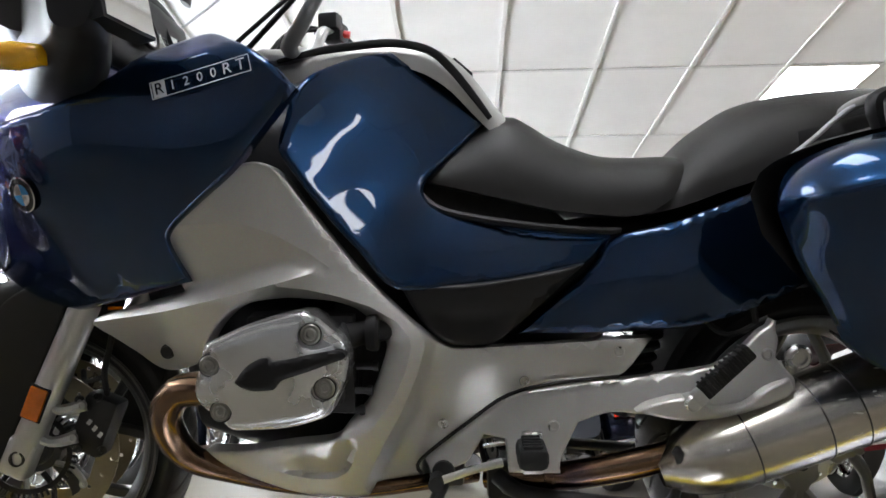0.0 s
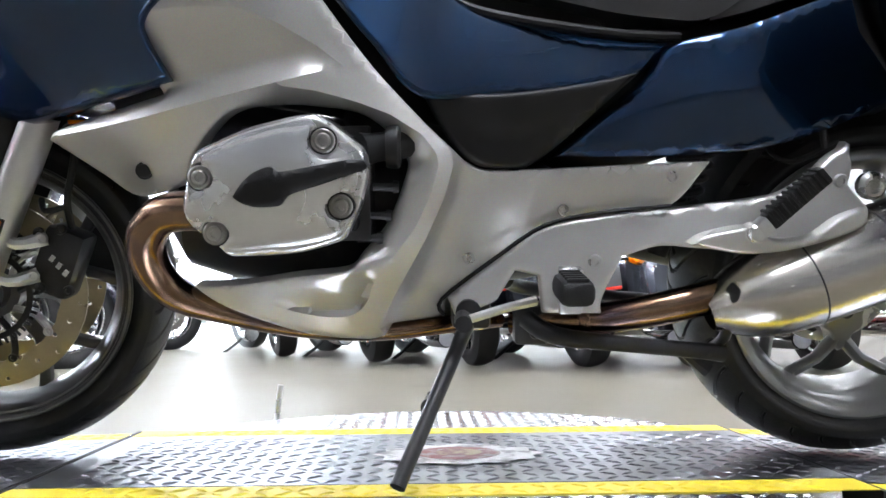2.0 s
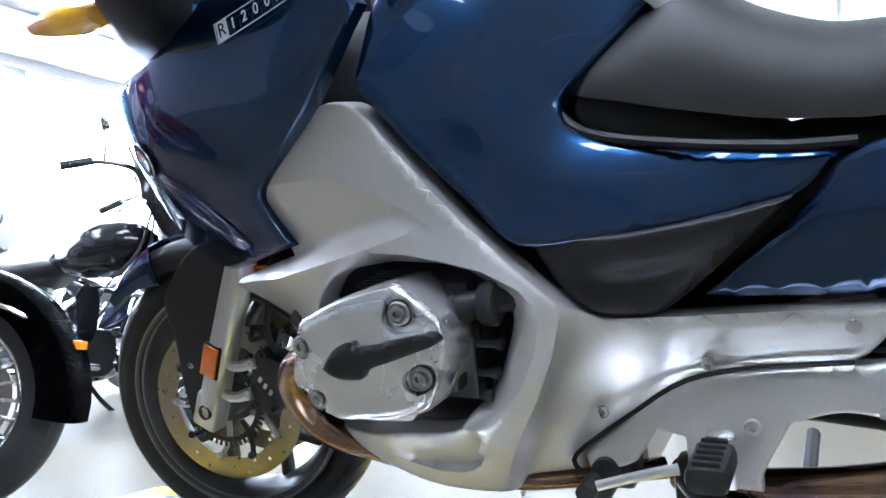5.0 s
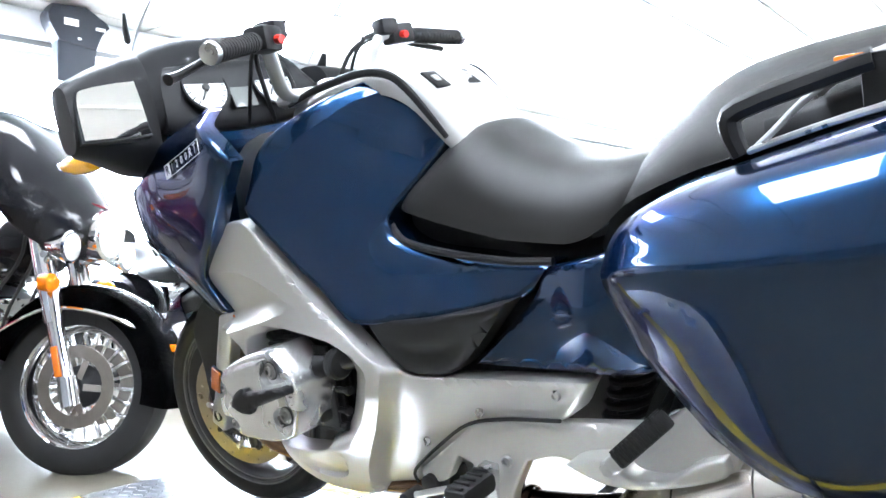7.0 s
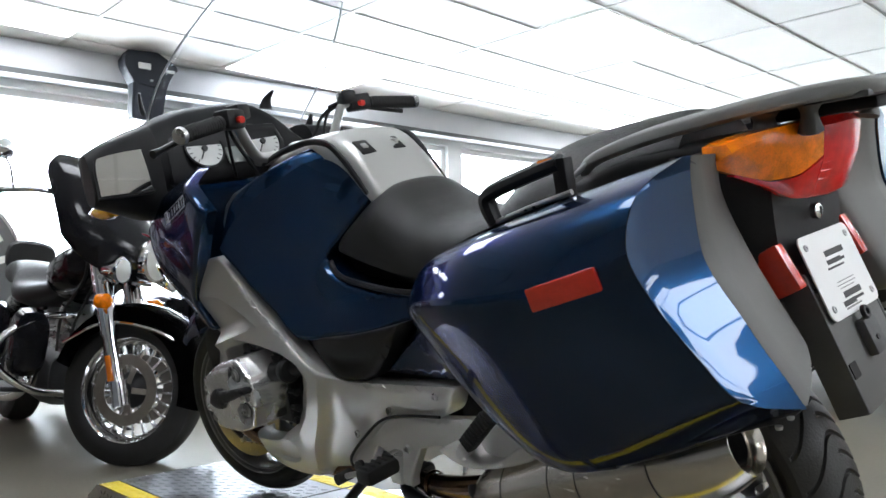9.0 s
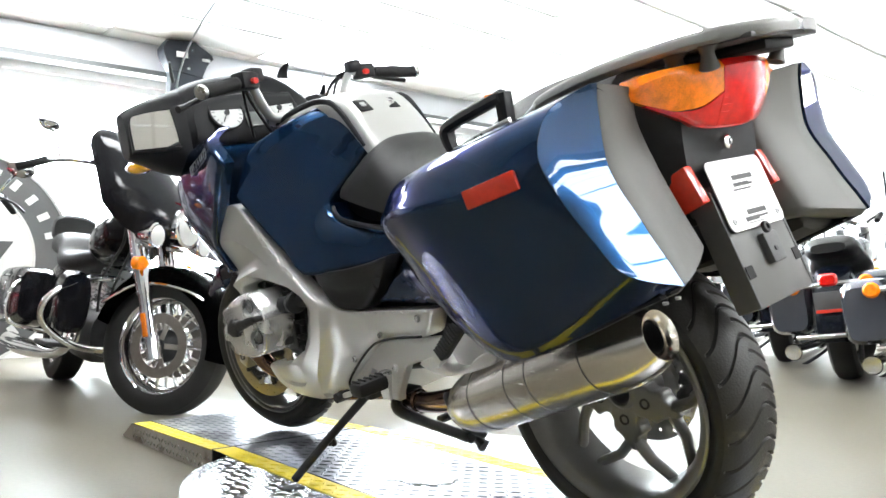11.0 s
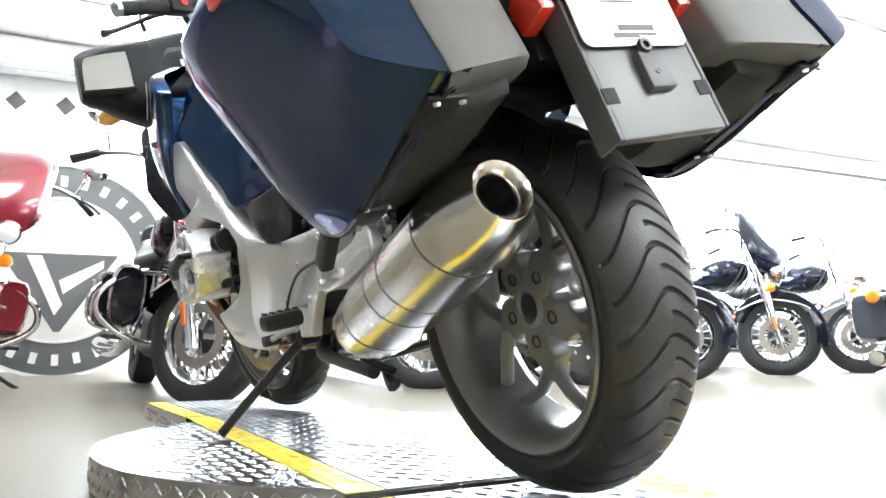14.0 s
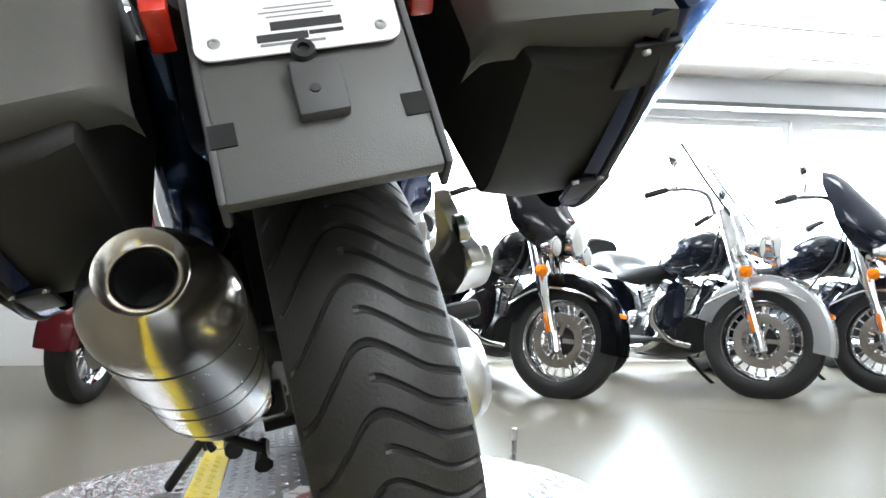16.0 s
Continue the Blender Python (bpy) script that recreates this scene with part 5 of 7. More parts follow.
FRONT = Matrix.Translation((-1.557, .003, .309)) @ Matrix.Rotation(radians(10.5), 4, "Z")
# front rim, spokes and hub take the copy with shade in its colour
front_wheel = part("front_wheel", (lambda b: (lathe(b, [(.228, .058), (.233, .056), (.233, .050), (.222, .047), (.212, .034), (.205, .0), (.212, -.034), (.224, -.05), (.232, -.058), (.224, -.056), (.206, -.04), (.195, .0), (.206, .040), (.2145, .0505), (.217, .0475), (.2215, .0495), (.2225, .0545)], TO_Y, 72, True), b)[1])(bmesh.new()), RIM_SHADED, bike, "grey cast front wheel, its shade put into a darker paint", 35, FRONT)
# pale rings put in as the bright highlight lines of the rim's lip
for y in (-.0575, .0575):
    for r, q in ((.2285, .0022), (.2165, .0016)):
        bm = bmesh.new()
        tube(bm, [(r * math.cos(a), y * (1 if r > .22 else .9), r * math.sin(a)) for a in np.linspace(0, 2 * math.pi, 73)], q, 6, 1, False)
        part("rim_edge_glint", bm, RIM_GREY, front_wheel, "thin paler ring put in for the rim edge's highlight")
tyre(front_wheel, .301, .120, .224, 29, Matrix.Identity(4))
spokes(front_wheel, 5, .045, .20, -.012, .022, RIM_SHADED)
bm = bmesh.new()
lathe(bm, [(.012, .075), (.03, .075), (.034, .05), (.048, .045), (.05, .02), (.05, -.02), (.048, -.045), (.034, -.05), (.03, -.075), (.012, -.075)], TO_Y, 32, True)
part("hub", bm, RIM_SHADED, front_wheel)
for y in (-.072, .072):
    d = brake_disc(front_wheel, .163, .118, y, Matrix.Identity(4))
    for k in range(10):
        a = 2 * math.pi * k / 10
        bm = bmesh.new()
        tube(bm, [(.05 * math.cos(a), y * .8, .05 * math.sin(a)), (.085 * math.cos(a + .15), y * .95, .085 * math.sin(a + .15)), (.122 * math.cos(a), y, .122 * math.sin(a))], .006, 6, 2)
        bolt(bm, Matrix.Translation((.118 * math.cos(a), y - .003, .118 * math.sin(a))) @ TO_Y, .008, .004)
        part("disc_carrier", bm, CAST if k % 2 else DARK_METAL, d)
bm = bmesh.new()
for k in range(48):
    a = 2 * math.pi * k / 48
    tube(bm, [(.078 * math.cos(a), -.085, .078 * math.sin(a)), (.090 * math.cos(a), -.085, .090 * math.sin(a))], .0028, 5, 1)
lathe(bm, [(.070, .083), (.080, .083), (.080, .087), (.070, .087)], TO_Y, 40, True)
tagged(part("sensor_ring", bm, DARK_METAL, front_wheel, "toothed sensor ring"), kind="stuff")

# fork, caliper, guard
def fork_leg(s):
    bm = bmesh.new()
    y = s * .128
    tube(bm, [(-1.378, y, .645), (-1.397, y, .60), (-1.466, y, .45), (-1.495, y, .385)], [.025, .027, .028, .027], 16, 4)
    tube(bm, [(-1.495, y, .385), (-1.512, y, .345), (-1.530, y, .295)], [.027, .028, .022], 12, 3)
    block(bm, -1.556, -1.500, y - .020, y + .022, .278, .352, .008, Matrix.Translation((-1.526, 0, .315)) @ Matrix.Rotation(radians(24), 4, "Y") @ Matrix.Translation((1.526, 0, -.315)))
    leg = part("fork_leg", bm, CAST, bike, "grey cast fork leg", smooth=50)
    for dz in (.415, .355):
        bm = bmesh.new()
        tube(bm, [(-1.485 + (dz - .415) * .45, y, dz + .01), (-1.45 + (dz - .415) * .3, y + s * .004, dz - .012), (-1.405 + (dz - .415) * .3, y - s * .006, dz - .004)], [.012, .010, .013], 8, 3)
        bolt(bm, Matrix.Translation((-1.407 + (dz - .415) * .3, y + s * .004, dz - .004)) @ (TO_Y if s < 0 else TO_Y.inverted()), .009, .006)
        part("caliper_lug", bm, CAST, leg)
    bm = bmesh.new()
    lathe(bm, [(.0001, .0), (.011, .0), (.011, .004), (.0145, .004), (.0145, -.002)], Matrix.Translation((-1.523, y + s * .022, .317)) @ (TO_Y if s < 0 else TO_Y.inverted()), 16)
    part("axle_hole", bm, PRINT, leg, "dark axle hole")
    bm = bmesh.new()
    block(bm, -.017, .017, -.004, .004, -.030, .030, .002, Matrix.Translation((-1.483, y + s * .030, .420)) @ Matrix.Rotation(radians(22), 4, "Y"))
    r = part("reflector", bm, ORANGE_REFL, leg, "orange rectangular reflector")
    bm = bmesh.new()
    block(bm, -.020, .020, -.003, .003, -.033, .033, .002, Matrix.Translation((-1.483, y + s * .0265, .420)) @ Matrix.Rotation(radians(22), 4, "Y"))
    part("reflector_frame", bm, BLACK_PLASTIC, r)
    bm = bmesh.new()
    block(bm, -.032, .036, -.030, .030, -.062, .052, .012, Matrix.Translation((-1.395, s * .095, .375)) @ Matrix.Rotation(radians(22), 4, "Y"))
    for dx, dz in ((-.02, .045), (.015, .05), (.02, -.05), (-.025, -.045)):
        bolt(bm, Matrix.Translation((-1.395 + dx, s * .125, .375 + dz)) @ (TO_Y if s < 0 else TO_Y.inverted()), .009, .006)
    c = part("brake_caliper", bm, DARK_METAL, bike, "black brake caliper with pale lettering bars")
    for k in range(3):
        bm = bmesh.new()
        block(bm, -.0035, .0035, -.001, .001, -.005, .005, 0, Matrix.Translation((-1.398 + k * .010, s * .126, .378 - k * .012)) @ Matrix.Rotation(radians(40), 4, "Y"))
        part("lettering_bar", bm, LETTER, c, smooth=0)
    bm = bmesh.new()
    tube(bm, [(-1.375, s * .10, .425), (-1.37, s * .12, .47), (-1.36, s * .115, .52), (-1.35, s * .10, .60)], .006, 8)
    tube(bm, [(-1.42, s * .10, .47), (-1.40, s * .13, .455), (-1.375, s * .115, .46)], .005, 8)
    part("brake_hose", bm, RUBBER_BLACK, bike)


fork_leg(-1), fork_leg(1)
bm = bmesh.new()


def guard(a0, a1, n, w0, w1, r0, r1, drop):
    b = bmesh.new()
    rr = []
    for k in range(n):
        t = k / (n - 1)
        a = radians(a0 + (a1 - a0) * t)
        w, r = w0 + (w1 - w0) * t, r0 + (r1 - r0) * t
        d = drop[0] + (drop[1] - drop[0]) * t
        ring = []
        for y, dr in ((-1.0, d), (-.97, d * .45), (-.85, .012), (-.5, .002), (0, 0), (.5, .002), (.85, .012), (.97, d * .45), (1.0, d)):
            ring.append(b.verts.new((-(r - dr) * math.cos(a), y * w, (r - dr) * math.sin(a))))
        rr.append(ring)
    inner = [[b.verts.new((v.co.x * .985, v.co.y * .97, v.co.z * .985)) for v in ring] for ring in rr]
    skin(b, rr, False), skin(b, inner, False)
    edge = [v for v in rr[0]] + [r[-1] for r in rr[1:-1]] + rr[-1][::-1] + [r[0] for r in rr[1:-1]][::-1]
    edi = [v for v in inner[0]] + [r[-1] for r in inner[1:-1]] + inner[-1][::-1] + [r[0] for r in inner[1:-1]][::-1]
    skin(b, [edge, edi], True)
    return b


bm.free()
GUARD = Matrix.Translation((-1.557, -.005, .309)) @ Matrix.Rotation(radians(10.5), 4, "Z")
fg = part("front_mudguard", guard(66, 118, 16, .098, .095, .338, .330, (.05, .06)), INNER_GREY, bike, "near-black front mudguard with blue tip", m=GUARD)
part("guard_tip", guard(42, 72, 14, .070, .108, .338, .350, (.03, .085)), BLUE, fg, "metallic blue mudguard tip")
bm = bmesh.new()
panel(bm, [(-1.635, .52), (-1.59, .585), (-1.52, .63), (-1.44, .615), (-1.475, .52), (-1.52, .42), (-1.555, .345), (-1.585, .285), (-1.61, .285), (-1.62, .36), (-1.622, .44)], -.108, .012, .008, step=.016)
p, q = both("guard_stay", bm, INNER_GREY, label="near-black mudguard side blade")
bm = bmesh.new()
bolt(bm, Matrix.Translation((-1.585, -.109, .395)) @ TO_Y, .007, .004)
part("stay_screw", bm, DULL_CHROME, p)

# ---- engine heads ----
BOLT_GREY = material("zinc_bolt", (0.30, 0.295, 0.28), 0.32, 0.8, 0.1, 30, 400)
HEAD = [(-1.0914, .550), (-1.063, .565), (-1.022, .582), (-.9825, .5924), (-.9565, .598), (-.9375, .5985), (-.925, .592), (-.892, .567), (-.877, .5526), (-.8717, .5244), (-.879, .490), (-.8967, .4496),
        (-.905, .438), (-.933, .428), (-.972, .420), (-1.033, .417), (-1.054, .4187), (-1.072, .4345), (-1.098, .455), (-1.109, .474), (-1.109, .489), (-1.102, .518)]
FACE = [(-1.078, .547), (-1.045, .5614), (-.989, .579), (-.954, .5838), (-.9405, .585), (-.943, .5728), (-.945, .5625), (-.940, .549), (-.9276, .542), (-.9115, .543), (-.890, .548), (-.885, .532), (-.884, .514),
        (-.888, .507), (-.908, .501), (-.922, .492), (-.927, .481), (-.922, .470), (-.910, .464), (-.899, .466), (-.903, .454), (-.916, .444), (-.949, .436), (-1.001, .4304), (-1.041, .429), (-1.056, .433),
        (-1.047, .446), (-1.049, .456), (-1.0566, .464), (-1.072, .4647), (-1.092, .464), (-1.098, .475), (-1.0966, .487), (-1.0935, .500), (-1.079, .504), (-1.067, .510), (-1.064, .520), (-1.068, .531), (-1.0775, .536)]
for s in (-1, 1):
    bm = bmesh.new()
    cups = [(-.9265, .5655), (-1.083, .520), (-1.067, .449), (-.906, .4825)]
    dents = [([(cx + .021 * math.cos(q), cz + .021 * math.sin(q)) for q in np.linspace(0, 2 * math.pi, 13)[:-1]], .004, .007) for cx, cz in cups]
    panel(bm, HEAD, lambda P: -.377 + (P[:, 1] - .5) ** 2 + .5 * (P[:, 0] + .985) ** 2, .085, .007, .009, step=.0065, n=4, sharp=45, dents=dents)
    if s > 0:
        bmesh.ops.transform(bm, matrix=Matrix.Diagonal((1, -1, 1, 1)), verts=bm.verts)
    head = part("head_cover", bm, COVER, bike, "silver cylinder head cover with worn lower edge", smooth=45)
    # raised face, cut away round the four bolts
    bm = bmesh.new()
    panel(bm, FACE, lambda P: -.3915 + (P[:, 1] - .5) ** 2 + .5 * (P[:, 0] + .985) ** 2 + .035 * np.clip(.478 - .13 * (P[:, 0] + .985) * -1 - P[:, 1], 0, .1), .016, .0026, .0022, step=.007, n=4, sharp=48)
    if s > 0:
        bmesh.ops.transform(bm, matrix=Matrix.Diagonal((1, -1, 1, 1)), verts=bm.verts)
    part("cover_face", bm, COVER, head, "bright machined raised face", smooth=35)
    mm = TO_Y if s < 0 else TO_Y.inverted()
    for cx, cz in cups:
        bm = bmesh.new()
        lathe(bm, [(.0155, .0), (.0155, .004), (.0140, .0055), (.0118, .0055), (.0112, .004), (.0100, .004), (.0094, .0085), (.0080, .0095), (.0050, .0095), (.0046, .005), (.0001, .005)], Matrix.Translation((cx, s * .3715, cz)) @ mm, 28)
        cb = part("cover_bolt", bm, BOLT_GREY, head, "round grey socket bolt", smooth=25)
        # black ring in place of the shadowed gap round the bolt
        bm = bmesh.new()
        lathe(bm, [(.0150, .0), (.0176, .0), (.0176, .0018), (.0150, .0018)], Matrix.Translation((cx, s * .3715, cz)) @ mm, 28, True)
        part("bolt_gap_shade", bm, RUBBER_BLACK, cb, "dark ring standing for the shadowed gap round the bolt")
    bm = bmesh.new()
    panel(bm, [(-1.0376, .497), (-1.0255, .514), (-1.012, .526), (-.9955, .5334), (-.987, .5336), (-.978, .528), (-.936, .535), (-.890, .5425), (-.875, .5406), (-.870, .534), (-.875, .529), (-.8906, .524), (-.931, .5104),
               (-.966, .4994), (-.977, .4874), (-.986, .4845), (-1.011, .484), (-1.027, .489)], lambda P: -.4035 + .5 * (P[:, 0] + .985) ** 2 + .09 * np.abs(P[:, 1] - (.5075 + .225 * (P[:, 0] + 1.0376))), .022, .004, .004, step=.007, sharp=60)
    if s > 0:
        bmesh.ops.transform(bm, matrix=Matrix.Diagonal((1, -1, 1, 1)), verts=bm.verts)
    part("spark_plug_cover", bm, BLACK_PLASTIC, head, "black plastic spark plug cover")
    fins = []
    for k in range(6):
        y = s * (.165 + k * .022)
        bm = bmesh.new()
        fins.append(bm)
        block(bm, -1.07 + k * .004, -.875, min(y, y + s * .008), max(y, y + s * .008), .425, .585, .003)
    bm = bmesh.new()
    block(bm, -1.04, -.89, min(s * .12, s * .31), max(s * .12, s * .31), .44, .57, .01)
    barrel_ = part("cylinder", bm, DARK_METAL, bike, "dark finned cylinder")
    for bm in fins:
        part("cylinder_fin", bm, DARK_METAL, barrel_)
    bm = bmesh.new()
    tube(bm, [(-.90, s * .20, .60), (-.87, s * .23, .58), (-.83, s * .20, .55)], [.022, .026, .022], 12)
    tube(bm, [(-.885, s * .30, .552), (-.86, s * .285, .556), (-.80, s * .24, .565)], [.024, .020, .024], 12, 4)
    lathe(bm, [(.028, .0), (.030, .006), (.030, .016), (.026, .02)], Matrix.Translation((-.852, s * .285, .556)) @ Matrix.Rotation(radians(90), 4, "Y"), 16)
    part("throttle_body", bm, BLACK_PLASTIC, bike, "dark throttle body and hose")
    for q, (x, z) in enumerate(((-.872, .46), (-.885, .428), (-.862, .50))):
        bm = bmesh.new()
        tube(bm, [(x - .01, s * .275, z), (x + .022, s * .275, z)], .006, 8, 1)
        bolt(bm, Matrix.Translation((x + .018, s * .275, z)) @ Matrix.Rotation(radians(90), 4, "Y"), .009, .008, False)
        part("head_stud", bm, DARK_METAL, bike)
    # exhaust header
    bm = bmesh.new()
    tube(bm, [(-1.06, s * .305, .455), (-1.11, s * .30, .470), (-1.165, s * .285, .462), (-1.196, s * .265, .425), (-1.194, s * .245, .378), (-1.165, s * .23, .337), (-1.10, s * .215, .308), (-.99, s * .205, .280), (-.88, s * .198, .272), (-.79, s * .175, .274), (-.68, s * .11, .272)],
         [.027, .028, .028, .028, .027, .024, .018, .014, .014, .014, .016], 16, 6)
    part("exhaust_header", bm, BRONZE, bike, "heat-tinted bronze exhaust header pipe", smooth=60)

# ---- exhaust ----
def barrel(bm, a, b, rows, seg=36, cap=False):
    a, b = Vector(a), Vector(b)
    d = (b - a).normalized()
    side = Vector((0, 1, 0))
    up = side.cross(d).normalized() * -1
    rr = []
    for s, ry, rz in rows:
        c = a + d * s
        rr.append([bm.verts.new(c + side * ry * math.cos(q) + up * rz * math.sin(q)) for q in (2 * math.pi * k / seg for k in range(seg))])
    skin(bm, rr, True, cap)
    return rr


MA, MB = (-.363, -.192, .297), (.200, -.188, .500)
ML = (Vector(MB) - Vector(MA)).length
bm = bmesh.new()
barrel(bm, MA, MB, interp(np.linspace(0, ML - .115, 30), [(0, .030, .028), (.02, .046, .041), (.05, .065, .057), (.085, .078, .067), (.125, .0835, .0715), (.20, .0857, .0732), (ML - .115, .0857, .0732)]), 48)
muf = part("muffler", bm, STEEL, bike, "brushed steel oval muffler with polished tip", smooth=60)
for s0 in (.150, .272, .335, ML - .118):
    bm = bmesh.new()
    f = 1 if s0 > .2 else .988
    barrel(bm, MA, MB, [(s0 - .0012, .0855 * f, .073 * f), (s0 - .0010, .0866 * f, .0741 * f), (s0 + .0010, .0866 * f, .0741 * f), (s0 + .0012, .0855 * f, .073 * f)], 48)
    part("muffler_seam", bm, DARK_METAL, muf, smooth=30)
bm = bmesh.new()
outer = interp(np.linspace(ML - .115, ML - .002, 16), [(ML - .115, .0857, .0732), (ML - .095, .0848, .0727), (ML - .07, .0805, .0705), (ML - .04, .070, .064), (ML - .018, .0575, .0555), (ML - .006, .0495, .0490), (ML - .002, .0468, .0468)])
barrel(bm, MA, MB, [tuple(r) for r in outer] + [(ML, .0458, .0458), (ML + .001, .0445, .0445), (ML - .001, .041, .041), (ML - .006, .034, .034), (ML - .012, .0295, .0295), (ML - .018, .0278, .0278)], 48)
part("muffler_tip", bm, TIP, muf, "polished conical muffler tip", smooth=40)
bm = bmesh.new()
barrel(bm, MA, MB, [(ML - .0175, .0279, .0279), (ML - .05, .0272, .0272), (ML - .10, .0268, .0268), (ML - .101, .001, .001)])
part("muffler_core", bm, DARK_METAL, muf, "dark inner pipe")
bm = bmesh.new()
tube(bm, [(-.66, -.12, .270), (-.585, -.148, .273), (-.50, -.165, .286), (-.41, -.182, .307), (-.32, -.192, .333)], [.022, .024, .026, .027, .026], 16)
part("mid_pipe", bm, BRONZE, bike, "heat-tinted middle exhaust pipe", smooth=60)
bm = bmesh.new()
barrel(bm, (-.56, -.153, .277), (-.545, -.156, .279), [(0, .028, .028), (.004, .031, .031), (.014, .031, .031), (.018, .028, .028)], 18)
part("pipe_joint", bm, BRONZE, bike)

# ---- foot pegs, levers, stands ----
bm = bmesh.new()
panel(bm, [(-.766, .325), (-.685, .385), (-.621, .431), (-.54, .448), (-.432, .459), (-.303, .476), (-.262, .486), (-.226, .509), (-.194, .539), (-.178, .549), (-.172, .560), (-.165, .556), (-.167, .54), (-.165, .524), (-.172, .497), (-.155, .475), (-.145, .461), (-.147, .441), (-.20, .424), (-.293, .398), (-.394, .402), (-.448, .405), (-.503, .389),
           (-.534, .329), (-.536, .305), (-.623, .305), (-.628, .36), (-.664, .367), (-.684, .335), (-.70, .318), (-.755, .298)],
      surface([(-.76, .32, -.205), (-.6, .36, -.212), (-.5, .44, -.205), (-.3, .43, -.222), (-.16, .5, -.222), (-.4, .46, -.203)]), .018, .006, step=.010, sharp=45)
fp, fq = both("footrest_plate", bm, SILVER, label="satin silver footrest plate")
bm = bmesh.new()
tube(bm, [(-.772, -.206, .300), (-.775, -.206, .325), (-.69, -.213, .392), (-.621, -.209, .437), (-.54, -.207, .455), (-.432, -.207, .4655)], .0035, 6, 4)
both("panel_seam", bm, BLACK_PLASTIC, label="black seam between the silver panels")
for x, z, y in ((-.545, .383, -.213), (-.546, .318, -.213), (-.188, .503, -.226), (-.593, .46, -.206), (-.431, .509, -.210), (-.734, .387, -.203)):
    bm = bmesh.new()
    bolt(bm, Matrix.Translation((x, y, z)) @ TO_Y, .0105 if y < -.211 else .009, .006)
    a = part("panel_screw", bm, DULL_CHROME, bike, "bright panel screw")
    mirrored(a, bike)
bm = bmesh.new()
lathe(bm, [(.021, 0), (.022, .012), (.016, .018), (.012, .018), (.011, .012), (.0001, .012)], Matrix.Translation((-.128, -.195, .494)) @ TO_Y, 24)
both("frame_boss", bm, DULL_CHROME, label="round bright frame boss")
bm = bmesh.new()
block(bm, -.612, -.562, -.315, -.225, .333, .370, .012)
pg = part("rider_peg", bm, RUBBER_BLACK, bike, "black rubber rider footpeg")
for k in range(5):
    bm = bmesh.new()
    block(bm, -.603, -.571, -.308 + k * .017, -.302 + k * .017, .368, .374, .002)
    part("peg_rib", bm, RUBBER_BLACK, pg)
bm = bmesh.new()
block(bm, -.60, -.565, -.232, -.205, .305, .375, .004)
part("peg_hinge", bm, DULL_CHROME, pg)
mirrored(pg, bike)
PEG = Matrix.Translation((-.268, -.258, .480)) @ Matrix.Rotation(radians(-42), 4, "Y")
bm = bmesh.new()
block(bm, -.052, .054, -.013, .013, -.014, .014, .005, PEG)
pp = part("passenger_peg", bm, RUBBER_BLACK, bike, "folded black ribbed passenger footpeg")
for k in range(10):
    bm = bmesh.new()
    block(bm, -.046 + k * .0098, -.0415 + k * .0098, -.0155, .0145, -.012, .0165, .0015, PEG)
    part("peg_rib", bm, RUBBER_BLACK, pp)
bm = bmesh.new()
block(bm, -.070, -.050, -.012, .012, -.014, .012, .004, PEG)
lathe(bm, [(.014, 0), (.014, .03), (.010, .034), (.0001, .034)], Matrix.Translation((-.322, -.235, .430)) @ TO_Y, 16)
part("peg_hinge", bm, DULL_CHROME, pp)
bm = bmesh.new()
panel(bm, [(-.410, .412), (-.385, .426), (-.324, .438), (-.292, .420), (-.238, .424), (-.196, .451), (-.158, .465), (-.152, .447), (-.171, .431), (-.252, .408), (-.337, .399)], lambda P: -.262 + .35 * np.abs(P[:, 0] + .28) ** 1.5, .035, .006, step=.010)
both("heel_plate", bm, SILVER, label="silver heel guard plate")
bm = bmesh.new()
tube(bm, [(-.635, -.225, .325), (-.68, -.24, .318), (-.735, -.255, .305)], [.008, .007, .007], 8)
gl = part("gear_lever", bm, CAST, bike, "cast gear lever")
bm = bmesh.new()
tube(bm, [(-.745, -.235, .302), (-.745, -.275, .302)], .013, 10, 1)
part("lever_rubber", bm, RUBBER_BLACK, gl)
bm = bmesh.new()
tube(bm, [(-.725, -.165, .305), (-.74, -.20, .275), (-.79, -.30, .19), (-.838, -.388, .108)], [.016, .012, .011, .011], 12, 3)
st = part("side_stand", bm, DARK_METAL, bike, "black steel side stand")
bm = bmesh.new()
block(bm, -.872, -.812, -.425, -.365, .083, .091, .003, Matrix.Translation((-.842, -.395, .087)) @ Matrix.Rotation(radians(-13), 4, "X") @ Matrix.Translation((.842, .395, -.087)))
part("stand_foot", bm, DARK_METAL, st)
bm = bmesh.new()
tube(bm, [(-.765 - .028 * 0 + .02 + .0045 * math.cos(k * 1.3) - .0009 * k, -.222 - .00175 * k, .262 - .00155 * k + .0045 * math.sin(k * 1.3)) for k in range(48)], .0014, 5, 1)
part("stand_spring", bm, DULL_CHROME, st)
bm = bmesh.new()
lathe(bm, [(.008, -.004), (.013, -.003), (.013, .003), (.008, .004)], Matrix.Translation((-.795, -.29, .185)) @ TO_Y, 12, True)
tube(bm, [(-.79, -.285, .20), (-.80, -.275, .17)], .009, 8, 1)
part("stand_lug", bm, DARK_METAL, st)
bm = bmesh.new()
block(bm, -.76, -.70, -.20, -.14, .275, .325, .008)
lathe(bm, [(.02, 0), (.02, .012), (.010, .014), (.0001, .014)], Matrix.Translation((-.735, -.205, .305)) @ TO_Y, 16)
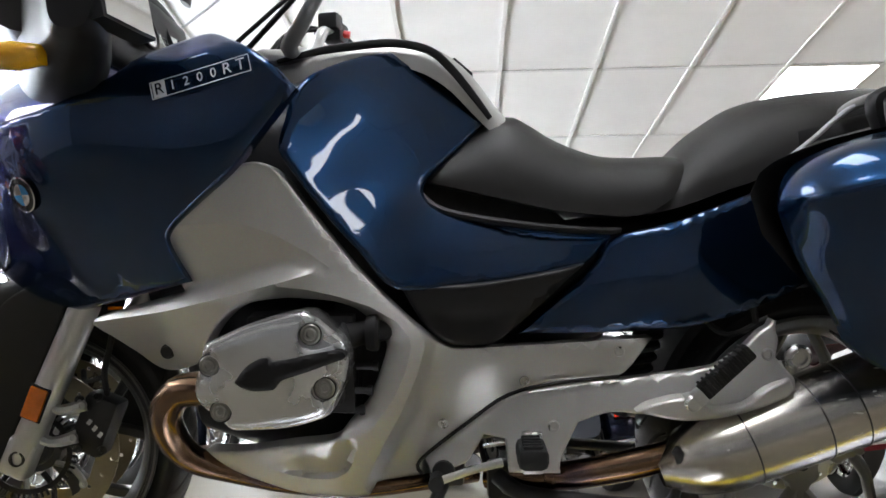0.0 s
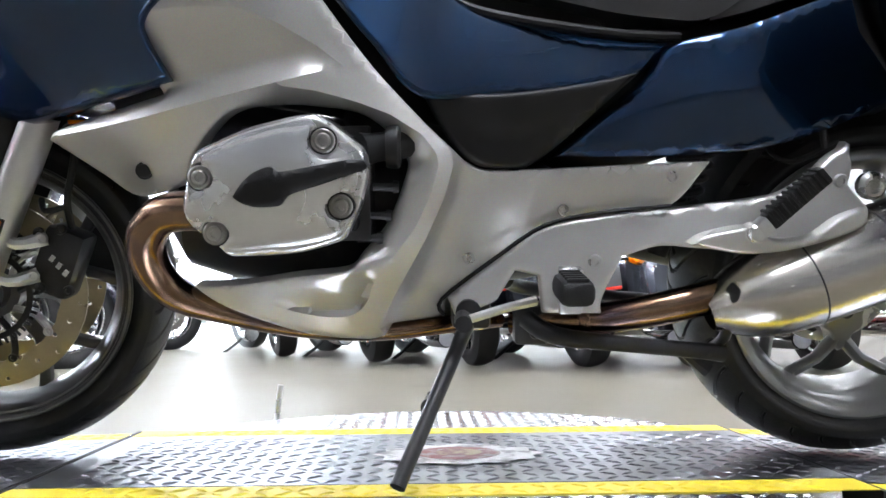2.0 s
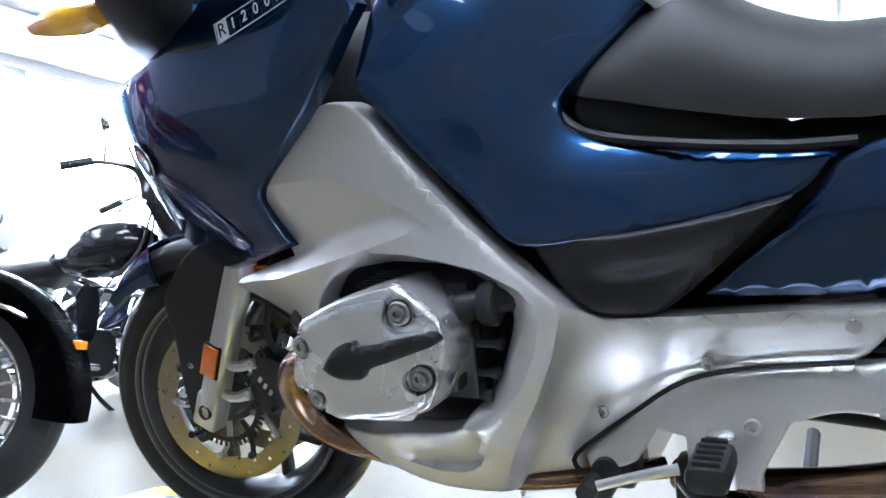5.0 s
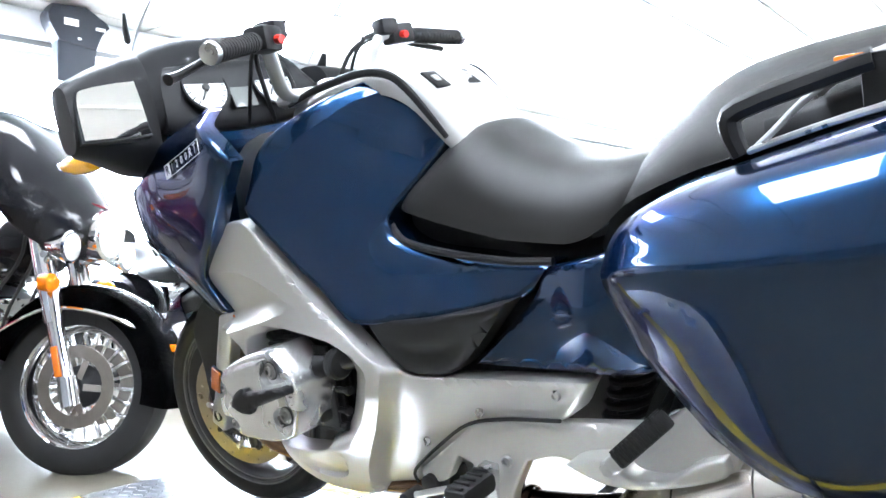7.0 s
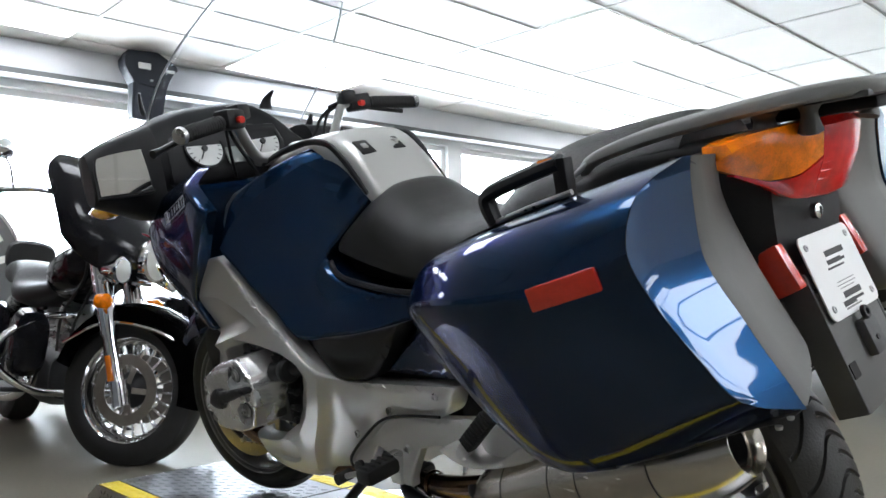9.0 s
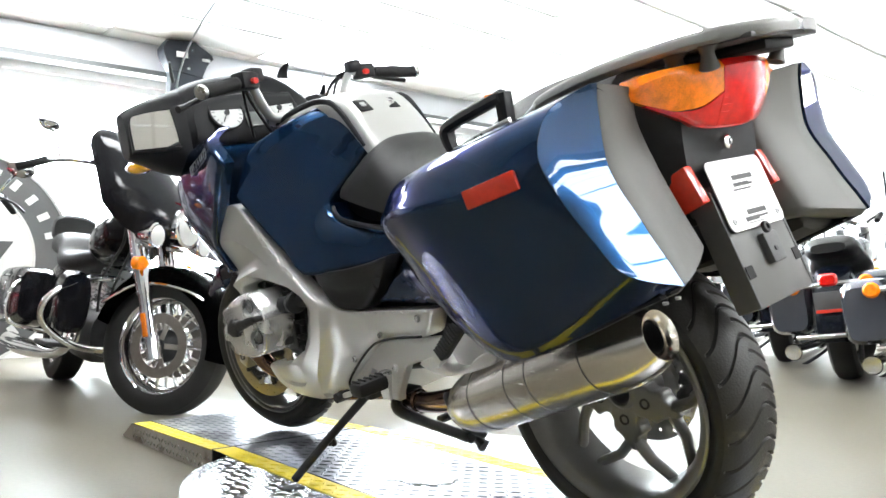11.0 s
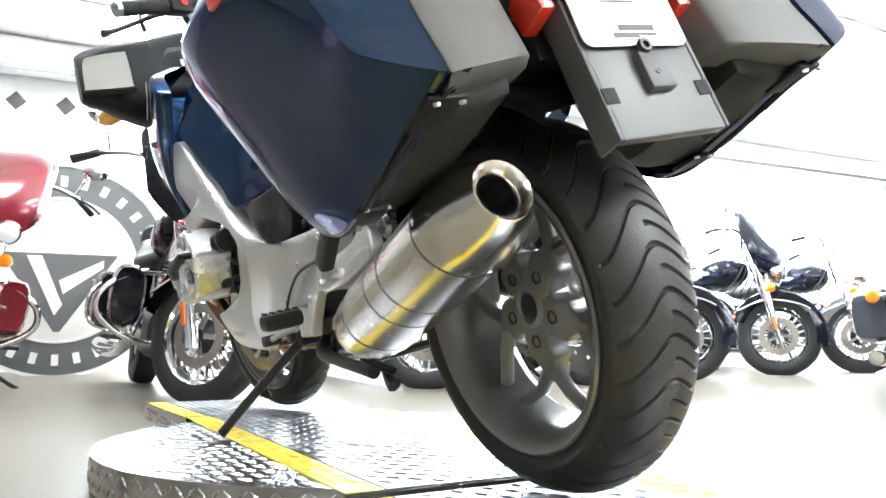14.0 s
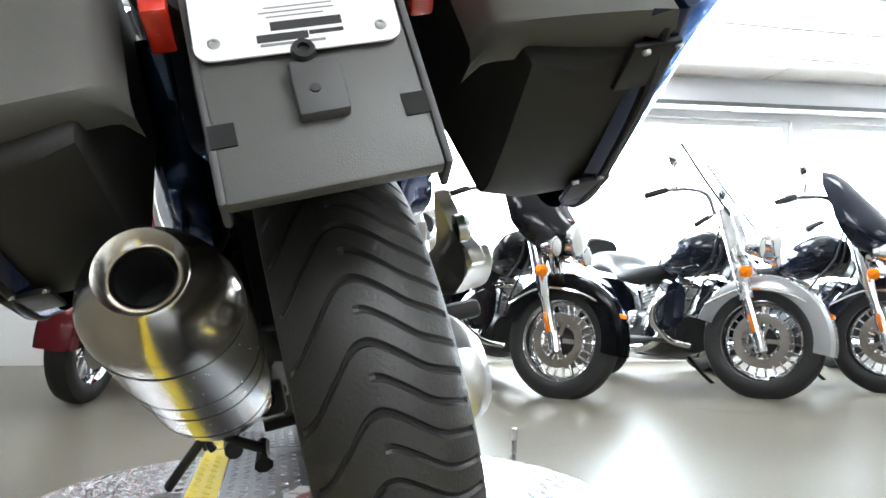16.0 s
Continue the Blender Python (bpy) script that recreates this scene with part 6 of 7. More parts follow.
part("stand_mount", bm, DARK_METAL, bike)
bm = bmesh.new()
for s in (-1, 1):
    tube(bm, [(-.64, s * .16, .282), (-.60, s * .19, .262), (-.50, s * .195, .250), (-.38, s * .195, .238), (-.335, s * .19, .232)], [.016, .015, .013, .013, .015], 10, 3)
    tube(bm, [(-.385, s * .145, .226), (-.36, s * .15, .205), (-.345, s * .15, .195)], [.010, .012, .016], 8, 2)
tube(bm, [(-.345, -.145, .222), (-.338, -.20, .26), (-.337, -.235, .33), (-.345, -.23, .345)], .009, 10, 3)
tube(bm, [(-.50, -.145, .234), (-.50, .145, .234)], .011, 8, 1)
part("centre_stand", bm, DARK_METAL, bike, "folded black centre stand")
bm = bmesh.new()
block(bm, -.66, -.60, -.155, -.10, .235, .30, .010)
bolt(bm, Matrix.Translation((-.625, -.158, .258)) @ TO_Y, .010, .006)
part("stand_bracket", bm, DARK_METAL, bike)
# rear shock
bm = bmesh.new()
tube(bm, [(-.405 + .034 * math.cos(k * .62) + .0007 * k, -.07 + .034 * math.sin(k * .62), .395 + .0021 * k) for k in range(72)], .0075, 7, 1)
sh = part("shock_spring", bm, RUBBER_BLACK, bike, "black coil of the rear shock")
bm = bmesh.new()
tube(bm, [(-.41, -.07, .37), (-.35, -.07, .56)], .018, 12, 1)
part("shock_body", bm, DARK_METAL, sh)
bm = bmesh.new()
tube(bm, [(-.19, -.18, .55), (-.20, -.175, .62), (-.205, -.165, .68)], .006, 8)
part("cable", bm, RUBBER_BLACK, bike)
bm = bmesh.new()
tube(bm, [(-.17, -.18, .56), (-.235, -.17, .53), (-.26, -.13, .56), (-.23, -.12, .64)], .005, 8)
part("cable", bm, RUBBER_BLACK, bike)
# inner rear fender
bm = bmesh.new()
rr = []
for k in range(18):
    a = radians(52 + k * 6.5)
    rr.append([bm.verts.new((-.005 + r_ * math.cos(a), y, .305 + r_ * math.sin(a))) for y, r_ in ((-.11, .345), (-.108, .362), (-.05, .372), (.05, .372), (.108, .362), (.11, .345))])
skin(bm, rr, False)
part("inner_fender", bm, BLACK_PLASTIC, bike, "black inner rear mudguard")
bm = bmesh.new()
block(bm, .08, .215, -.10, .095, .66, .79, .01)
part("plate_carrier", bm, BLACK_PLASTIC, bike, "black plate carrier")

# ---- cockpit ----
def ring_y(bm, rows, seg=24, power=3.0):
    rr = []
    for y, x0, x1, z0, z1 in rows:
        ring = []
        for j in range(seg):
            a = 2 * math.pi * j / seg
            c, s = math.cos(a), math.sin(a)
            ring.append(bm.verts.new(((x0 + x1) / 2 + math.copysign(abs(c) ** (2 / power), c) * (x1 - x0) / 2, y, (z0 + z1) / 2 + math.copysign(abs(s) ** (2 / power), s) * (z1 - z0) / 2)))
        rr.append(ring)
    skin(bm, rr, True, True)


bm = bmesh.new()
ring_y(bm, interp(np.linspace(-.36, .36, 25), [(-.36, -1.42, -1.26, 1.04, 1.16), (-.28, -1.45, -1.27, 1.02, 1.205), (-.18, -1.47, -1.30, 1.0, 1.235), (-.05, -1.49, -1.32, 1.0, 1.245), (.05, -1.47, -1.30, 1.0, 1.235), (.11, -1.46, -1.28, 1.0, 1.19), (.20, -1.45, -1.27, 1.0, 1.10), (.36, -1.42, -1.26, 1.0, 1.05)]))
cowl = part("instrument_cowl", bm, BLACK_PLASTIC, bike, "dark grey instrument cowl")
bm = bmesh.new()
tube(bm, [(-1.265, .055, 1.205), (-1.255, .058, 1.23), (-1.225, .066, 1.25)], [.022, .015, .005], 8, 3, flat=.4)
part("cowl_fin", bm, BLACK_PLASTIC, cowl)
bm = bmesh.new()
ring_y(bm, [(-.26, -1.33, -1.275, 1.03, 1.14), (-.24, -1.335, -1.272, 1.02, 1.165), (-.06, -1.34, -1.27, 1.015, 1.175), (.08, -1.335, -1.272, 1.02, 1.165), (.10, -1.33, -1.275, 1.03, 1.12)], power=4)
part("dash_panel", bm, BLACK_PLASTIC, cowl)
for y in (-.158, .025):
    bm = bmesh.new()
    mm = Matrix.Translation((-1.272, y, 1.112)) @ Matrix.Rotation(radians(70), 4, "Y")
    lathe(bm, [(.0001, .004), (.052, .004), (.052, 0)], mm, 36)
    d = part("dial", bm, DIAL, cowl, "white-faced round dial")
    bm = bmesh.new()
    lathe(bm, [(.052, 0), (.057, 0), (.058, .008), (.053, .008)], mm, 36, True)
    part("dial_rim", bm, BLACK_PLASTIC, d)
    bm = bmesh.new()
    lathe(bm, [(.0001, .010), (.008, .010), (.009, .004)], mm, 14)
    tube(bm, [mm @ Vector((0, 0, .008)), mm @ Vector((.03, -.02, .007))], .0018, 5, 1)
    part("dial_needle", bm, PRINT, d)
    for k in range(16):
        a = radians(-140 + k * 280 / 15) + math.pi
        bm = bmesh.new()
        block(bm, .040, .049, -.0012, .0012, .0042, .0046, 0, mm @ Matrix.Rotation(a, 4, "Z"))
        part("dial_mark", bm, PRINT, d, smooth=0)
bm = bmesh.new()
block(bm, -.003, .003, -.032, .032, -.04, .04, .004, Matrix.Translation((-1.270, -.066, 1.10)) @ Matrix.Rotation(radians(-20), 4, "Y"))
part("display", bm, material("grey_display", (.16, .17, .16), .25, coat=.6), cowl, "grey display between the dials")
# mirrors, joined to the cowl by their housings
for s in (-1, 1):
    bm = bmesh.new()
    ring_y(bm, interp(np.linspace(-.50, -.29, 16), [(-.512, -1.235, -1.205, 1.035, 1.10), (-.500, -1.255, -1.190, 1.005, 1.128), (-.45, -1.290, -1.192, .985, 1.152), (-.40, -1.335, -1.21, .965, 1.17), (-.35, -1.38, -1.235, .95, 1.185), (-.29, -1.43, -1.26, .94, 1.20)]), 24, 3.2)
    if s > 0:
        bmesh.ops.transform(bm, matrix=Matrix.Diagonal((1, -1, 1, 1)), verts=bm.verts)
    mh = part("mirror_housing", bm, BLACK_PLASTIC, bike, "black mirror housing with amber indicator", smooth=50)
    bm = bmesh.new()
    gm = Matrix.Translation((-1.172, s * .430, 1.072)) @ Matrix.Rotation(radians(s * 8), 4, "Z") @ Matrix.Rotation(radians(-10), 4, "Y")
    cs = [(-.062, -.048), (-.056, .030), (-.034, .047), (.045, .053), (.056, .043), (.059, -.038), (.050, -.050)]
    loop = [gm @ Vector((0, s * -a, b)) for a, b in round_loop(cs, 4, 80)]
    back = [p_ + gm.to_3x3() @ Vector((-.012, 0, 0)) for p_ in loop]
    skin(bm, [[bm.verts.new(p_) for p_ in back], [bm.verts.new(p_) for p_ in loop]], True, True)
    part("mirror_glass", bm, MIRROR, mh, "pale mirror glass", smooth=20)
    bm = bmesh.new()
    rim = [gm @ Vector((-.003, s * -a * 1.07, b * 1.08)) for a, b in round_loop(cs, 4, 80)]
    rb = [p_ + gm.to_3x3() @ Vector((-.03, 0, 0)) for p_ in rim]
    skin(bm, [[bm.verts.new(p_) for p_ in rb], [bm.verts.new(p_) for p_ in rim]], True, True)
    part("mirror_rim", bm, BLACK_PLASTIC, mh, smooth=30)
    bm = bmesh.new()
    superloft(bm, [(-1.30, .02, -.012, .012), (-1.26, .03, -.02, .018), (-1.21, .034, -.024, .018), (-1.17, .024, -.018, .012), (-1.16, .01, -.006, .006)], 14, power=2.2)
    bmesh.ops.transform(bm, matrix=Matrix.Translation((-.135, s * .418, .992)), verts=bm.verts)
    part("indicator", bm, material("front_amber_lens", (.95, .48, .01), .15, coat=1, bump=.2), mh, "amber front indicator")
    if s > 0:
        mh.matrix_basis = Matrix.Translation((0, -.09, -.045))
# windscreen
bm = bmesh.new()
rr = []
for k in range(11):
    t = k / 10
    xb, zb_ = -1.40 + .40 * t ** 1.15, 1.17 + .27 * t
    w = .255 + .02 * math.sin(math.pi * t) - .06 * t * t
    rr.append([bm.verts.new((xb - .10 * (1 - (j / 8) ** 2) * (1 - .25 * t), w * j / 8, zb_ + (.05 * t * (1 - (j / 8) ** 2)))) for j in range(-8, 9)])
skin(bm, rr, False)
edge = [[r[0].co.copy() for r in rr], [r[-1].co.copy() for r in rr], [v.co.copy() for v in rr[-1]]]
bmesh.ops.solidify(bm, geom=bm.faces[:], thickness=.004)
sc = part("windscreen", bm, SCREEN, bike, "clear curved windscreen", smooth=60)
# silver tubes added as the glint along the clear screen's edges
for line in edge:
    bm = bmesh.new()
    tube(bm, line, .0028, 6, 1)
    part("screen_edge_glint", bm, LETTER, sc, "silver tube put in for the bright glint of the screen's edge")
for s in (-1, 1):
    bm = bmesh.new()
    tube(bm, [(-1.33, s * .25 - .03, 1.18 - .05 * s), (-1.315, s * .258 - .03, 1.20 - .05 * s), (-1.30, s * .262 - .03, 1.23 - .05 * s)], [.014, .012, .006], 8, 3, flat=.5)
    part("screen_mount", bm, BLACK_PLASTIC, sc)
# handlebars
for s, arm, grip, lever in ((-1, [(-.985, -.10, 1.052), (-1.000, -.155, 1.056), (-.965, -.200, 1.088), (-.915, -.250, 1.145)], [(-.878, -.275, 1.143), (-.814, -.442, 1.111)], [(-.905, -.27, 1.150), (-.925, -.35, 1.128), (-.918, -.43, 1.098), (-.908, -.463, 1.088)]),
                            (1, [(-1.03, .075, 1.06), (-1.015, .095, 1.09), (-.99, .115, 1.155), (-.978, .135, 1.165)], [(-.975, .15, 1.164), (-.942, .347, 1.146)], [(-1.01, .16, 1.165), (-1.02, .25, 1.15), (-1.0, .34, 1.13)])):
    bm = bmesh.new()
    tube(bm, arm, [.014, .013, .0115, .011], 12, 4, flat=1.25)
    bar = part("handlebar", bm, WHITE_SILVER, bike, "light silver handlebar with black grip")
    bm = bmesh.new()
    g0, g1 = Vector(grip[0]), Vector(grip[1])
    tube(bm, [g0.lerp(g1, .25), g0.lerp(g1, .6), g0.lerp(g1, .93)], [.0165, .017, .0165], 14, 3)
    grip_ = part("grip", bm, RUBBER_BLACK, bar, "black ribbed rubber grip")
    for k in range(14):
        c = g0.lerp(g1, .3 + .045 * k)
        bm = bmesh.new()
        tube(bm, [c, c + (g1 - g0).normalized() * .003], .0180, 14, 1)
        part("grip_ring", bm, RUBBER_BLACK, grip_)
    bm = bmesh.new()
    tube(bm, [g0.lerp(g1, .93), g0.lerp(g1, .95), g0.lerp(g1, 1.0)], [.017, .0195, .0175], 14, 1)
    part("bar_end", bm, DULL_CHROME, bar, "bright bar end weight")
    bm = bmesh.new()
    c = g0.lerp(g1, .06)
    mm = Matrix.Translation(c) @ Matrix.Rotation(math.atan2((g1 - g0).y, (g1 - g0).x), 4, "Z")
    block(bm, -.03, .03, -.024, .022, -.022, .022, .007, mm)
    block(bm, -.055, -.012, -.026, .02, -.002, .034, .008, mm)
    tube(bm, [c + Vector((-.04, 0, .01)), c + Vector((-.055, -s * .02, .01)), c + Vector((-.05, -s * .06, .0))], .006, 8)
    sw = part("switch_block", bm, BLACK_PLASTIC, bar, "black switch block with brake reservoir")
    bm = bmesh.new()
    tube(bm, [c + Vector((.022, -s * .01, -.004)), c + Vector((.036, -s * .01, -.006))], .008, 8, 1)
    part("red_switch", bm, RED_PLASTIC, sw, "red switch")
    bm = bmesh.new()
    tube(bm, lever, [.008, .007, .007, .010][:len(lever)], 8, 4)
    part("lever", bm, DARK_METAL, bar, "dark control lever")
    bm = bmesh.new()
    a0 = Vector(arm[0])
    tube(bm, [c + Vector((-.03, 0, .01)), c + Vector((-.06, -s * .03, .005)), c + Vector((-.11, -s * .06, -.03)), (-1.15, s * .08, 1.02)], .005, 8, 4)
    part("cable", bm, RUBBER_BLACK, bar)
    bm = bmesh.new()
    tube(bm, [c + Vector((-.01, 0, .01)), c + Vector((-.04, -s * .02, .004)), c + Vector((-.10, -s * .04, -.02)), (-1.16, s * .14, 1.02)], .004, 8, 4)
    part("cable", bm, RUBBER_BLACK, bar)
bm = bmesh.new()
block(bm, -1.09, -.95, -.125, .105, 1.035, 1.062, .012, Matrix.Translation((-1.0, 0, 1.05)) @ Matrix.Rotation(radians(9), 4, "Z") @ Matrix.Translation((1.0, 0, -1.05)))
lathe(bm, [(.028, 0), (.028, .02), (.02, .024), (.0001, .024)], Matrix.Translation((-1.03, -.01, 1.06)), 18)
part("top_yoke", bm, WHITE_SILVER, bike, "light silver top yoke")

# ---- badges ----
FS = FAIRING_SIDE


def on_fairing(x, z, along=(1, 0)):
    """A pose on the left fairing side: local x along the panel, local z out of it."""
    h = .004
    y, yx, yz = (float(FS(np.array([p]))[0]) for p in ((x, z), (x + h, z), (x, z + h)))
    nrm = Vector(((yx - y) / h, -1, (yz - y) / h)).normalized()
    ex = Vector((along[0], (yx - y) / h * along[0] + (yz - y) / h * along[1], along[1])).normalized()
    ey = nrm.cross(ex).normalized()
    m = Matrix((ex, ey, nrm)).transposed().to_4x4()
    m.translation = (x, y, z)
    return m


fair = [o for o in bike.children if o.name.startswith("upper_fairing")][0]
LM = on_fairing(-1.418, .794)
bm = bmesh.new()
lathe(bm, [(.030, 0), (.030, .003), (.028, .0045), (.0001, .0045)], LM, 36)
bd = part("round_badge", bm, GLOSS_BLACK, fair, "round black badge with blue and white quarters")
bm = bmesh.new()
lathe(bm, [(.0285, .0044), (.0305, .004), (.0305, .0052), (.0285, .0056)], LM, 36, True)
part("badge_rim", bm, CHROME, bd)
for k in range(4):
    bm = bmesh.new()
    fan = [bm.verts.new(LM @ Vector((.018 * math.cos(q), .018 * math.sin(q), .0056))) for q in np.linspace(k * math.pi / 2, (k + 1) * math.pi / 2, 8)]
    bm.faces.new([bm.verts.new(LM @ Vector((0, 0, .0056)))] + fan)
    part("badge_quarter", bm, EMBLEM_WHITE if k % 2 else EMBLEM_BLUE, bd, smooth=0)


def lettering(body, size, m, mat, parent, name="lettering"):
    cu = bpy.data.curves.new(name, "FONT")
    cu.body, cu.size, cu.align_x, cu.align_y, cu.extrude = body, size, "CENTER", "CENTER", .0004
    tmp = bpy.data.objects.new(name, cu)
    me = bpy.data.meshes.new_from_object(tmp)
    bpy.data.objects.remove(tmp)
    me.transform(m)
    me.materials.append(mat)
    ob = new(name, me)
    ob.parent = parent
    return ob


for k, ch in enumerate("R1200RT"):
    t = (k + .5) / 7
    x, z = -1.170 + .156 * t, .9445 + .036 * t
    mm = on_fairing(x, z, (.974, .225))
    mm.translation += mm.to_3x3() @ Vector((0, 0, .0065))
    if k == 0:
        bm = bmesh.new()
        block(bm, -.0105, .0105, -.0125, .0125, -.0012, -.0002, 0, mm)
        part("name_field", bm, LETTER, fair, smooth=0)
    lettering(ch, .026 if k in (0, 5, 6) else .021, mm, BLUE if k == 0 else LETTER, fair, "letter")
bm = bmesh.new()
for z_off in (-.0135, .0135):
    line = []
    for t in np.linspace(0, 1, 9):
        mm = on_fairing(-1.172 + .160 * t, .944 + .037 * t, (.974, .225))
        line.append(mm @ Vector((0, z_off, .0055)))
    tube(bm, line, .0007, 5, 1)
for t in (0, 1):
    mm = on_fairing(-1.172 + .160 * t, .944 + .037 * t, (.974, .225))
    tube(bm, [mm @ Vector((0, -.0135, .0055)), mm @ Vector((0, .0135, .0055))], .0007, 5, 1)
part("name_frame", bm, LETTER, fair)
# ---- parked cruisers round the room; own frame: x ahead, y to the left, z up, on the floor ----
STEER = 36
CRUISER_DISC = material("grey_brown_brake_disc", (0.26, 0.235, 0.205), 0.4, 0.8, 0.15, 20, 240)
CRUISER_SEAT = material("black_cruiser_leather", (0.012, 0.012, 0.012), 0.5, 0, 0.15, 10, 700, bump=0.3, spec=0.3)


def cruiser(m, paint, label, fairing=True, screen=False, bags=None, steer=STEER, fender=None, crash=True, back=True):
    bk = thing("cruiser", m @ Matrix.Rotation(radians(-7), 4, "X"), label, "motorcycle", "parked cruisers")
    bags, fender = bags or paint, fender or paint
    S = Matrix.Translation((.62, 0, 0)) @ Matrix.Rotation(radians(steer), 4, "Z") @ Matrix.Translation((-.62, 0, 0))
    R = .325

    def wheel(name, x, w, mm):
        b = bmesh.new()
        lathe(b, [(.222, .055), (.232, .055), (.232, .045), (.215, .03), (.21, 0), (.215, -.03), (.232, -.045), (.232, -.055), (.222, -.055), (.20, -.03), (.195, 0), (.20, .03)], mm @ Matrix.Translation((x, 0, R)) @ TO_Y, 48, True)
        wh = part(name, b, CHROME, bk, "bright cast wheel with black tyre")
        b = bmesh.new()
        lathe(b, [(.222, w * .42), (.24, w * .5), (.28, w * .52), (R - .012, w * .40), (R - .002, w * .2), (R, 0), (R - .002, -w * .2), (R - .012, -w * .40), (.28, -w * .52), (.24, -w * .5), (.222, -w * .42)], mm @ Matrix.Translation((x, 0, R)) @ TO_Y, 56, True)
        part("tyre", b, SIDEWALL, wh)
        for k in range(22):
            a = 2 * math.pi * k / 22
            b = bmesh.new()
            block(b, .070, .214, -.010, .010, -.0055, .0055, .002, mm @ Matrix.Translation((x, 0, R)) @ Matrix.Rotation(a, 4, "Y"), 1)
            part("spoke_fin", b, CHROME, wh)
        b = bmesh.new()
        lathe(b, [(.0001, .065), (.03, .065), (.035, .05), (.06, .03), (.078, .014), (.078, -.014), (.06, -.03), (.035, -.05), (.03, -.065), (.0001, -.065)], mm @ Matrix.Translation((x, 0, R)) @ TO_Y, 30)
        part("hub", b, DARK_METAL, wh)
        for y in (-.06, .06):
            b = bmesh.new()
            lathe(b, [(.104, .002), (.150, .002), (.150, -.002), (.104, -.002)], mm @ Matrix.Translation((x, y, R)) @ TO_Y, 40, True)
            for k in range(5):
                a = 2 * math.pi * k / 5
                block(b, .03, .10, -.012, .012, -.002, .002, .001, mm @ Matrix.Translation((x, y, R)) @ Matrix.Rotation(a, 4, "Y") @ TO_Y, 1)
            part("brake_disc", b, CRUISER_DISC, wh, "grey-brown brake disc")
        return wh

    wheel("front_wheel", .81, .13, S)
    wheel("rear_wheel", -.80, .15, Matrix.Identity(4))

    def fender_mesh(cx, a0, a1, w, r, mm, skirt):
        b = bmesh.new()
        rr = []
        for k in range(22):
            a = radians(a0 + (a1 - a0) * k / 21)
            rr.append([b.verts.new(mm @ Vector((cx + (r - d) * math.cos(a), y * w, R + (r - d) * math.sin(a)))) for y, d in ((-1, skirt), (-.98, skirt * .5), (-.9, .02), (-.6, .004), (0, 0), (.6, .004), (.9, .02), (.98, skirt * .5), (1, skirt))])
        skin(b, rr, False)
        bmesh.ops.solidify(b, geom=b.faces[:], thickness=.006)
        return b

    ff = part("front_fender", fender_mesh(.81, -8, 165, .095, .375, S, .10), fender, bk, "glossy front fender with bright trim")
    b = bmesh.new()
    for s in (-1, 1):
        tube(b, [S @ Vector((.50, s * .098, .50)), S @ Vector((.70, s * .102, .60)), S @ Vector((.95, s * .102, .585)), S @ Vector((1.12, s * .06, .50))], .008, 8)
    tube(b, [S @ Vector((1.12, -.06, .50)), S @ Vector((1.14, 0, .49)), S @ Vector((1.12, .06, .50))], .008, 8)
    part("fender_rail", b, CHROME, ff)
    b = bmesh.new()
    block(b, 1.125, 1.16, -.03, .03, .475, .50, .004, S)
    part("fender_lamp", b, AMBER_LENS, ff)
    part("rear_fender", fender_mesh(-.80, 20, 190, .11, .40, Matrix.Identity(4), .14), paint, bk)
    for s in (-1, 1):
        b = bmesh.new()
        tube(b, [S @ Vector((.815, s * .105, .30)), S @ Vector((.72, s * .105, .58))], .032, 14, 1)
        tube(b, [S @ Vector((.83, s * .105, .26)), S @ Vector((.80, s * .105, .36))], .036, 14, 1)
        fk = part("fork_tube", b, CHROME, bk, "bright fork tube with orange reflector")
        b = bmesh.new()
        tube(b, [S @ Vector((.73, s * .105, .55)), S @ Vector((.62, s * .10, .88)), S @ Vector((.56, s * .09, 1.05))], [.038, .042, .038], 14, 1)
        part("fork_cover", b, CHROME if fairing else DULL_CHROME, fk)
        b = bmesh.new()
        block(b, .765, .79, s * .143 - .004, s * .143 + .004, .36, .47, .004, S @ Matrix.Translation((.78, 0, .41)) @ Matrix.Rotation(radians(-17), 4, "Y") @ Matrix.Translation((-.78, 0, -.41)))
        part("reflector", b, ORANGE_REFL, fk)
    # lamps
    b = bmesh.new()
    lathe(b, [(.088, -.09), (.098, 0), (.098, .012), (.090, .018)], S @ Matrix.Translation((.83, 0, .885)) @ Matrix.Rotation(radians(90), 4, "Y"), 28)
    hl = part("headlight", b, CHROME, bk, "round bright headlight")
    b = bmesh.new()
    lathe(b, [(.0001, .034), (.04, .030), (.09, .016)], S @ Matrix.Translation((.83, 0, .885)) @ Matrix.Rotation(radians(90), 4, "Y"), 28)
    part("headlight_glass", b, DIAL, hl)
    for s in (-1, 1):
        b = bmesh.new()
        lathe(b, [(.03, -.07), (.058, 0), (.060, .01), (.054, .016)], S @ Matrix.Translation((.80, s * .185, .82)) @ Matrix.Rotation(radians(90), 4, "Y"), 22)
        tube(b, [S @ Vector((.70, s * .06, .79)), S @ Vector((.70, s * .175, .79))], .014, 8, 1)
        fl = part("passing_lamp", b, CHROME, bk, "small round bright passing lamp")
        b = bmesh.new()
        lathe(b, [(.0001, .024), (.03, .022), (.054, .014)], S @ Matrix.Translation((.80, s * .185, .82)) @ Matrix.Rotation(radians(90), 4, "Y"), 22)
        part("lamp_glass", b, DIAL, fl)
        b = bmesh.new()
